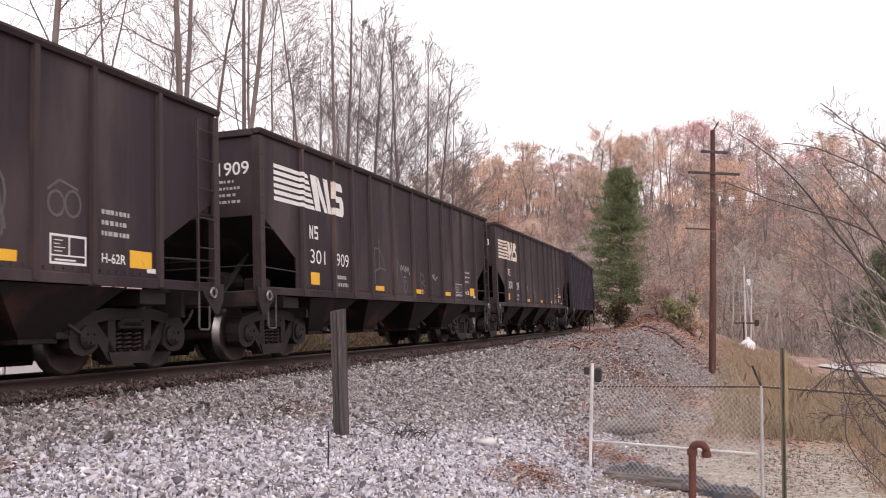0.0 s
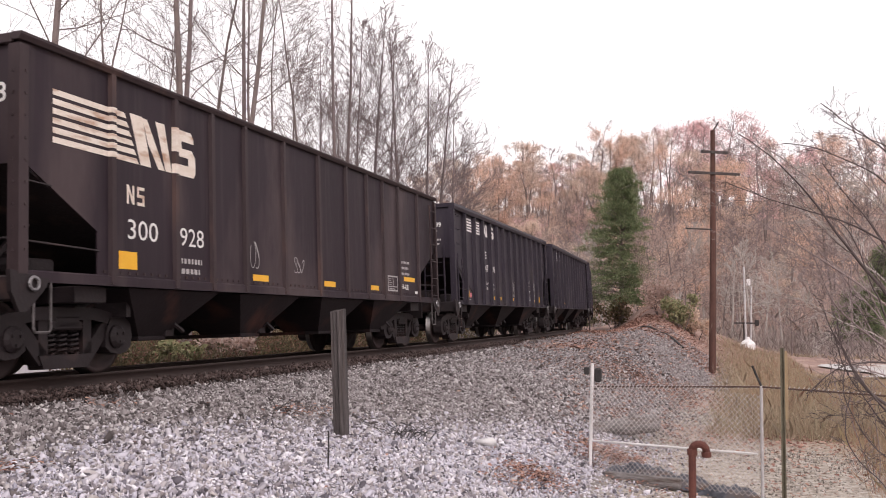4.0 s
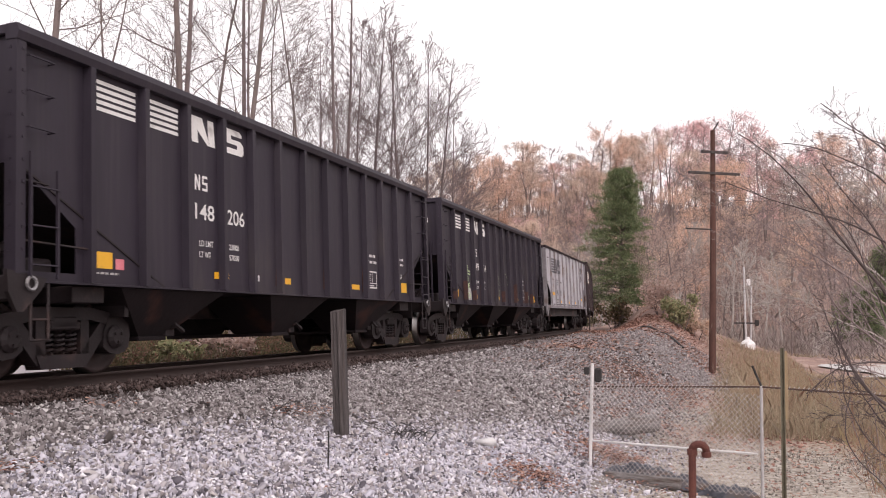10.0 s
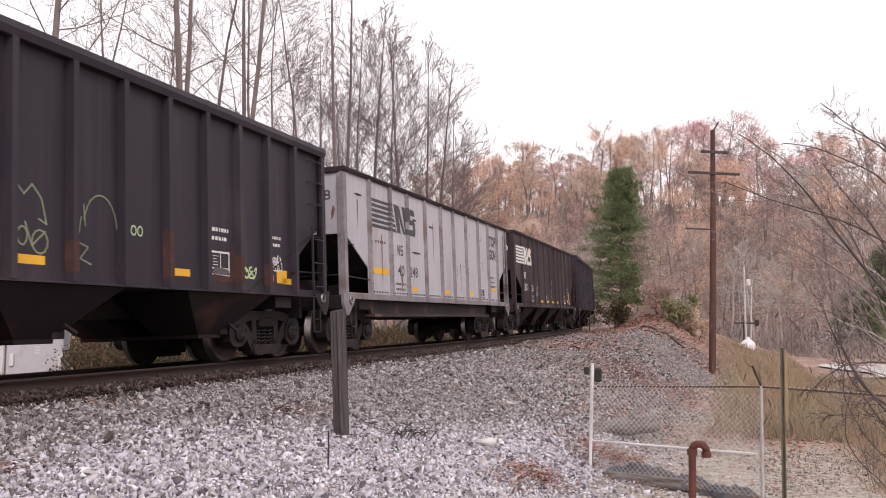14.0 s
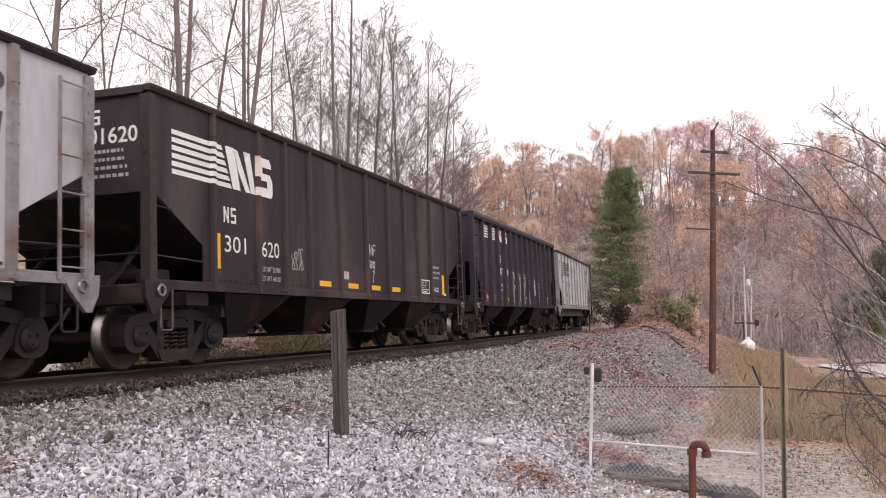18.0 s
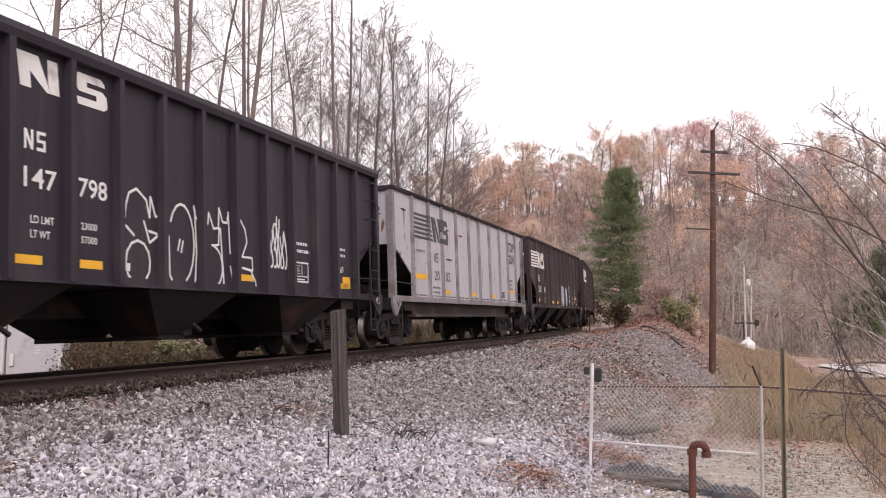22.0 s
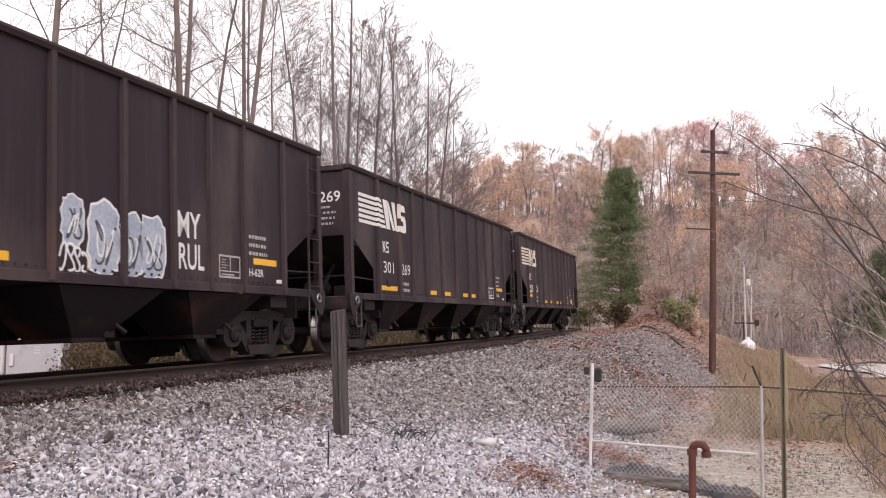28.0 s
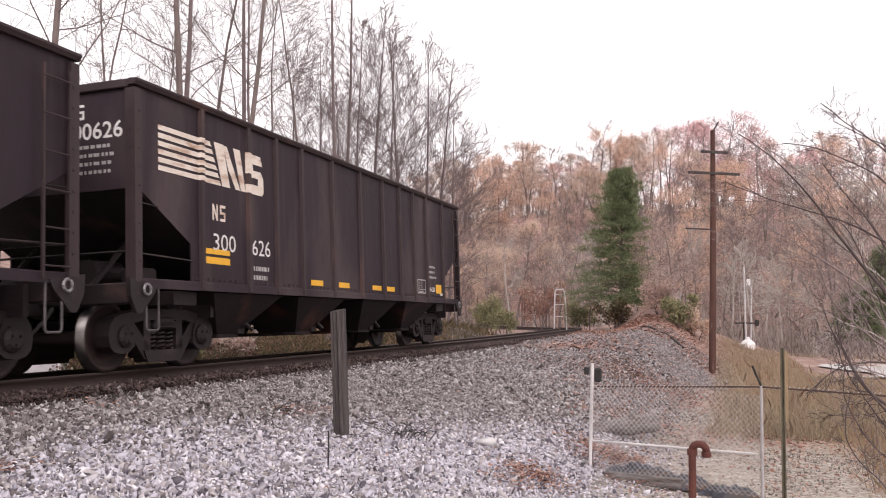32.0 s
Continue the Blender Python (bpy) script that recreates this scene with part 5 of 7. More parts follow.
        w, h = rng.uniform(0.04, 0.1), rng.uniform(0.2, 0.7)
        p.shapes("rust_patch", [[(u, SILL + 0.13), (u + w, SILL + 0.13), (u + w * 0.9, SILL + 0.13 + h * 0.5), (u + w * 0.6, SILL + 0.13 + h), (u + w * 0.3, SILL + 0.13 + h * 0.7)]], M_STREAK, "rust run at the foot of a rib", 0.0006)
    if k == 5:
        trace(p, [[(2.28, 2.2), (2.45, 2.22), (2.5, 2.26), (2.48, 2.12), (2.28, 2.1)], [(2.46, 2.06), (2.46, 2.24)], [(2.5, 2.2), (2.64, 2.17), (2.65, 2.06), (2.52, 2.08)], [(2.55, 2.17), (2.55, 2.1)], [(2.28, 2.03), (2.86, 2.02), (2.86, 1.93), (2.62, 1.95), (2.58, 2.02)], [(2.3, 1.93), (2.34, 2.0), (2.38, 1.93), (2.42, 2.0), (2.46, 1.92), (2.5, 1.99), (2.55, 1.92), (2.6, 1.97)], [(2.6, 1.95), (2.66, 1.8), (2.6, 1.7), (2.5, 1.62)]], M_LIME, "pale green sprayed drawing")
        trace(p, [hoop(2.4, 1.65, 0.12, 0.14), [(2.4, 1.78), (2.4, 1.52)], [(2.3, 1.68), (2.51, 1.62)], [(2.5, 1.6), (2.8, 1.68), (2.62, 1.62), (2.78, 1.6)], [(2.6, 1.68), (2.4, 1.45), (2.26, 1.36), (2.36, 1.34), (2.5, 1.45)], hoop(2.62, 1.42, 0.16, 0.15, 0.4, 4.0), [(2.3, 1.3), (2.36, 1.24), (2.42, 1.36), (2.52, 1.22)], hoop(2.74, 1.33, 0.12, 0.07), [(2.24, 1.22), (2.4, 1.2), (2.3, 1.32), (2.34, 1.42)]], M_LIME, "pale green sprayed drawing")
        for rib, h in ((2.2, 0.75), (3.15, 0.4), (1.16, 0.3), (6.78, 0.5), (8.63, 0.9), (10.46, 0.6), (11.36, 0.5)):
            band(p, "rust_patch", rib, *RIB_SIZE["coal"][::-1], SILL + 0.115, SILL + 0.115 + h * 0.7, M_STREAK, "rust at the foot of a rib")
        for o in ([(9.63, 1.2), (9.78, 1.2), (9.72, 1.7), (9.7, 2.1), (9.63, 2.2)], [(10.25, 1.2), (10.4, 1.2), (10.4, 2.05), (10.33, 1.7), (10.28, 1.45)], [(9.78, 1.2), (10.25, 1.2), (10.27, 1.3), (9.77, 1.32)]):
            p.shapes("rust_patch", [o], M_STREAK, "dark rust round a repainted panel", 0.0004)
        p.shapes("repaint_patch", [[(9.8, 1.32), (10.26, 1.31), (10.2, 1.4), (9.82, 1.43)]], M_CHALK, "pale scuffed strip", 0.0005)
        p.shapes("repaint_patch", [[(2.42, 1.2), (2.95, 1.2), (2.98, 1.4), (2.9, 1.52), (2.72, 1.56), (2.5, 1.45), (2.4, 1.32)]], M_DIMWHITE, "pale scuffed patch under the drawing", 0.0002)
        scrawl(p, 10.55, 1.3, 0.5, 0.22, M_LIME, 49, 0.03, 4, "small green sprayed tag")
        scrawl(p, 11.5, 1.45, 0.4, 0.32, M_SPRAY, 50, 0.018, 5, "small white sprayed tag")
        trace(p, [[(5.9, 1.95), (5.98, 2.1), (6.08, 2.0), (6.2, 2.12), (6.34, 1.98), (6.42, 1.7), (6.3, 1.75)], hoop(6.06, 1.55, 0.07, 0.1), hoop(6.32, 1.5, 0.12, 0.13), [(6.1, 1.7), (6.2, 1.45), (6.4, 1.62)]], M_PALELIME, "faint green looping scrawl", 0.02)
        trace(p, [hoop(7.32, 1.72, 0.3, 0.42, 0.1, 2.9), [(6.98, 1.85), (6.92, 1.55), (7.1, 1.5), (6.96, 1.36), (7.15, 1.3)], [(7.02, 2.0), (7.05, 1.75)]], M_PALELIME, "faint green looping scrawl", 0.018)
        trace(p, [hoop(7.95, 1.78, 0.05, 0.06), hoop(8.08, 1.78, 0.05, 0.06), [(7.86, 1.84), (7.84, 1.74)]], M_LIME, "faint green looping scrawl", 0.018)
    if k == 8:
        trace(p, [[(5.3, 1.72), (5.1, 1.85), (5.14, 2.1), (5.2, 2.25), (5.35, 2.32), (5.55, 2.2), (5.62, 1.98), (5.64, 2.25), (5.75, 2.0), (5.98, 2.08), (6.02, 2.2), (6.0, 1.78)], hoop(5.38, 1.38, 0.25, 0.28), [(5.5, 1.92), (5.62, 1.65), (5.82, 1.77), (5.6, 1.8)], [(6.04, 1.78), (6.06, 1.25), (6.15, 1.14)], hoop(6.34, 1.7, 0.3, 0.54, -1.2, 2.6)], M_SPRAY, "large looping white graffiti letters", 0.035)
        trace(p, [[(6.64, 2.25), (6.68, 2.1), (6.85, 2.0), (7.0, 2.04), (7.02, 2.2), (7.15, 1.98), (7.28, 2.0), (7.3, 2.3), (7.4, 2.1), (7.52, 2.1), (7.56, 2.26), (7.6, 1.65)], [(7.3, 2.0), (7.28, 1.75), (7.1, 1.73)], hoop(7.12, 1.42, 0.26, 0.3, -1.3, 1.4), [(7.33, 2.0), (7.42, 1.14)], [(6.66, 2.2), (6.7, 1.6), (6.66, 1.14)]], M_SPRAY, "large looping white graffiti letters", 0.035)
        trace(p, [[(7.85, 2.25), (8.05, 2.05), (8.1, 1.85), (7.95, 1.62), (8.25, 1.62), (8.27, 1.42), (7.95, 1.45), (8.2, 1.42), (8.35, 1.25), (8.38, 1.14)], [(7.6, 1.45), (7.66, 1.28), (7.9, 1.3), (7.88, 1.14)], [(6.25, 1.6), (6.3, 1.75)], [(6.33, 1.58), (6.37, 1.73)]], M_SPRAY, "large looping white graffiti letters", 0.035)
        scrawl(p, 8.68, 1.5, 0.75, 0.95, M_SPRAY, 53, 0.04, 6, "white sprayed letters")
        scrawl(p, 2.3, 1.22, 0.4, 0.4, M_SILVER, 55, 0.03, 3)


def mark_grey(car, k, first, last):
    p = Painter(car, LEN_G)
    herald(p, 1.45, 2.6, M_DARKLET, (2.55, 3.66), RIB_SIZE["gondola"])
    initials(p, 3.0, 2.09, 0.24, M_DARKLET)
    p.words(first, 3.0, 1.63, 0.25, M_DARKLET, 0.42)
    p.words(last, 3.8, 1.63, 0.25, M_DARKLET, 0.56)
    p.words(first + last, 0.5, 3.0, 0.2, M_DARKLET, 0.8, end=True)
    p.bars(2.85, 1.42, 0.7, 2, M_DARKLET, 0.12, k, high=0.05)
    p.patch(1.45, 1.62, 0.95, 0.13)
    for u in (3.9, 6.5, 8.9, 11.2):
        p.patch(u, 1.3 if u < 11 else 1.5, 0.45 if u < 11 else 0.7, 0.1)
    p.words("TOP", 11.3, 2.9, 0.34, M_DARKLET, 0.8, "bold dark slanted lettering", heavy=0.045, slant=0.2)
    p.words("GON", 11.24, 2.48, 0.34, M_DARKLET, 0.84, "bold dark slanted lettering", heavy=0.045, slant=0.2)
    p.patch(9.98, 1.2, 0.55, 0.36, M_DARKLET, "stencil_panel", "dark stencil panel")
    p.frame_box(9.98, 1.2, 0.55, 0.36, M_WHITE).location.x += 0.002
    p.bars(11.25, 1.9, 0.6, 3, M_DARKLET, 0.14, k + 2, high=0.05)
    rng = random.Random(k)
    for j in range(16):
        u, z = rng.uniform(0.3, 12.8), rng.uniform(1.6, 3.3)
        w, h = (rng.uniform(0.08, 0.25), 0.02) if j % 4 == 0 else (rng.uniform(0.015, 0.04), rng.uniform(0.1, 0.5))
        if any(abs(u + w / 2 - r) < 0.12 for r in RIBS_G):
            continue
        p.shapes("rust_patch", [[(u + w * 0.4, z), (u + w * 0.6, z + h * 0.2), (u + w, z + h * 0.7), (u + w * 0.7, z + h), (u + w * 0.1, z + h * 0.95), (u, z + h * 0.6)]], M_STREAK, "streak of rust", 0.0006)


    # long runs of rust, and gouges with rusted edges
    runs = [(0.78, 2.72, 0.09, 0.5), (0.82, 2.35, 0.05, 0.28), (4.2, 2.3, 0.04, 0.42), (7.7, 1.5, 0.05, 0.7), (9.2, 1.6, 0.04, 0.6)] if k == 9 else [(2.0, 1.3, 0.07, 1.2), (3.2, 1.2, 0.1, 0.5), (5.6, 2.0, 0.06, 1.1), (8.0, 1.3, 0.07, 0.9), (0.7, 2.5, 0.06, 0.6)]
    for u, z, w, h in runs:
        p.shapes("rust_patch", [[(u + w * 0.35, z), (u + w * 0.6, z + h * 0.25), (u + w * 0.9, z + h * 0.6), (u + w, z + h * 0.9), (u + w * 0.6, z + h), (u, z + h * 0.95), (u + w * 0.15, z + h * 0.5)]], M_RUSTRUN, "long run of orange rust", 0.0009)
    for u, z, w in ((0.55, 3.18, 0.42), (3.95, 2.22, 0.62), (5.25, 2.95, 0.4), (4.05, 3.0, 0.3)):
        p.shapes("gouge", [[(u, z), (u + w * 0.5, z - 0.03), (u + w, z - 0.012), (u + w, z + 0.02), (u + w * 0.4, z + 0.028)]], M_STREAK, "rusty gouge in the sheet", 0.0011)
    for j in range(5):
        p.shapes("gouge", [[(1.66 + 0.13 * j, 2.28), (1.72 + 0.13 * j, 2.27), (1.73 + 0.13 * j, 2.33), (1.67 + 0.13 * j, 2.34)]], M_STREAK, "rusty gouge in the sheet", 0.0011)
    for x, z, h in ((1.0, 2.42, 0.55), (0.7, 2.5, 0.35), (1.3, 2.6, 0.3), (0.2, 2.45, 0.5)):
        p.shapes("rust_patch", [[(x, z), (x + 0.05, z + 0.05), (x + 0.09, z + h * 0.7), (x + 0.05, z + h), (x + 0.01, z + h * 0.6)]], M_RUSTRUN, "run of rust on the end sheet", end=True)


CARS = []
for k, (kind, start, first, last) in enumerate(TRAIN):
    proto = {"62": CAR_62, "65": CAR_65, "G": CAR_G}[kind]
    car = copy_thing(proto, Matrix())
    CARS.append((car, {"62": LEN_62, "65": LEN_65, "G": LEN_G}[kind], start))
for proto in (CAR_62, CAR_65, CAR_G):
    for ob in [*proto.children_recursive, proto]:
        bpy.data.objects.remove(ob)
for k, (kind, start, first, last) in enumerate(TRAIN):
    {"62": mark_62, "65": mark_65, "G": mark_grey}[kind](CARS[k][0], k, first, last)
    if k == 10:
        tagged(CARS[k][0], "brownish black coal hopper car with silver and white graffiti")
    if k == 5:
        tagged(CARS[k][0], "black coal hopper car with pale green graffiti and rust")
    if k == 8:
        tagged(CARS[k][0], "black coal hopper car with looping white graffiti letters")
    if k == 12:
        tagged(CARS[k][0], "brownish black last hopper car with a rust-stained emblem")

# ---- trees and brush ----


def spot(turn, far):
    """A place on the ground by its bearing from the camera (degrees to the right of straight ahead) and its distance straight ahead."""
    side = math.tan(radians(turn)) * far
    x = side * math.cos(YAW) - far * math.sin(YAW)
    y = far * math.cos(YAW) + side * math.sin(YAW)
    return x, y, ground_at(x, y)


def limbs(rng, height, girth, spec, lean=(0, 0), stems=1, spread_at=0.35, bent=0.05, thin=0.4):
    """Bent tapering limbs, each with smaller ones along it. spec: for each level the count, length share, angle and how far up it starts."""
    out = []

    def grow(p, d, length, r, level):
        n = max(3, int(5 if level < 2 else 3))
        if level == 0:
            n = 9
        pts, rad = [p], [r]
        for k in range(n):
            wander = rng.normal(size=3) * (bent if level == 0 else 0.07)
            d = d + wander + np.array([0, 0, (0.08 if level < 2 else 0.03) if level else 0.03])
            d = d / np.linalg.norm(d)
            p = p + d * length / n
            pts.append(p)
            rad.append(r * (1 - 0.82 * (k + 1) / n) if level else r * (1 - 0.86 * ((k + 1) / n) ** 1.15))
        out.append((np.array(pts), np.array(rad), level))
        if level + 1 >= len(spec) + 1 or level >= len(spec):
            return
        count, share, angle, start = spec[level]
        for j in range(count):
            f = start + (0.98 - start) * (j + rng.uniform(0, 1)) / count
            k = min(int(f * n), n - 1)
            g = f * n - k
            q = pts[k] * (1 - g) + pts[k + 1] * g
            ax = pts[k + 1] - pts[k]
            ax = ax / np.linalg.norm(ax)
            side = rng.normal(size=3)
            side -= ax * side.dot(ax)
            side /= np.linalg.norm(side)
            a = radians(angle * rng.uniform(0.7, 1.3))
            nd = ax * math.cos(a) + side * math.sin(a)
            size = share * rng.uniform(0.6, 1.2) * (1.15 - 0.65 * f)
            grow(q, nd, length * size, max(np.interp(f * n, range(n + 1), rad) * (thin if level == 0 else 0.6), 0.004), level + 1)

    for s in range(stems):
        a = rng.uniform(0, 6.28)
        tilt = 0.0 if stems == 1 else spread_at
        d = np.array([math.cos(a) * tilt + lean[0], math.sin(a) * tilt + lean[1], 1.0]) + rng.normal(size=3) * 0.02
        off = np.array([math.cos(a), math.sin(a), 0]) * (0.0 if stems == 1 else 0.12)
        grow(off - np.array([0, 0, 0.25]), d / np.linalg.norm(d), height * (1 if stems == 1 else rng.uniform(0.65, 1.05)), girth, 0)
    return out


def boughs(rng, height, girth, counts, base=0.3, reach=0.25, angle=55, rise=0.1, wander=0.02, peak=0.3, share=0.4, fork=42, thin=0.45):
    """A tree by the outline of its crown: limbs along the trunk whose length follows a rounded profile, each with twigs and twiglets."""
    out = []

    def limb(p, d, length, r, level):
        n = (12, 6, 4, 3)[level]
        pts, rad = [p], [r]
        for k in range(n):
            d = d + rng.normal(size=3) * (wander if level == 0 else 0.09) + np.array([0, 0, 0.02 if level == 0 else rise])
            d = d / math.sqrt(d @ d)
            p = p + d * (length / n)
            pts.append(p)
            rad.append(r * (1 - (0.88 if level == 0 else 0.8) * (k + 1) / n))
        out.append((np.array(pts), np.array(rad), level))
        if level >= len(counts):
            return
        count = counts[level]
        for j in range(count):
            g = (j + rng.uniform(0, 1)) / count
            f = base + (0.985 - base) * g if level == 0 else 0.22 + 0.76 * g
            k = min(int(f * n), n - 1)
            m = f * n - k
            q = pts[k] * (1 - m) + pts[k + 1] * m
            ax = pts[k + 1] - pts[k]
            ax = ax / math.sqrt(ax @ ax)
            side = rng.normal(size=3)
            side = side - ax * (side @ ax)
            side = side / math.sqrt(side @ side)
            if level == 0:
                swell = (g / peak) ** 0.5 if g < peak else (1 - (g - peak) / (1 - peak)) ** 0.7
                size = height * reach * (0.1 + 0.9 * swell) * rng.uniform(0.7, 1.15)
                a = radians(angle * (1.12 - 0.5 * g) * rng.uniform(0.85, 1.15))
            else:
                size = length * share * (1.15 - 0.65 * g) * rng.uniform(0.65, 1.2)
                a = radians(fork * rng.uniform(0.7, 1.3))
            here = rad[k] * (1 - m) + rad[k + 1] * m
            limb(q, ax * math.cos(a) + side * math.sin(a), size, max(here * (thin if level == 0 else 0.6), 0.004), level + 1)

    limb(np.array([0, 0, -0.25]), np.array([0, 0, 1.0]) + rng.normal(size=3) * 0.015, height, girth, 0)
    return out


def limb_mesh(name, out, mat, thick=1.0, least=0.006):
    verts, faces, base = [], [], 0
    for pts, rad, level in out:
        sides = (9, 5, 4, 3, 3)[min(level, 4)]
        d = np.gradient(pts, axis=0)
        d /= np.linalg.norm(d, axis=1)[:, None] + 1e-9
        ref = np.array([1.0, 0.2, 0.1]) if abs(d[0][0]) < 0.8 else np.array([0.1, 1.0, 0.2])
        a = np.cross(d, ref)
        a /= np.linalg.norm(a, axis=1)[:, None] + 1e-9
        b = np.cross(d, a)
        ang = np.arange(sides) * 2 * math.pi / sides
        r = np.maximum(rad * thick, least)[:, None, None]
        ring = pts[:, None, :] + r * (a[:, None, :] * np.cos(ang)[None, :, None] + b[:, None, :] * np.sin(ang)[None, :, None])
        verts.append(ring.reshape(-1, 3))
        n = len(pts)
        i = (np.arange(n - 1)[:, None] * sides + np.arange(sides)[None, :])
        j = (np.arange(n - 1)[:, None] * sides + (np.arange(sides)[None, :] + 1) % sides)
        faces.append(base + np.stack([i, j, j + sides, i + sides], -1).reshape(-1, 4))
        base += n * sides
    return mesh_from(name, np.concatenate(verts), np.concatenate(faces), mat, True)


def leaf_mesh(name, centres, rng, per, radius, size, mat, flat=0.7):
    n = len(centres) * per
    c = np.repeat(centres, per, axis=0) + np.clip(rng.normal(size=(n, 3)), -1.25, 1.25) * radius * np.array([1, 1, flat])
    u = rng.normal(size=(n, 3))
    u /= np.linalg.norm(u, axis=1)[:, None]
    v = np.cross(u, rng.normal(size=(n, 3)))
    v /= np.linalg.norm(v, axis=1)[:, None]
    s = size * rng.uniform(0.5, 1.3, (n, 1))
    quad = np.stack([c - u * s, c + v * s * 0.6, c + u * s, c - v * s * 0.6], 1)
    return mesh_from(name, quad.reshape(-1, 3), np.arange(n * 4).reshape(-1, 4), mat)


def bare_tree(seed, height, girth, mat, least, buds=0, **form):
    """Trunk and bare branches, and a few clinging seeds and buds at the twig ends."""
    rng = np.random.default_rng(seed)
    out = boughs(rng, height, girth, **form)
    meshes = [limb_mesh("trunk", [o for o in out if o[2] == 0], mat), limb_mesh("branches", [o for o in out if o[2] > 0], mat, 1.0, least)]
    if buds:
        tips = np.array([o[0][-1] for o in out if o[2] == 3])
        meshes.append(leaf_mesh("seeds", tips[rng.random(len(tips)) < buds], rng, 1, 0.03, 0.032, M_TWIG))
    return meshes


def plant(name, label, category, meshes, at, group, names=("trunk", "branchwork", "crown")):
    """A tree or shrub from ready meshes."""
    ob = thing(name, label, category, at, group)
    for nm, me in zip(names, meshes):
        tagged(put(nm, me, ob), kind="stuff" if nm == "branchwork" else "")
    return ob


TALL_FORM = {"counts": (21, 8, 5), "base": 0.22, "reach": 0.25, "angle": 64, "rise": 0.075, "peak": 0.25, "wander": 0.03, "thin": 0.27}
TALL = [bare_tree(100 + k, h, g, M_FINETWIG if k % 2 else M_BARK, 0.006, 0.55, **TALL_FORM) for k, (h, g) in enumerate([(24, 0.155), (23, 0.135), (21, 0.095), (24, 0.125), (19, 0.08)])]
FINE_FORM = {"counts": (44, 10, 5), "base": 0.1, "reach": 0.33, "angle": 56, "rise": 0.055, "peak": 0.3, "share": 0.36, "fork": 36, "thin": 0.3}
FINE = [bare_tree(140 + k, h, g, M_FINETWIG, 0.0085, 0.12, **FINE_FORM) for k, (h, g) in enumerate([(19, 0.15), (18, 0.12), (16.5, 0.11)])]
BARE_LABEL = "tall leafless tree with grey-brown bark behind the track"


def left_woods():
    rng = random.Random(3)
    rows = [(-23.5, 27, 0, 1.0), (-26.2, 25, 2, 1.0), (-19.9, 30, 4, 0.9), (-16.0, 30, 0, 1.0), (-15.5, 31, 1, 1.0), (-14.7, 36, 2, 1.05), (-12.95, 34, 0, 0.95), (-12.3, 35, 3, 1.0), (-11.5, 37, 2, 1.0), (-10.6, 42, 4, 1.05), (-21.6, 41, 2, 0.95), (-27.5, 36, 2, 1.1), (-17.8, 46, 4, 1.0), (-8.5, 44, 2, 1.0), (-7.1, 42, 3, 1.0), (-6.6, 46, 1, 1.0)]
    for turn, far, k, size in rows:
        x, y, z = spot(turn, far)
        plant("bare_tree", BARE_LABEL, "tree", TALL[k], Matrix.Translation((x, y, z)) @ Matrix.Rotation(rng.uniform(0, 6.28), 4, "Z") @ Matrix.Scale(size, 4), "leafless trees behind the track")
    rows = [(-9.6, 52, 2, 1.0), (-8.0, 56, 1, 1.0), (-5.6, 50, 1, 1.0), (-4.4, 50, 0, 1.0), (-3.6, 54, 1, 1.0), (-2.6, 52, 0, 0.95), (-1.3, 53, 1, 0.97), (-0.4, 55, 0, 0.87), (0.4, 57, 2, 0.85), (-6.2, 62, 0, 0.9), (1.0, 62, 2, 0.72), (-3.0, 66, 2, 0.85)]
    for turn, far, k, size in rows:
        x, y, z = spot(turn, far)
        plant("bare_tree", "slender leafless tree with dense fine twigs", "tree", FINE[k], Matrix.Translation((x, y, z)) @ Matrix.Rotation(rng.uniform(0, 6.28), 4, "Z") @ Matrix.Scale(size, 4), "leafless trees behind the track")
    for k in range(8):
        x, y, z = spot(-27 + 3.0 * k + rng.uniform(-0.6, 0.6), rng.uniform(62, 95))
        plant("bare_tree", BARE_LABEL, "tree", (TALL + FINE)[k % 8], Matrix.Translation((x, y, z)) @ Matrix.Rotation(rng.uniform(0, 6.28), 4, "Z") @ Matrix.Scale(rng.uniform(0.55, 0.75), 4), "leafless trees behind the track")


left_woods()


def autumn_tree(seed, leaf, height, leafy, mat=None, gaps=0.85, counts=(14, 7, 3)):
    """A spreading tree; its leaves hang in clumps about the twig ends, with gaps between the clumps."""
    rng = np.random.default_rng(seed)
    out = boughs(rng, height, height * 0.013, counts, 0.32, 0.4, 72, 0.07, 0.05, 0.42, 0.42, 45, 0.5)
    meshes = [limb_mesh("trunk", [o for o in out if o[2] == 0], mat or M_BARK), limb_mesh("branches", [o for o in out if o[2] > 0], mat or M_BARK, 1.0, 0.02 if leafy else 0.026)]
    if leafy:
        tips = np.array([o[0][j] for o in out if o[2] == 2 and o[0][-1][2] < height * 0.97 for j in (2, 4)])
        tips = tips[rng.random(len(tips)) < gaps]
        meshes.append(leaf_mesh("crown", tips, rng, leafy, height * 0.036, 0.088, leaf))
    return meshes


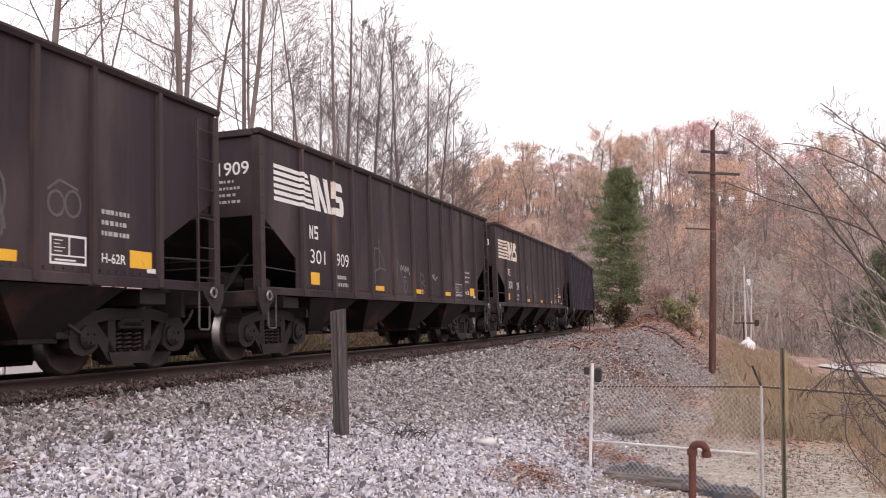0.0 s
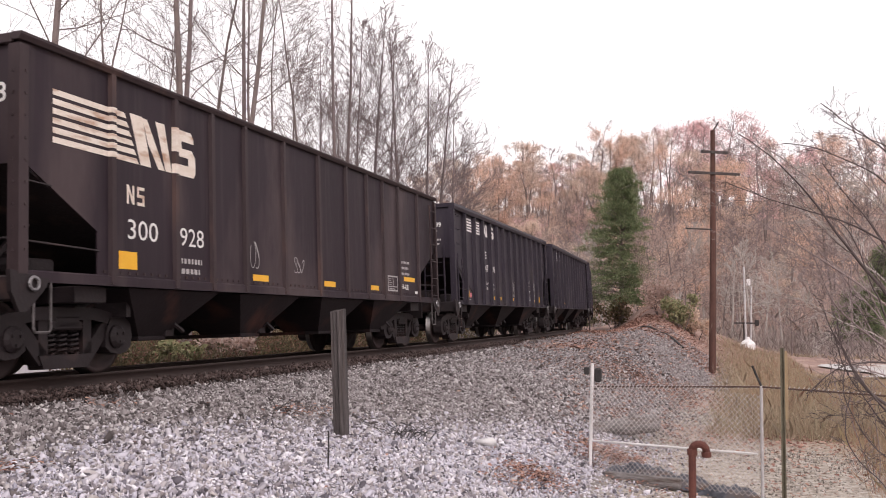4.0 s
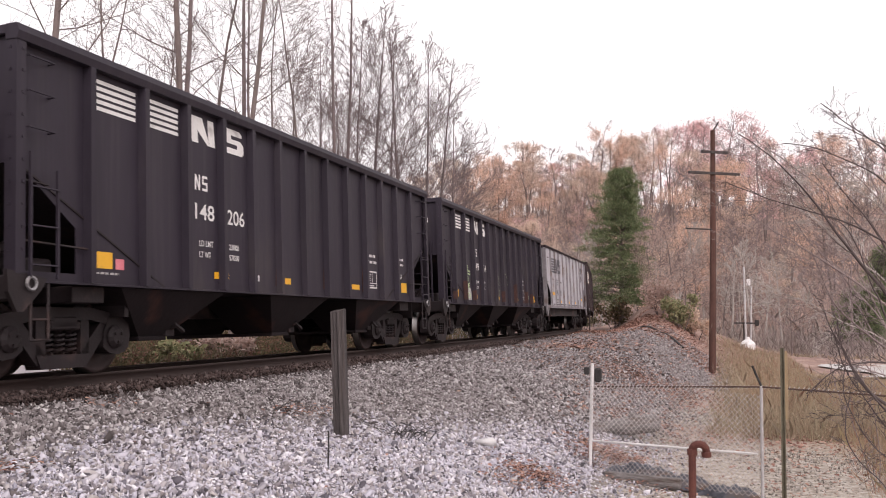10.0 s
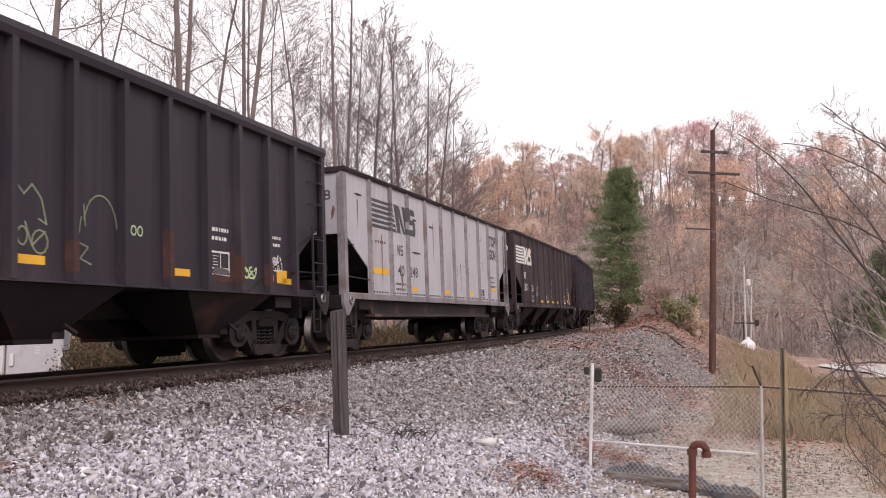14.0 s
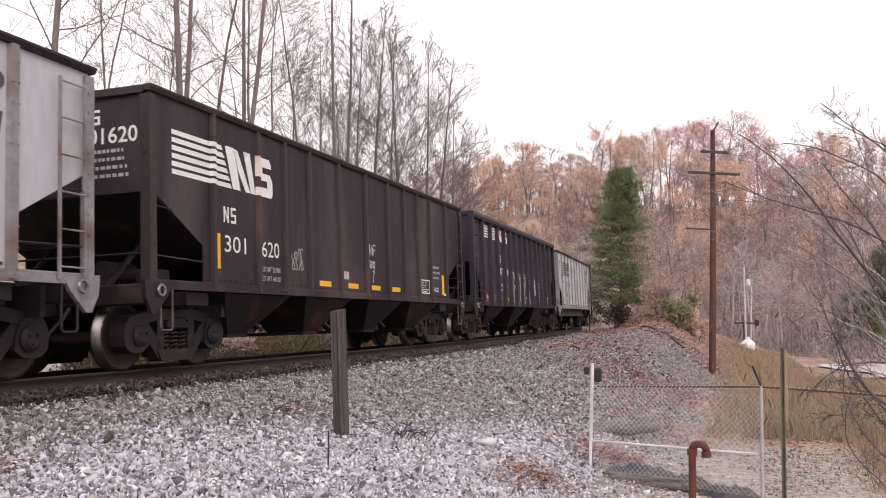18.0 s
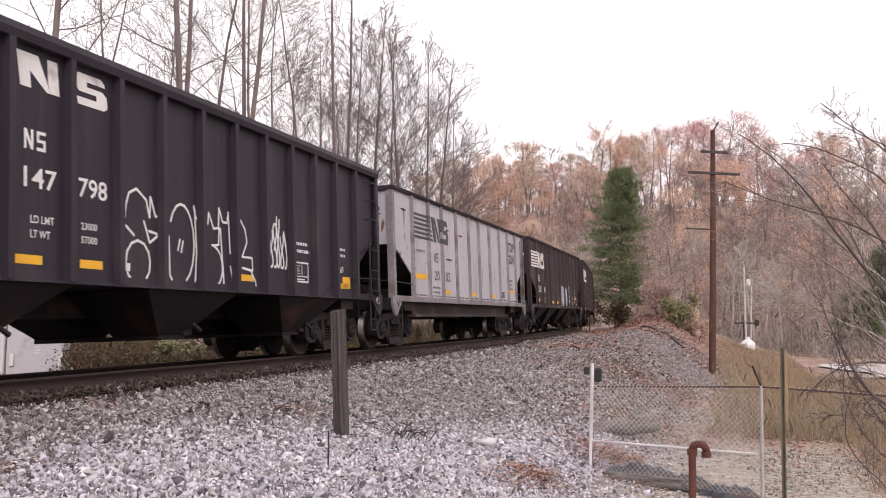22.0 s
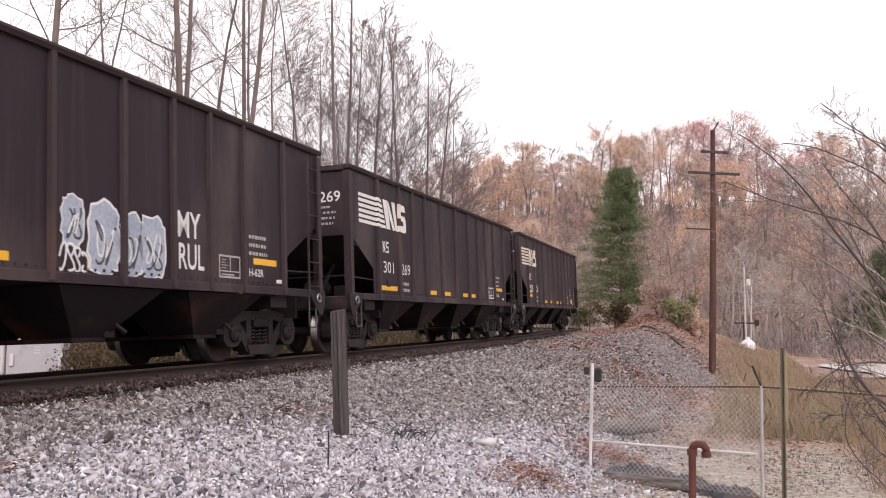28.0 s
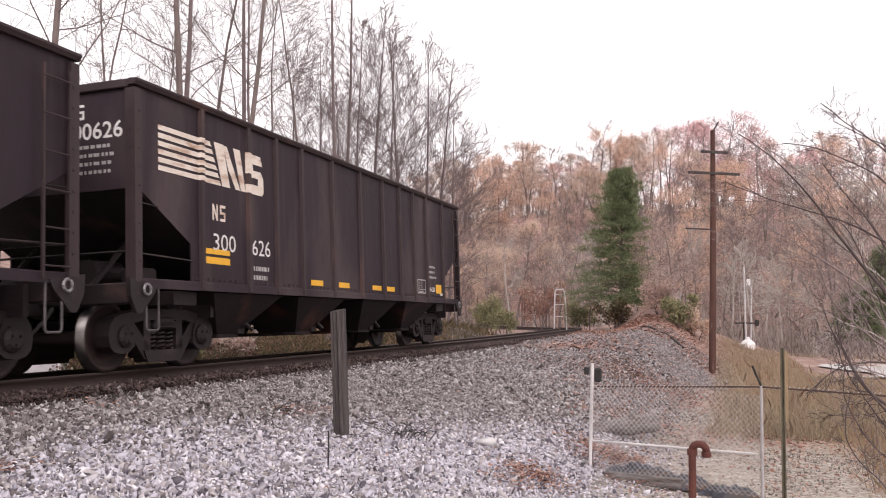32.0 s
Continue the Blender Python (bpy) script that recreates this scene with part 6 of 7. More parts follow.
AUTUMN = {"orange": [autumn_tree(200 + k, M_ORANGE, 15.5, 46) for k in range(3)], "pink": [autumn_tree(210 + k, M_PINKLEAF, 16, 30, gaps=0.75) for k in range(3)], "tan": [autumn_tree(220 + k, M_TAN, 15, 42) for k in range(2)], "brown": [autumn_tree(230 + k, M_BROWNLEAF, 13, 22, gaps=0.65) for k in range(2)], "bare": [autumn_tree(240 + k, None, 14.5, 0, M_BARKRED, counts=(18, 7, 3)) for k in range(3)], "pale": [autumn_tree(250 + k, None, 13, 0, M_PALEBARK, counts=(14, 6, 3)) for k in range(2)]}
HILL_LABEL = {"orange": "autumn oak with orange-brown leaves on the hill", "pink": "thinning autumn tree with pinkish red leaves", "tan": "autumn tree with tan brown leaves on the hill", "brown": "small tree with dull brown clinging leaves", "bare": "leafless reddish grey tree on the hillside", "pale": "leafless tree with pale bark on the hillside"}


def hill_woods():
    rng = random.Random(8)

    def one(kind, turn, far, size):
        x, y, z = spot(turn, far)
        plant("autumn_tree" if kind not in ("bare", "pale") else "bare_tree", HILL_LABEL[kind], "tree", rng.choice(AUTUMN[kind]), Matrix.Translation((x, y, z)) @ Matrix.Rotation(rng.uniform(0, 6.28), 4, "Z") @ Matrix.Scale(size, 4), "trees on the far hill")
    ridge = ["tan", "tan", "orange", "orange", "orange", "pink", "pink", "orange", "tan", "tan", "pink", "pink", "pink", "pink", "orange", "pink", "pink", "bare", "pink", "orange", "pink", "bare"]
    for k in range(58):
        turn = -1.5 + 31.5 * k / 57 + rng.uniform(-0.3, 0.3)
        kind = ridge[int((turn + 1.5) / 31.5 * (len(ridge) - 1)) % len(ridge)]
        bulge = 1.0 + 0.24 * math.exp(-((turn - 15.0) / 4.0) ** 2)
        far = rng.uniform(168, 205) if turn > 9 else rng.uniform(215, 245)
        one(kind if turn < 20 or k % 3 else "bare", turn, far, rng.uniform(0.9, 1.15) * bulge * (1.02 if turn < 9 else 1 if turn < 18 else 0.93))
    for k in range(44):
        one(rng.choice(["orange", "tan", "brown", "orange", "brown", "bare", "pink"]), rng.uniform(-1, 30), rng.uniform(128, 168), rng.uniform(0.75, 1.05))
    for k in range(34):
        one(rng.choice(["bare", "brown", "brown", "orange", "brown", "tan"]), rng.uniform(5, 30), rng.uniform(92, 130), rng.uniform(0.6, 0.95))
    for k in range(26):
        one(rng.choice(["brown", "tan", "orange"]), rng.uniform(-1, 9.5), rng.uniform(196, 216), rng.uniform(0.45, 0.65))
    for k in range(40):
        turn = rng.uniform(-1, 30)
        one(rng.choice(["brown", "tan", "brown", "pink"]), turn, rng.uniform(165, 195) if turn > 9 else rng.uniform(205, 230), rng.uniform(0.5, 0.72))
    for k in range(34):
        one(rng.choice(["bare", "tan", "orange", "brown", "orange"]), rng.uniform(-2, 10), rng.uniform(160, 222), rng.uniform(0.8, 1.1))
    for k in range(18):
        one(rng.choice(["bare", "tan", "brown", "tan"]), rng.uniform(-2, 10), rng.uniform(100, 150), rng.uniform(0.6, 0.85))
    for k in range(16):
        one(rng.choice(["pale", "bare", "brown", "bare", "brown"]), rng.uniform(8, 30), rng.uniform(80, 125), rng.uniform(0.6, 0.95))
    for turn, far, size in ((4.3, 95, 0.8), (5.8, 105, 0.85), (14.2, 80, 0.85), (13.6, 84, 0.8), (19.0, 78, 0.75), (20.5, 82, 0.7), (17.6, 86, 0.75), (8.6, 88, 0.8)):
        one("pale", turn, far, size)
    for turn, far, size in ((13.0, 62, 0.42), (14.2, 60, 0.45), (15.0, 64, 0.4), (15.6, 70, 0.45), (21, 66, 0.4), (23, 68, 0.42), (9.2, 74, 0.45), (3.4, 82, 0.4), (6.5, 86, 0.45)):
        one("brown", turn, far, size)


hill_woods()


def pine(turn, far, height, seed, wide, drift=0.0):
    """Whorls of long boughs with tufts of needles; drift stretches the boughs on one side."""
    rng = np.random.default_rng(seed)
    x, y, z = spot(turn, far)
    ob = thing("pine_tree", "dense dark green pine with drooping boughs", "tree", Matrix.Translation((x, y, z)))
    bm = bmesh.new()
    tube(bm, [(0, 0, -0.3), (0.05, 0, height * 0.5), (0, 0.05, height * 0.97)], 0.2, 8, 0.03)
    part("trunk", bm, M_BARK, ob)
    limb, tips = [], []
    for k in range(27):
        level = k / 26
        for m in range(8):
            f = min(max(level + rng.uniform(-0.02, 0.02), 0.0), 1.0)
            a = m * 0.785 + k * 1.3 + rng.uniform(-0.35, 0.35)
            reach = (2.8 * (1 - f) ** 0.6 + 0.35) * wide * rng.uniform(0.5, 1.15) * (1 - drift * math.cos(a - YAW) * (1.1 - f))
            h = height * (0.14 + 0.84 * f)
            lift = rng.uniform(0.1, 0.4) + 0.55 * f
            pts = np.array([[math.cos(a) * reach * t, math.sin(a) * reach * t, h + reach * (lift * t - 0.3 * t * t)] for t in np.linspace(0, 1, 6)])
            limb.append((pts, np.linspace(0.04, 0.01, 6), 2))
            # a flat spray of shoots along the bough, widest past its middle
            for t in np.linspace(0.3, 1.0, 9):
                q = np.array([np.interp(t, np.linspace(0, 1, 6), pts[:, j]) for j in range(3)])
                fan = rng.normal() * 0.26 * reach * (1.15 - t)
                tips.append(q + np.array([-math.sin(a) * fan, math.cos(a) * fan, rng.normal() * 0.07]))
    tagged(put("branchwork", limb_mesh("branchwork", limb, M_BARK), ob), kind="stuff")
    tips = np.array(tips)
    n, per = len(tips), 26
    c = np.repeat(tips, per, 0) + rng.normal(size=(n * per, 3)) * np.array([0.19, 0.19, 0.1])
    out = c * np.array([1, 1, 0])
    out /= np.linalg.norm(out, axis=1)[:, None] + 1e-6
    d = out * 0.6 + rng.normal(size=c.shape) * 0.5 + np.array([0, 0, 0.3])
    d /= np.linalg.norm(d, axis=1)[:, None]
    sd = np.cross(d, rng.normal(size=c.shape))
    sd /= np.linalg.norm(sd, axis=1)[:, None]
    ln = rng.uniform(0.14, 0.32, (n * per, 1))
    tri = np.stack([c - sd * 0.024, c + sd * 0.024, c + d * ln], 1)
    put("crown", mesh_from("crown", tri.reshape(-1, 3), np.arange(n * per * 3).reshape(-1, 3), M_PINE), ob)


pine(11.15, 70, 12.0, 77, 1.12, 0.3)
pine(24.6, 84, 5.5, 78, 0.95)
pine(26.0, 92, 9.0, 79, 0.95)


def tuft_field(name, label, category, places, rng, high, wide, lean, mat, bend=True):
    """Blades or twigs: thin upright triangles with a bend."""
    p = np.asarray(places, float)
    n = len(p)
    z = ground_height(p[:, 0], p[:, 1]) - 0.03
    base = np.column_stack([p, z])
    h = high * rng.lognormal(0, 0.35, (n, 1))
    a = rng.uniform(0, 6.28, n)
    sd = np.column_stack([np.cos(a), np.sin(a), np.zeros(n)]) * wide
    tip = base + np.column_stack([rng.normal(size=(n, 2)) * lean, np.ones(n)]) * h
    mid = base * 0.5 + tip * 0.5 + np.column_stack([rng.normal(size=(n, 2)) * lean * 0.2, np.zeros(n)]) * h
    v = np.stack([base - sd, base + sd, mid + sd * 0.7, tip, mid - sd * 0.7], 1).reshape(-1, 3)
    return tagged(put(name, mesh_from(name, v, np.arange(n * 5).reshape(-1, 5), mat)), label, category, kind="stuff")


def scatter(rng, n, turn, far, gate=None):
    """Places within a fan seen from the camera."""
    t, f = rng.uniform(*turn, n), rng.uniform(far[0] ** 0.5, far[1] ** 0.5, n) ** 2
    side = np.tan(np.radians(t)) * f
    x = side * math.cos(YAW) - f * math.sin(YAW)
    y = f * math.cos(YAW) + side * math.sin(YAW)
    s, w, _ = near_line(x, y)
    k = gate(s, w, x, y) if gate else np.ones(n, bool)
    return np.column_stack([x, y])[k]


def undergrowth():
    rng = np.random.default_rng(31)
    tuft_field("brush", "bare brown twiggy brush under the trees", "brush", scatter(rng, 42000, (-3, 32), (78, 190), lambda s, w, x, y: np.abs(w) > 7), rng, 1.15, 0.03, 0.45, M_BRUSH)
    tuft_field("brush", "thick saplings and brush along the brow of the hill", "brush", scatter(rng, 8000, (-3, 32), (160, 240), lambda s, w, x, y: np.abs(w) > 9), rng, 3.6, 0.05, 0.25, M_BRUSH)
    tuft_field("brush", "bare brown brush and saplings along the wood's edge", "brush", scatter(rng, 7000, (8, 30), (66, 92), lambda s, w, x, y: w > 9), rng, 1.3, 0.02, 0.5, M_BRUSH)
    tuft_field("dry_grass", "dry tan and olive grass on the flat", "grass", scatter(rng, 64000, (15.5, 30), (17, 70), lambda s, w, x, y: (w > 8.1 + 2.2 * np.random.default_rng(2).random(len(w)) ** 2) & ~((x > 3.8) & (y > 45) & (y < 70))), rng, 0.27, 0.009, 0.5, M_DRYGRASS)
    tuft_field("dry_grass", "thin dry weeds at the edge of the gravel", "grass", scatter(rng, 3500, (20, 30), (7.5, 19), lambda s, w, x, y: w > 10.6), rng, 0.42, 0.005, 0.4, M_DRYGRASS)
    tuft_field("brush", "reddish brown dry weeds at the foot of the thicket", "brush", scatter(rng, 5200, (20.5, 28), (8.5, 18), lambda s, w, x, y: w > 10.2 + 0.9 * np.random.default_rng(6).random(len(w))), rng, 0.36, 0.004, 0.55, M_REDWEED)
    tuft_field("brush", "olive and orange weeds among the grass", "brush", scatter(rng, 14000, (16, 28), (23, 60), lambda s, w, x, y: (w > 9.2) & ~((x > 3.8) & (y > 45))), rng, 0.3, 0.007, 0.6, M_REDWEED)
    tuft_field("brush", "leafy green and brown brush behind the track", "brush", scatter(rng, 22000, (-21.5, 4), (16, 60), lambda s, w, x, y: (w < -4.5) & (w > -14)), rng, 0.4, 0.03, 0.6, M_WEED)
    tuft_field("brush", "tangled bare stems behind the track", "brush", scatter(rng, 9000, (-21.5, 6), (18, 75), lambda s, w, x, y: (w < -7) & (w > -22)), rng, 0.7, 0.012, 0.5, M_WEED)
    p = scatter(rng, 5200, (-23, 3), (13, 48), lambda s, w, x, y: (w < -4.2) & (w > -13))
    c = np.column_stack([p, ground_height(p[:, 0], p[:, 1]) + 0.12 + 0.6 * rng.random(len(p)) ** 2])
    tagged(put("brush", leaf_mesh("brush", c, rng, 16, 0.14, 0.045, M_WEEDLEAF)), "low olive and russet leaves on brush behind the track", "brush", kind="stuff")
    tuft_field("brush", "mixed brush at the bend of the line", "brush", scatter(rng, 9000, (0, 10.5), (60, 110), lambda s, w, x, y: (w < -9) & (w > -20)), rng, 0.9, 0.03, 0.5, M_WEED)


undergrowth()


def leafy_shrub(turn, far, size, mat, label, seed, high=1.0):
    rng = np.random.default_rng(seed)
    x, y, z = spot(turn, far)
    ob = thing("shrub", label, "shrub", Matrix.Translation((x, y, z)))
    out = limbs(rng, size * 1.2 * high, 0.03, [(7, 0.5, 40, 0.2), (4, 0.5, 45, 0.2)], stems=6, spread_at=0.4)
    tagged(put("branchwork", limb_mesh("branchwork", out, M_TWIG, 1.0, 0.008), ob), kind="stuff")
    tips = np.array([o[0][-1] for o in out if o[2] == 2])
    put("foliage", leaf_mesh("foliage", tips, rng, 14, size * 0.11, 0.09, mat), ob)


leafy_shrub(14.75, 55, 1.5, M_GREENLEAF, "yellow-green leafy shrub beside the berm", 61, 1.2)
leafy_shrub(15.6, 56, 1.4, M_TAN, "pale tan shrub beside the utility pole", 62, 1.1)
leafy_shrub(13.5, 58, 2.3, M_BROWNLEAF, "brown-leaved shrub at the end of the berm", 63)
leafy_shrub(10.7, 67.5, 2.0, M_WEED, "dark bushy shrub under the pine", 64)
leafy_shrub(6.1, 84, 3.2, M_RUSSET, "reddish shrub at the bend of the line", 65, 1.1)
leafy_shrub(2.6, 74, 2.6, M_GREENLEAF, "olive green shrub behind the track", 66)
leafy_shrub(8.8, 76, 2.2, M_GREENLEAF, "green shrub at the bend of the line", 67)
leafy_shrub(3.9, 80, 2.4, M_GREENLEAF, "olive green shrub behind the track", 68)
leafy_shrub(-13.2, 27, 0.9, M_BROWNLEAF, "low reddish shrub behind the track", 69)
leafy_shrub(-16.2, 25, 0.9, M_GREENLEAF, "low green shrub behind the track", 70)


def arching_shrub(turn, far, mat, label, stems, seed, least=0.0022):
    """A bare shrub rooted at one place; each stem climbs to a point beside it, bends over and reaches out.
    stems: bearing and height where it bends, heading above the level towards the left, length beyond, curl, and girth."""
    rng = np.random.default_rng(seed)
    bx, by, bz = spot(turn, far)
    ob = thing("bare_shrub", label, "shrub", Matrix.Translation((bx, by, bz)), "leafless shrubs at the edge of the flat")
    across = np.array([-math.cos(YAW), -math.sin(YAW), 0.0])
    twigs = []

    def twig(p, d, length, r, level):
        n = 5 if level == 1 else 3
        pts, rad = [p], [r]
        bow = rng.normal(size=3) * 0.06 + np.array([0, 0, 0.04])
        for k in range(n):
            d = d + bow + rng.normal(size=3) * 0.1
            d = d / math.sqrt(d @ d)
            p = p + d * length / n
            pts.append(p)
            rad.append(r * (1 - 0.75 * (k + 1) / n))
        twigs.append((np.array(pts), np.array(rad), level + 1))
        if level < 3:
            for j in range((4 if level == 1 else 2) if least < 0.003 else (6 if level == 1 else 3)):
                k = rng.integers(1, n + 1)
                side = rng.normal(size=3)
                nd = (pts[k] - pts[k - 1]) / (length / n) + side / math.sqrt(side @ side) * 0.8
                twig(pts[k], nd / math.sqrt(nd @ nd), length * rng.uniform(0.25, 0.55), rad[k] * 0.65, level + 1)

    for bend_turn, high, heading, length, curl, girth in stems:
        sx, sy, _ = spot(bend_turn, far + rng.uniform(-0.8, 0.8))
        a = radians(heading)
        p = np.array([sx - bx, sy - by, high - bz])
        start = np.array([rng.uniform(-0.1, 0.1), rng.uniform(-0.1, 0.1), -0.15])
        d = across * math.cos(a) + np.array([0, 0, math.sin(a)])
        pull = 0.5 * math.sqrt((p - start) @ (p - start))
        mid = p - d * pull
        pts = [start * (1 - t) ** 2 + mid * 2 * t * (1 - t) + p * t * t for t in np.linspace(0, 1, 9)]
        n = 16
        drift = rng.normal() * 0.02
        for k in range(n):
            a += radians(curl) / n + rng.normal() * 0.07
            d = across * math.cos(a) + np.array([0, 0, math.sin(a)]) + np.array([-math.sin(YAW), math.cos(YAW), 0]) * (drift * k)
            p = p + d * length / n
            pts.append(p)
        rad = np.concatenate([np.linspace(girth * 1.25, girth, 9), np.linspace(girth, girth * 0.16, n)])
        put("stem", limb_mesh("stem", [(np.array(pts), rad, 1)], mat), ob)
        for k in range(6, 9 + n):
            if rng.random() < (0.75 if least < 0.003 else 0.95):
                side = rng.normal(size=3) * np.array([0.7, 0.7, 1.0])
                nd = (pts[k] - pts[k - 1]) / (np.linalg.norm(pts[k] - pts[k - 1]) + 1e-6) + side / math.sqrt(side @ side) * 0.9
                twig(pts[k], nd / math.sqrt(nd @ nd), length * rng.uniform(0.14, 0.42) * (1.1 - 0.6 * (k - 6) / (n + 3)), max(rad[k] * 0.38, least * 1.3), 1)
    tagged(put("branchwork", limb_mesh("branchwork", twigs, mat, 1.0, least), ob), kind="stuff")


def near_thicket():
    """Bare arching shrubs that lean into view at the edge of the flat."""
    dark, pale = "leafless shrub with dark arching branches", "leafless shrub with pale tangled branches"
    arching_shrub(29.5, 10.0, M_TWIG, dark, [(26.2, 1.05, 60, 2.6, -34, 0.021), (26.6, 2.2, 48, 1.3, -22, 0.011), (27.0, 2.4, 50, 1.1, -14, 0.01)], 401)
    arching_shrub(30.5, 11.0, M_TWIG, dark, [(27.0, 1.6, 38, 2.2, -12, 0.014), (26.0, 1.7, 62, 1.3, -25, 0.012), (27.6, 2.7, 42, 1.1, 10, 0.012)], 402)
    arching_shrub(29.0, 12.0, M_BARKRED, pale, [(26.0, 1.0, 34, 3.3, -14, 0.014), (26.6, 1.6, 42, 2.4, -8, 0.011), (25.8, 0.1, 20, 2.0, 30, 0.01), (26.2, 0.4, 27, 1.9, 22, 0.016), (25.5, 0.9, 55, 1.8, -20, 0.011)], 403)
    arching_shrub(27.5, 9.5, M_TWIG, dark, [(25.6, 0.0, 30, 0.9, 60, 0.017), (26.0, 0.35, 10, 0.9, -50, 0.01)], 404)
    arching_shrub(26.6, 8.2, M_TWIG, dark, [(25.6, -0.75, 50, 0.9, 30, 0.006)], 405, 0.0016)
    arching_shrub(27.0, 9.2, M_TWIG, dark, [(25.9, -0.1, 45, 1.2, 30, 0.011), (26.2, -0.4, 60, 1.2, 20, 0.008), (25.7, -0.5, 35, 1.0, 45, 0.007), (26.3, 0.7, 65, 1.2, -20, 0.01)], 410)
    arching_shrub(28.5, 16.0, M_PALEBARK, pale, [(25.6, 1.6, 38, 2.6, -10, 0.015), (25.2, 0.6, 25, 2.2, 15, 0.013), (26.4, 2.6, 45, 2.0, -15, 0.014)], 406, 0.004)
    arching_shrub(29.0, 21.0, M_BARKRED, pale, [(25.6, 1.8, 52, 2.6, -20, 0.018), (26.4, 3.4, 55, 2.3, -10, 0.018), (25.0, 0.8, 66, 2.6, -25, 0.015)], 407, 0.005)
    arching_shrub(27.5, 26.0, M_BARKRED, pale, [(24.6, 2.2, 60, 3.0, -15, 0.02), (25.9, 4.2, 64, 2.8, -20, 0.02), (23.6, 0.9, 70, 2.6, -20, 0.017)], 408, 0.006)
    arching_shrub(25.4, 12.5, M_BARKRED, "small leafless shrub with reddish grey twigs", [(24.6, -0.9, 70, 1.2, 25, 0.006), (25.4, -0.7, 80, 1.3, -10, 0.006)], 409, 0.002)


near_thicket()

# ---- fallen leaves ----


def fallen_leaves():
    rng = np.random.default_rng(91)
    spots = [(5.81, 10.75, 0.22, 420), (4.42, 10.15, 0.18, 120), (13.83, 24.6, 0.8, 700), (11.48, 25.45, 0.7, 420), (10.8, 27.3, 0.9, 480), (10.45, 13.6, 0.28, 420), (18.07, 23.15, 0.9, 700), (16.13, 21.7, 0.9, 500), (12.81, 11.85, 0.3, 160), (15.48, 25.75, 1.0, 420), (-8.06, 11.55, 0.22, 110), (-24.91, 7.0, 0.12, 40), (-20.28, 10.3, 0.2, 40), (21.47, 16.55, 0.8, 320), (16.15, 38.8, 1.4, 700), (7.7, 24.35, 0.9, 260), (9.77, 21.1, 0.6, 160), (9.6, 13.0, 0.25, 220), (11.8, 18.0, 0.6, 320), (14.0, 17.0, 1.2, 260), (18.0, 17.0, 1.2, 260), (9.8, 32, 1.4, 450), (8.2, 31, 1.2, 500), (8.5, 37, 2.2, 500), (12.0, 54, 3.0, 4600), (10.8, 59, 3.2, 5200), (11.6, 63, 3.0, 3600), (14.0, 47, 2.0, 1400), (15.5, 44, 1.4, 700), (12.5, 43, 2.0, 900), (20, 13, 1.2, 160), (23, 12.5, 1.0, 220)]
    pts = []
    for turn, far, rad, n in spots:
        x, y, _ = spot(turn, far)
        pts.append(np.column_stack([rng.normal(x, rad, n), rng.normal(y, rad * 1.3, n)]))
    pts.append(scatter(rng, 110, (-26, 14), (8, 22), lambda s, w, x, y: (w > 1.8)))
    p = np.concatenate(pts)
    n = len(p)
    c = np.column_stack([p, ground_height(p[:, 0], p[:, 1]) + 0.045 + rng.uniform(0, 0.02, n)])
    a = rng.uniform(0, 6.28, n)
    far = np.hypot(p[:, 0], p[:, 1])
    s = (np.where(far > 30, 0.065, np.where(far > 13.5, 0.042, 0.026)) * rng.uniform(0.6, 1.4, n))[:, None]
    u = np.column_stack([np.cos(a), np.sin(a), rng.uniform(-0.4, 0.4, n)])
    v = np.column_stack([-np.sin(a), np.cos(a), rng.uniform(-0.4, 0.4, n)])
    quad = np.stack([c - u * s, c + v * s * 0.6 + [0, 0, 0.008], c + u * s, c - v * s * 0.6 + [0, 0, 0.008]], 1)
    tagged(put("fallen_leaves", mesh_from("fallen_leaves", quad.reshape(-1, 3), np.arange(n * 4).reshape(-1, 4), M_LEAFLITTER)), "scattered reddish brown fallen leaves on the stones", "fallen leaves", kind="stuff")


fallen_leaves()

# ---- posts, fence, pipes and poles ----


def wooden_post():
    x, y, z = spot(-6.15, 10.5)
    ob = thing("wooden_post", "grey weathered square wooden post with a split top", "post", Matrix.Translation((x, y, z)) @ Matrix.Rotation(radians(12), 4, "Z") @ Matrix.Rotation(radians(-2.9), 4, "Y"))
    bm = bmesh.new()
    # the sides are checked by long drying cracks
    slab(bm, [(-0.075, -0.07), (-0.048, -0.074), (-0.042, -0.064), (-0.037, -0.075), (-0.012, -0.077), (-0.004, -0.06), (0.004, -0.075), (0.046, -0.073), (0.05, -0.066), (0.054, -0.073), (0.075, -0.07), (0.078, 0.07), (0.01, 0.076), (0.004, 0.06), (-0.004, 0.075), (-0.072, 0.075), (-0.076, 0.01), (-0.065, 0.004), (-0.076, -0.004)], -0.3, 1.42, "z")
    for v in bm.verts:
        if v.co.z > 1:
            v.co.z += random.uniform(-0.02, 0.02) + v.co.x * 0.1
    part("shaft", bm, M_POST, ob)
    x2, y2, z2 = spot(-6.95, 8.9)
    part("stake", tube(bmesh.new(), [(0, 0, -0.1), (0.005, 0, 0.2), (-0.005, 0.01, 0.36)], 0.008, 5), M_DARKPIPE, thing("thin_stake", "thin dark iron stake in the ballast", "stake", Matrix.Translation((x2, y2, z2))))


wooden_post()


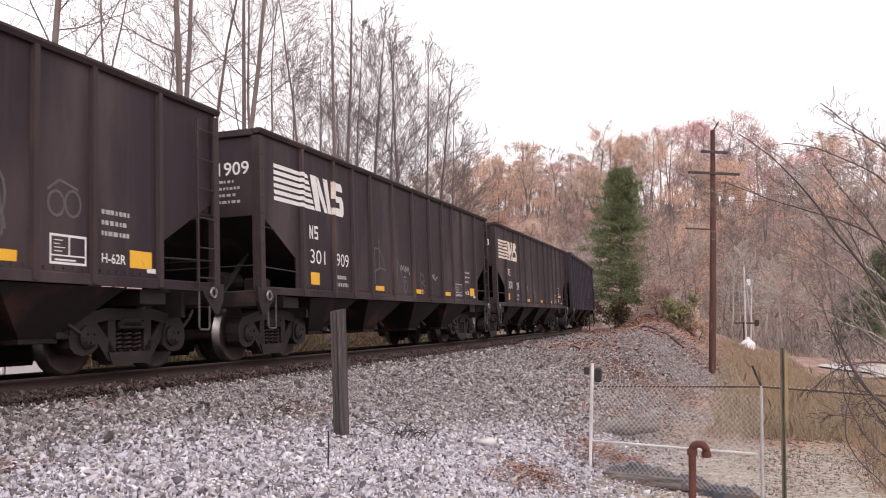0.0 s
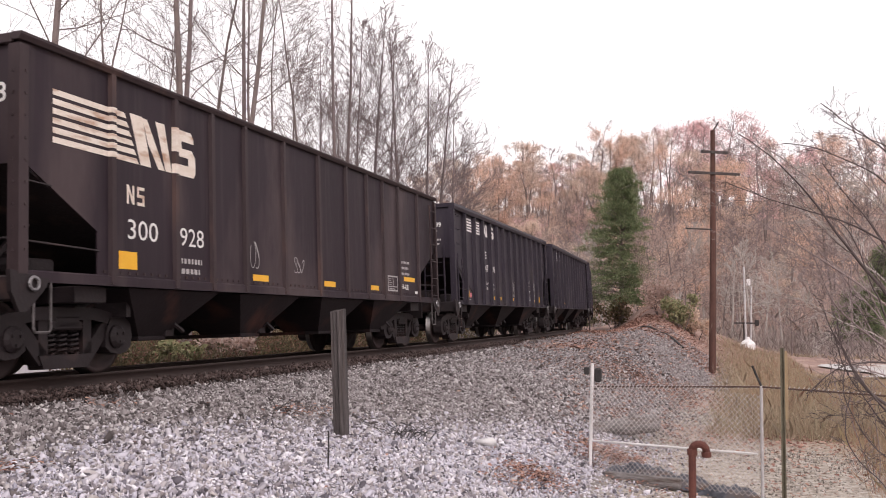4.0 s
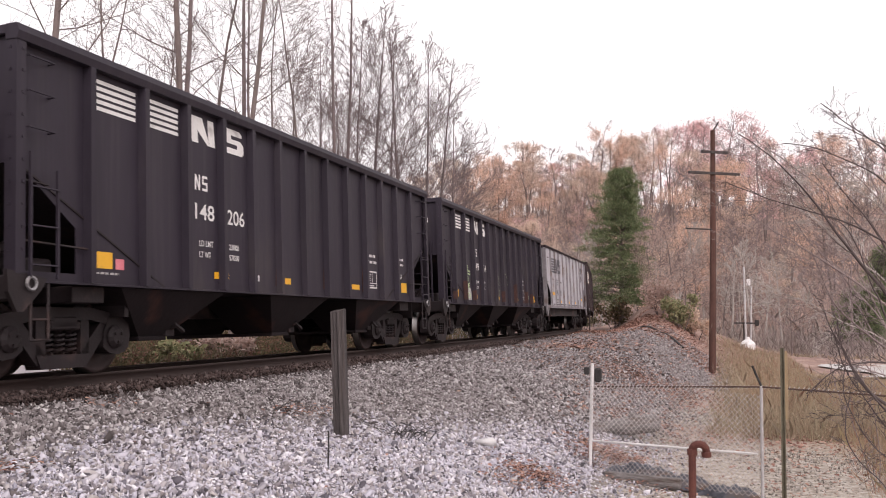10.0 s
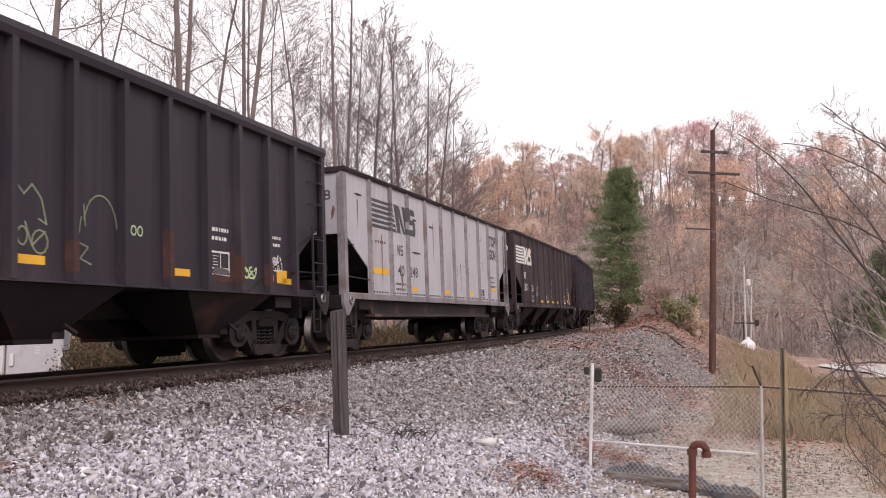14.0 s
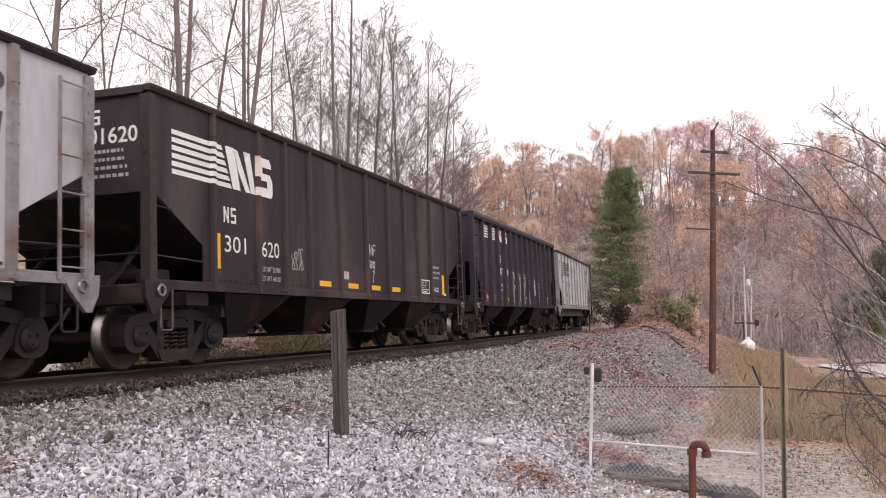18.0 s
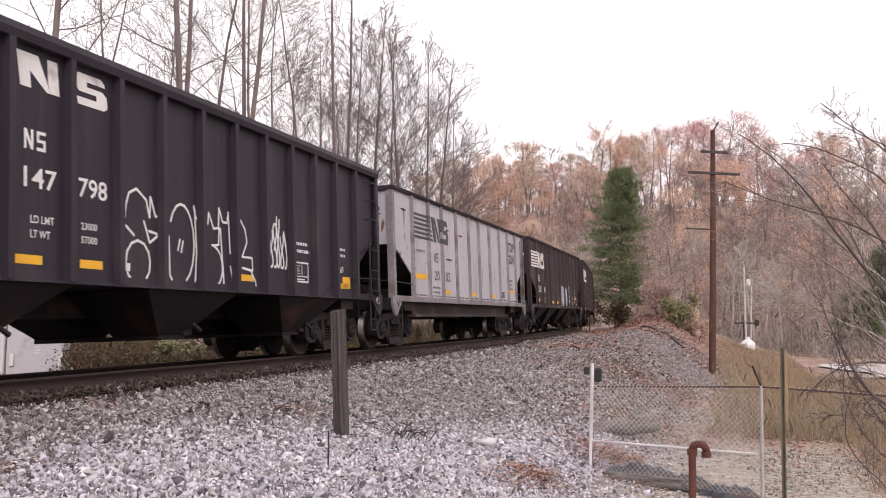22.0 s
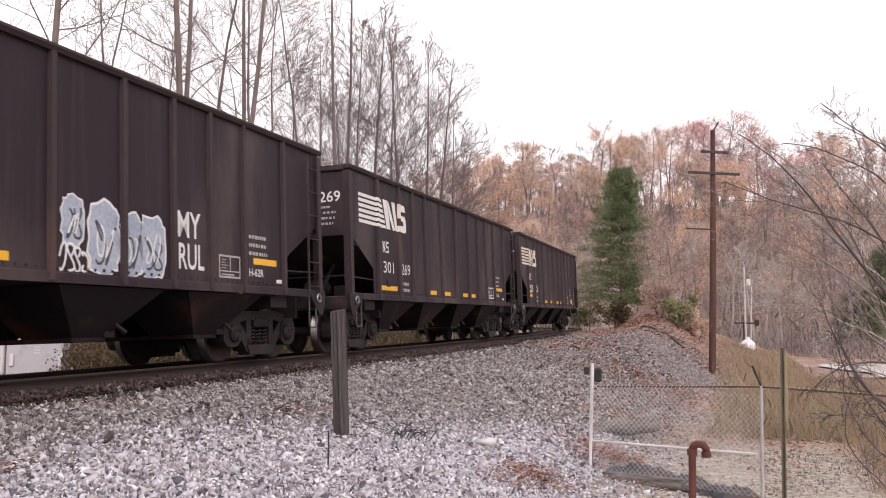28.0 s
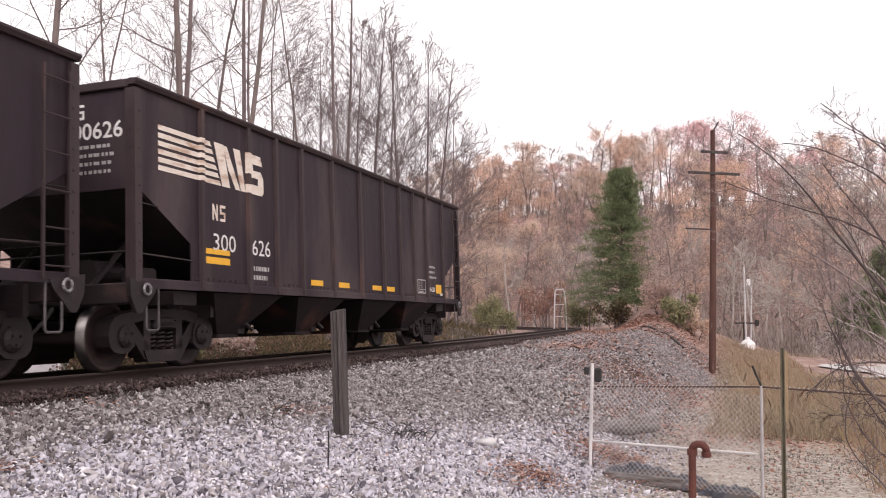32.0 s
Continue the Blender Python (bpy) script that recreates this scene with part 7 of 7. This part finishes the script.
def fence():
    a, b = Vector((-1.80, 12.54, 0)), Vector((0.36, 11.65, 0))
    way = (b - a).normalized()
    ga, gb = ground_at(a.x, a.y), ground_at(b.x, b.y)
    ob = thing("chain_link_fence", "low chain-link fence of galvanised pipe, sagging and rusty", "fence", Matrix())
    top_a, top_b, low_a, low_b = -0.14, -0.01, -0.87, -0.81
    part("post", tube(bmesh.new(), [(a.x - 0.02, a.y, ga - 0.1), (a.x + 0.01, a.y, 0.17)], 0.022, 10), M_WHITEPIPE, ob, "white-painted gate post")
    bm = bmesh.new()
    box(bm, a.x - 0.1, a.x - 0.03, a.y - 0.04, a.y + 0.04, 0.02, 0.12, 0.01)
    box(bm, a.x + 0.035, a.x + 0.13, a.y + 0.0, a.y + 0.08, -0.08, 0.11, 0.02)
    part("latch_box", bm, M_DARKPIPE, ob, "black iron latch")
    part("post", tube(bmesh.new(), [(b.x, b.y, gb - 0.1), (b.x, b.y, 0.0)], 0.019, 10), M_GALV, ob)
    part("barb_arm", tube(bmesh.new(), [(b.x, b.y, 0.0), (b.x - 0.1, b.y, 0.24)], 0.014, 5), M_DARKPIPE, ob)
    c = b + way * 1.5
    part("top_rail", tube(bmesh.new(), [(a.x + 0.05, a.y, top_a), (b.x, b.y, top_b), (c.x, c.y, top_b - 0.02)], 0.011, 8), M_DARKRUST, ob, "thin rusty top rail")
    part("bottom_rail", tube(bmesh.new(), [(a.x, a.y, low_a), (b.x - 0.05, b.y, low_b)], 0.015, 8), M_WHITEPIPE, ob)
    # diagonal wires, each its own thin bar, joined as one web
    span = (b - a).length
    bm = bmesh.new()
    step, lows = 0.07, -1.32

    def at(u, h):
        q = a + way * u
        sag = 0.03 * math.sin(u * 5 + h * 4)
        return Vector((q.x + sag * 0.4, q.y + sag, h))
    for sgn in (1, -1):
        u = -1.4
        while u < span + 1.4:
            u0, u1 = u, u + sgn * 1.22
            h0, h1 = lows, -0.1
            k0 = 0.0 if 0 <= u0 <= span else ((0 - u0) / (u1 - u0) if (u0 < 0) else (span - u0) / (u1 - u0))
            k1 = 1.0 if 0 <= u1 <= span else ((span - u0) / (u1 - u0) if u1 > span else (0 - u0) / (u1 - u0))
            if 0 <= k0 < k1 <= 1:
                pts = [at(u0 + (u1 - u0) * k, h0 + (h1 - h0) * k) + Vector((0, 0.004 * sgn, 0)) for k in np.linspace(k0, k1, 5)]
                tube(bm, pts, 0.0031, 3)
            u += step
    tagged(part("wire_mesh", bm, M_WIRE, ob), kind="stuff")
    bm = bmesh.new()
    for k in range(66):
        q = a + way * (0.08 + k * (span + 1.3) / 66)
        h = np.interp(k, [0, 44, 65], [top_a, top_b, top_b - 0.01])
        tube(bm, [(q.x - 0.014, q.y, h - 0.015), (q.x + 0.012, q.y, h + 0.026)], 0.006, 3)
    tagged(part("wire_ends", bm, M_WIRE, ob), kind="stuff")


fence()


def yard_clutter():
    x, y, z = spot(15.3, 7.5)
    ob = thing("vent_pipe", "dark red rusty pipe with a gooseneck top", "pipe", Matrix.Translation((x, y, 0)))
    pts = [(0, 0, z - 0.1), (0, 0, -0.28)] + [(0.055 - 0.055 * math.cos(t), -0.02 * math.sin(t), -0.28 + 0.055 * math.sin(t)) for t in np.linspace(0.3, math.pi, 7)] + [(0.11, 0, -0.315)]
    part("pipe", tube(bmesh.new(), pts, 0.031, 12), M_RUSTPIPE, ob)
    bm = bmesh.new()
    for h, r in ((-0.3, 0.041),):
        lathe(bm, [(h - 0.02, r), (h + 0.03, r)], 12, Matrix.Rotation(-math.pi / 2, 4, "Y"))
    part("elbow_collar", bm, M_RUSTPIPE, ob)
    part("spout_lip", tube(bmesh.new(), [(0.11, 0, -0.29), (0.112, 0, -0.33)], 0.04, 12), M_RUSTPIPE, ob)
    x, y, z = spot(20.45, 8.5)
    ob = thing("marker_post", "olive steel channel post with a faded orange plate", "marker post", Matrix.Translation((x, y, 0)))
    bm = bmesh.new()
    slab(bm, [(-0.02, -0.01), (-0.011, -0.01), (-0.008, 0.016), (0.008, 0.016), (0.011, -0.01), (0.02, -0.01), (0.02, 0.0), (0.014, 0.0), (0.011, 0.023), (-0.011, 0.023), (-0.014, 0.0), (-0.02, 0.0)], z - 0.2, 0.53, "z")
    part("channel", bm, M_OLIVE, ob)
    part("plate", box(bmesh.new(), 0.012, 0.046, 0.026, 0.031, -0.13, 0.5, 0.002), M_MARKER, ob, "narrow faded orange plate")
    x, y, z = spot(11.3, 15.6)
    ob = thing("old_log", "weathered grey log lying half buried on the gravel", "log", Matrix.Translation((x, y, z + 0.21)) @ Matrix.Rotation(YAW + radians(14), 4, "Z") @ Matrix.Rotation(radians(-5), 4, "Y") @ Matrix.Scale(1.08, 4))
    bm = lathe(bmesh.new(), [(-0.66, 0.06), (-0.62, 0.09), (-0.45, 0.11), (-0.3, 0.1), (-0.12, 0.14), (0.05, 0.15), (0.2, 0.145), (0.35, 0.165), (0.48, 0.16), (0.55, 0.15), (0.58, 0.1)], 14)
    for v in bm.verts:
        v.co += Vector(noise.noise_vector(v.co * 5.0)) * 0.035
    part("trunk", bm, M_LOG, ob)
    part("knot", lathe(bmesh.new(), [(0.0, 0.07), (0.12, 0.05), (0.16, 0.02)], 9, pose(0.1, -0.05, 0.1, 0, -70, 20)), M_LOG, ob)
    x, y, z = spot(12.4, 11.9)
    ob = thing("timber", "old dark brown timber lying on the ground", "timber", Matrix.Translation((x, y, z + 0.05)) @ Matrix.Rotation(radians(-14), 4, "Z"))
    bm = box(bmesh.new(), -0.5, 0.5, -0.08, 0.08, -0.07, 0.07, 0.015)
    bmesh.ops.subdivide_edges(bm, edges=bm.edges[:], cuts=3)
    for v in bm.verts:
        v.co += Vector(noise.noise_vector(v.co * 7.0)) * 0.02
    part("beam", bm, M_LOG, ob)
    for turn, far, long, wide, seed in ((12.2, 12.4, 0.5, 0.24, 31), (14.6, 11.9, 0.45, 0.2, 32), (17.4, 11.5, 0.4, 0.18, 33)):
        x, y, z = spot(turn, far)
        ob = thing("crumpled_tarp", "crumpled bluish grey plastic sheet on the dirt", "tarp", Matrix.Translation((x, y, z)) @ Matrix.Rotation(radians(-14), 4, "Z"))
        gu, gv = np.meshgrid(np.linspace(-1, 1, 34), np.linspace(-1, 1, 16))
        gu, gv = gu.ravel(), gv.ravel()
        fold = np.array([noise.fractal(Vector((a * 3.0, b * 2.2, seed)), 0.8, 2.0, 2) for a, b in zip(gu, gv)])
        hump = np.clip(1 - gu**2, 0, 1) ** 0.6 * np.clip(1 - gv**2, 0, 1) ** 0.6
        pts = np.column_stack([gu * long + fold * 0.015, gv * wide * (1 + 0.3 * np.sin(gu * 5 + seed)), 0.02 + hump * (0.12 + 0.08 * fold)])
        k = (np.arange(15)[:, None] * 34 + np.arange(33)).ravel()
        put("sheet", mesh_from("sheet", pts, np.stack([k, k + 1, k + 35, k + 34], 1), M_TARP, True), ob)
    x, y, z = spot(2.9, 11.6)
    shapes, faces = rock_shapes(3)
    tagged(put("pale_rock", mesh_from("pale_rock", shapes[1] * 0.1, faces, M_WHITEPIPE), at=Matrix.Translation((x, y, z + 0.05))), "pale white rock lying on the ballast", "rock")
    for turn, far, n, seed in ((-2.2, 11.2, 60, 5), (-10.5, 11.4, 12, 6)):
        rng2 = np.random.default_rng(seed)
        x, y, z = spot(turn, far)
        ob = thing("dead_weed", "low clump of dark dead weed stems", "weed", Matrix.Translation((x, y, z)))
        bm = bmesh.new()
        for k in range(n):
            a, l = rng2.uniform(0, 6.28), rng2.uniform(0.12, 0.4)
            p0 = Vector((rng2.normal(0, 0.16), rng2.normal(0, 0.2), -0.02))
            d = Vector((math.cos(a) * l, math.sin(a) * l, rng2.uniform(0.04, 0.22)))
            tube(bm, [p0, p0 + d * 0.5 + Vector((0, 0, 0.04)), p0 + d], 0.004, 3)
        tagged(part("stem_clump", bm, M_DARKPIPE, ob), kind="stuff")


yard_clutter()


def utility_pole():
    x, y, z = spot(16.5, 38.0)
    ob = thing("utility_pole", "tall reddish brown wooden utility pole with two crossarms", "utility pole", Matrix.Translation((x, y, z)) @ Matrix.Rotation(radians(0.6), 4, "Y"))
    high = 10.25
    part("pole", tube(bmesh.new(), [(0, 0, -0.4), (0.02, 0, high * 0.5), (0.0, 0, high)], 0.155, 12, 0.1), M_POLE, ob)
    m = Matrix.Rotation(YAW + 0.15, 4, "Z")
    for h, half in ((9.3, 0.6), (8.4, 1.15)):
        part("crossarm", box(bmesh.new(), -half, half, -0.19, -0.1, h - 0.055, h + 0.055, 0.008, m), M_POST, ob)
    part("pole_top_pin", tube(bmesh.new(), [(0, 0, high), (0.1, 0, high + 0.12), (0.24, 0, high + 0.36)], 0.035, 5), M_POST, ob)
    part("guy_bracket", box(bmesh.new(), -1.25, -0.1, -0.17, -0.13, 6.0, 6.05, 0.0, m), M_DARKPIPE, ob)


utility_pole()


def far_oddments():
    """A black hose on the berm's face and a white pipe frame at the bend."""
    pts = []
    for t in np.linspace(0, 1, 9):
        x, y, z = spot(12.2 + 2.6 * t, 46 - 5 * t)
        pts.append((x, y, z + 0.07 + 0.03 * math.sin(t * 9)))
    part("hose", tube(bmesh.new(), pts, 0.06, 6), M_DARKPIPE, thing("black_hose", "black rubber hose lying down the gravel berm", "hose", Matrix()))
    x, y, z = spot(7.35, 76)
    ob = thing("pipe_frame", "white arched pipe frame standing in the brush", "pipe frame", Matrix.Translation((x, y, z)) @ Matrix.Rotation(YAW, 4, "Z"))
    part("arch", tube(bmesh.new(), [(-0.45, 0, -0.1), (-0.4, 0, 3.2), (-0.3, 0, 3.45), (0.3, 0, 3.45), (0.4, 0, 3.2), (0.55, 0, 1.6), (0.6, 0, -0.1)], 0.06, 6), M_WHITEPIPE, ob)
    for h in (1.2, 2.2, 3.0):
        part("rung", tube(bmesh.new(), [(-0.42, 0, h), (0.46, 0, h)], 0.035, 5), M_WHITEPIPE, ob)


far_oddments()


def well_head():
    x, y, z = spot(18.45, 62.0)
    ob = thing("yard_light", "slim grey lamp pole and pipe beside a white domed tank lid", "lamp pole", Matrix.Translation((x, y, z)) @ Matrix.Scale(0.8, 4))
    bm = bmesh.new()
    lathe(bm, [(-0.1, 0.6), (0.35, 0.62), (0.55, 0.5), (0.75, 0.2), (0.95, 0.14), (0.98, 0.04)], 18, pose(0.12, -0.5, 0) @ Matrix.Rotation(-math.pi / 2, 4, "Y"))
    part("tank_lid", bm, M_WHITEPIPE, ob, "white domed lid")
    part("pole", tube(bmesh.new(), [(0.0, 0, -0.2), (-0.14, 0, 6.9)], 0.09, 8), M_GALV, ob)
    part("pipe", tube(bmesh.new(), [(0.36, 0, -0.2), (0.46, 0, 5.3)], 0.06, 8), M_GALV, ob)
    part("lamp_head", box(bmesh.new(), 0.05, 0.4, -0.16, 0.16, 5.3, 5.85, 0.06), M_WHITEPIPE, ob, "small white lamp housing")
    part("crossbar", box(bmesh.new(), -1.0, 0.7, -0.07, 0.07, 2.05, 2.18), M_POST, ob)
    part("meter_box", box(bmesh.new(), 0.7, 1.05, -0.15, 0.15, 1.9, 2.4, 0.05), M_DARKPIPE, ob)
    part("upright", tube(bmesh.new(), [(-0.1, 0.2, -0.2), (-0.1, 0.2, 2.1)], 0.13, 6), M_POST, ob)


def gravel_lot():
    """A pale gravel lot across the flat, beyond the dry grass."""
    gx, gy = np.meshgrid(np.linspace(0, 1, 30), np.linspace(0, 1, 9))
    gx, gy = gx.ravel(), gy.ravel()
    x = 6.0 + 42 * gx + 1.2 * np.sin(gy * 9)
    y = 48 + 18 * gy + 1.5 * np.sin(gx * 11) - 6 * gx
    k = (np.arange(8)[:, None] * 30 + np.arange(29)).ravel()
    me = mesh_from("gravel_lot", np.column_stack([x, y, ground_height(x, y) + 0.09]), np.stack([k, k + 1, k + 31, k + 30], 1), M_LOT, True)
    tagged(new("gravel_lot", me), "pale gravel lot beyond the dry grass", "gravel lot", kind="structure")


gravel_lot()
well_head()


def cabinets():
    """Equipment housings beyond the track."""
    x, y, z = spot(-23.9, 22.0)
    m = Matrix.Translation((x, y, z)) @ Matrix.Rotation(YAW + 0.2, 4, "Z")
    ob = thing("equipment_cabinet", "lilac grey sheet-metal equipment cabinet on the ground", "cabinet", m)
    part("body", box(bmesh.new(), -0.68, 0.6, 0.0, 0.8, 0.0, 1.7, 0.02), M_BOXGREY, ob)
    part("lid", box(bmesh.new(), -0.72, 0.64, -0.04, 0.84, 1.702, 1.76, 0.015), M_BOXGREY, ob)
    for u in (-0.6, 0.5):
        part("latch", box(bmesh.new(), u, u + 0.1, -0.05, -0.002, 0.25, 0.55, 0.01), M_BOXWHITE, ob)
    for k in range(3):
        part("vent_slot", box(bmesh.new(), -0.05, 0.08, -0.012, -0.002, 0.55 + k * 0.07, 0.58 + k * 0.07), M_BOXWHITE, ob)
    x, y, z = spot(-25.9, 22.0)
    ob = thing("white_housing", "white sheet-metal housing behind the track", "cabinet", Matrix.Translation((x, y, z)) @ Matrix.Rotation(YAW + 0.2, 4, "Z"))
    part("body", box(bmesh.new(), -1.2, 0.12, 0.1, 1.2, 0.0, 1.6, 0.03), M_BOXWHITE, ob)
    part("lid", box(bmesh.new(), -1.24, 0.16, 0.06, 1.24, 1.602, 1.66, 0.02), M_BOXWHITE, ob)
    part("door", box(bmesh.new(), -1.05, 0.0, 0.082, 0.098, 0.1, 1.5, 0.004), M_BOXWHITE, ob)


cabinets()

# ---- the train runs towards the camera and out of view ----
PULL_AT, PULL = [0, 8, 16, 24, 32], [-0.005, 0.0108, 0.0055, 0.0463, -0.0258]
_t = np.linspace(0, 32, 641)
_a = np.interp(_t, PULL_AT, PULL)
_v = 5.091 + np.concatenate([[0], np.cumsum((_a[1:] + _a[:-1]) * 0.025)])
_d = np.concatenate([[0], np.cumsum((_v[1:] + _v[:-1]) * 0.025)])
GONE = _d - np.interp(13.0, _t, _d)


def gone(t):
    return float(np.interp(t, _t, GONE))


def car_pose(front, length):
    a, b = line(front + 1.3), line(front + length - 1.3)
    mid = [(p + q) / 2 for p, q in zip(a, b)]
    turn = math.atan2(-(b[0] - a[0]), b[1] - a[1])
    rise = math.atan2(b[2] - a[2], b[1] - a[1])
    return Matrix.Translation((mid[0], mid[1], mid[2] - 0.76 * CANT)) @ Matrix.Rotation(turn, 4, "Z") @ Matrix.Rotation(rise, 4, "X") @ Matrix.Rotation(-CANT, 4, "Y")


def motions():
    steps = [k * 0.1 for k in range(321)]
    for car, length, start in CARS:
        walk(car, [(t, car_pose(8.557 - gone(t) + start, length)) for t in [k * 0.5 for k in range(65)]])
        for truck in [c for c in car.children if c.name.startswith("truck")]:
            for axle in [c for c in truck.children if c.name.startswith("wheelset")]:
                place = axle.matrix_basis.translation.copy()
                walk(axle, [(t, Matrix.Translation(place) @ Matrix.Rotation(gone(t) / 0.457, 4, "X")) for t in steps])


motions()
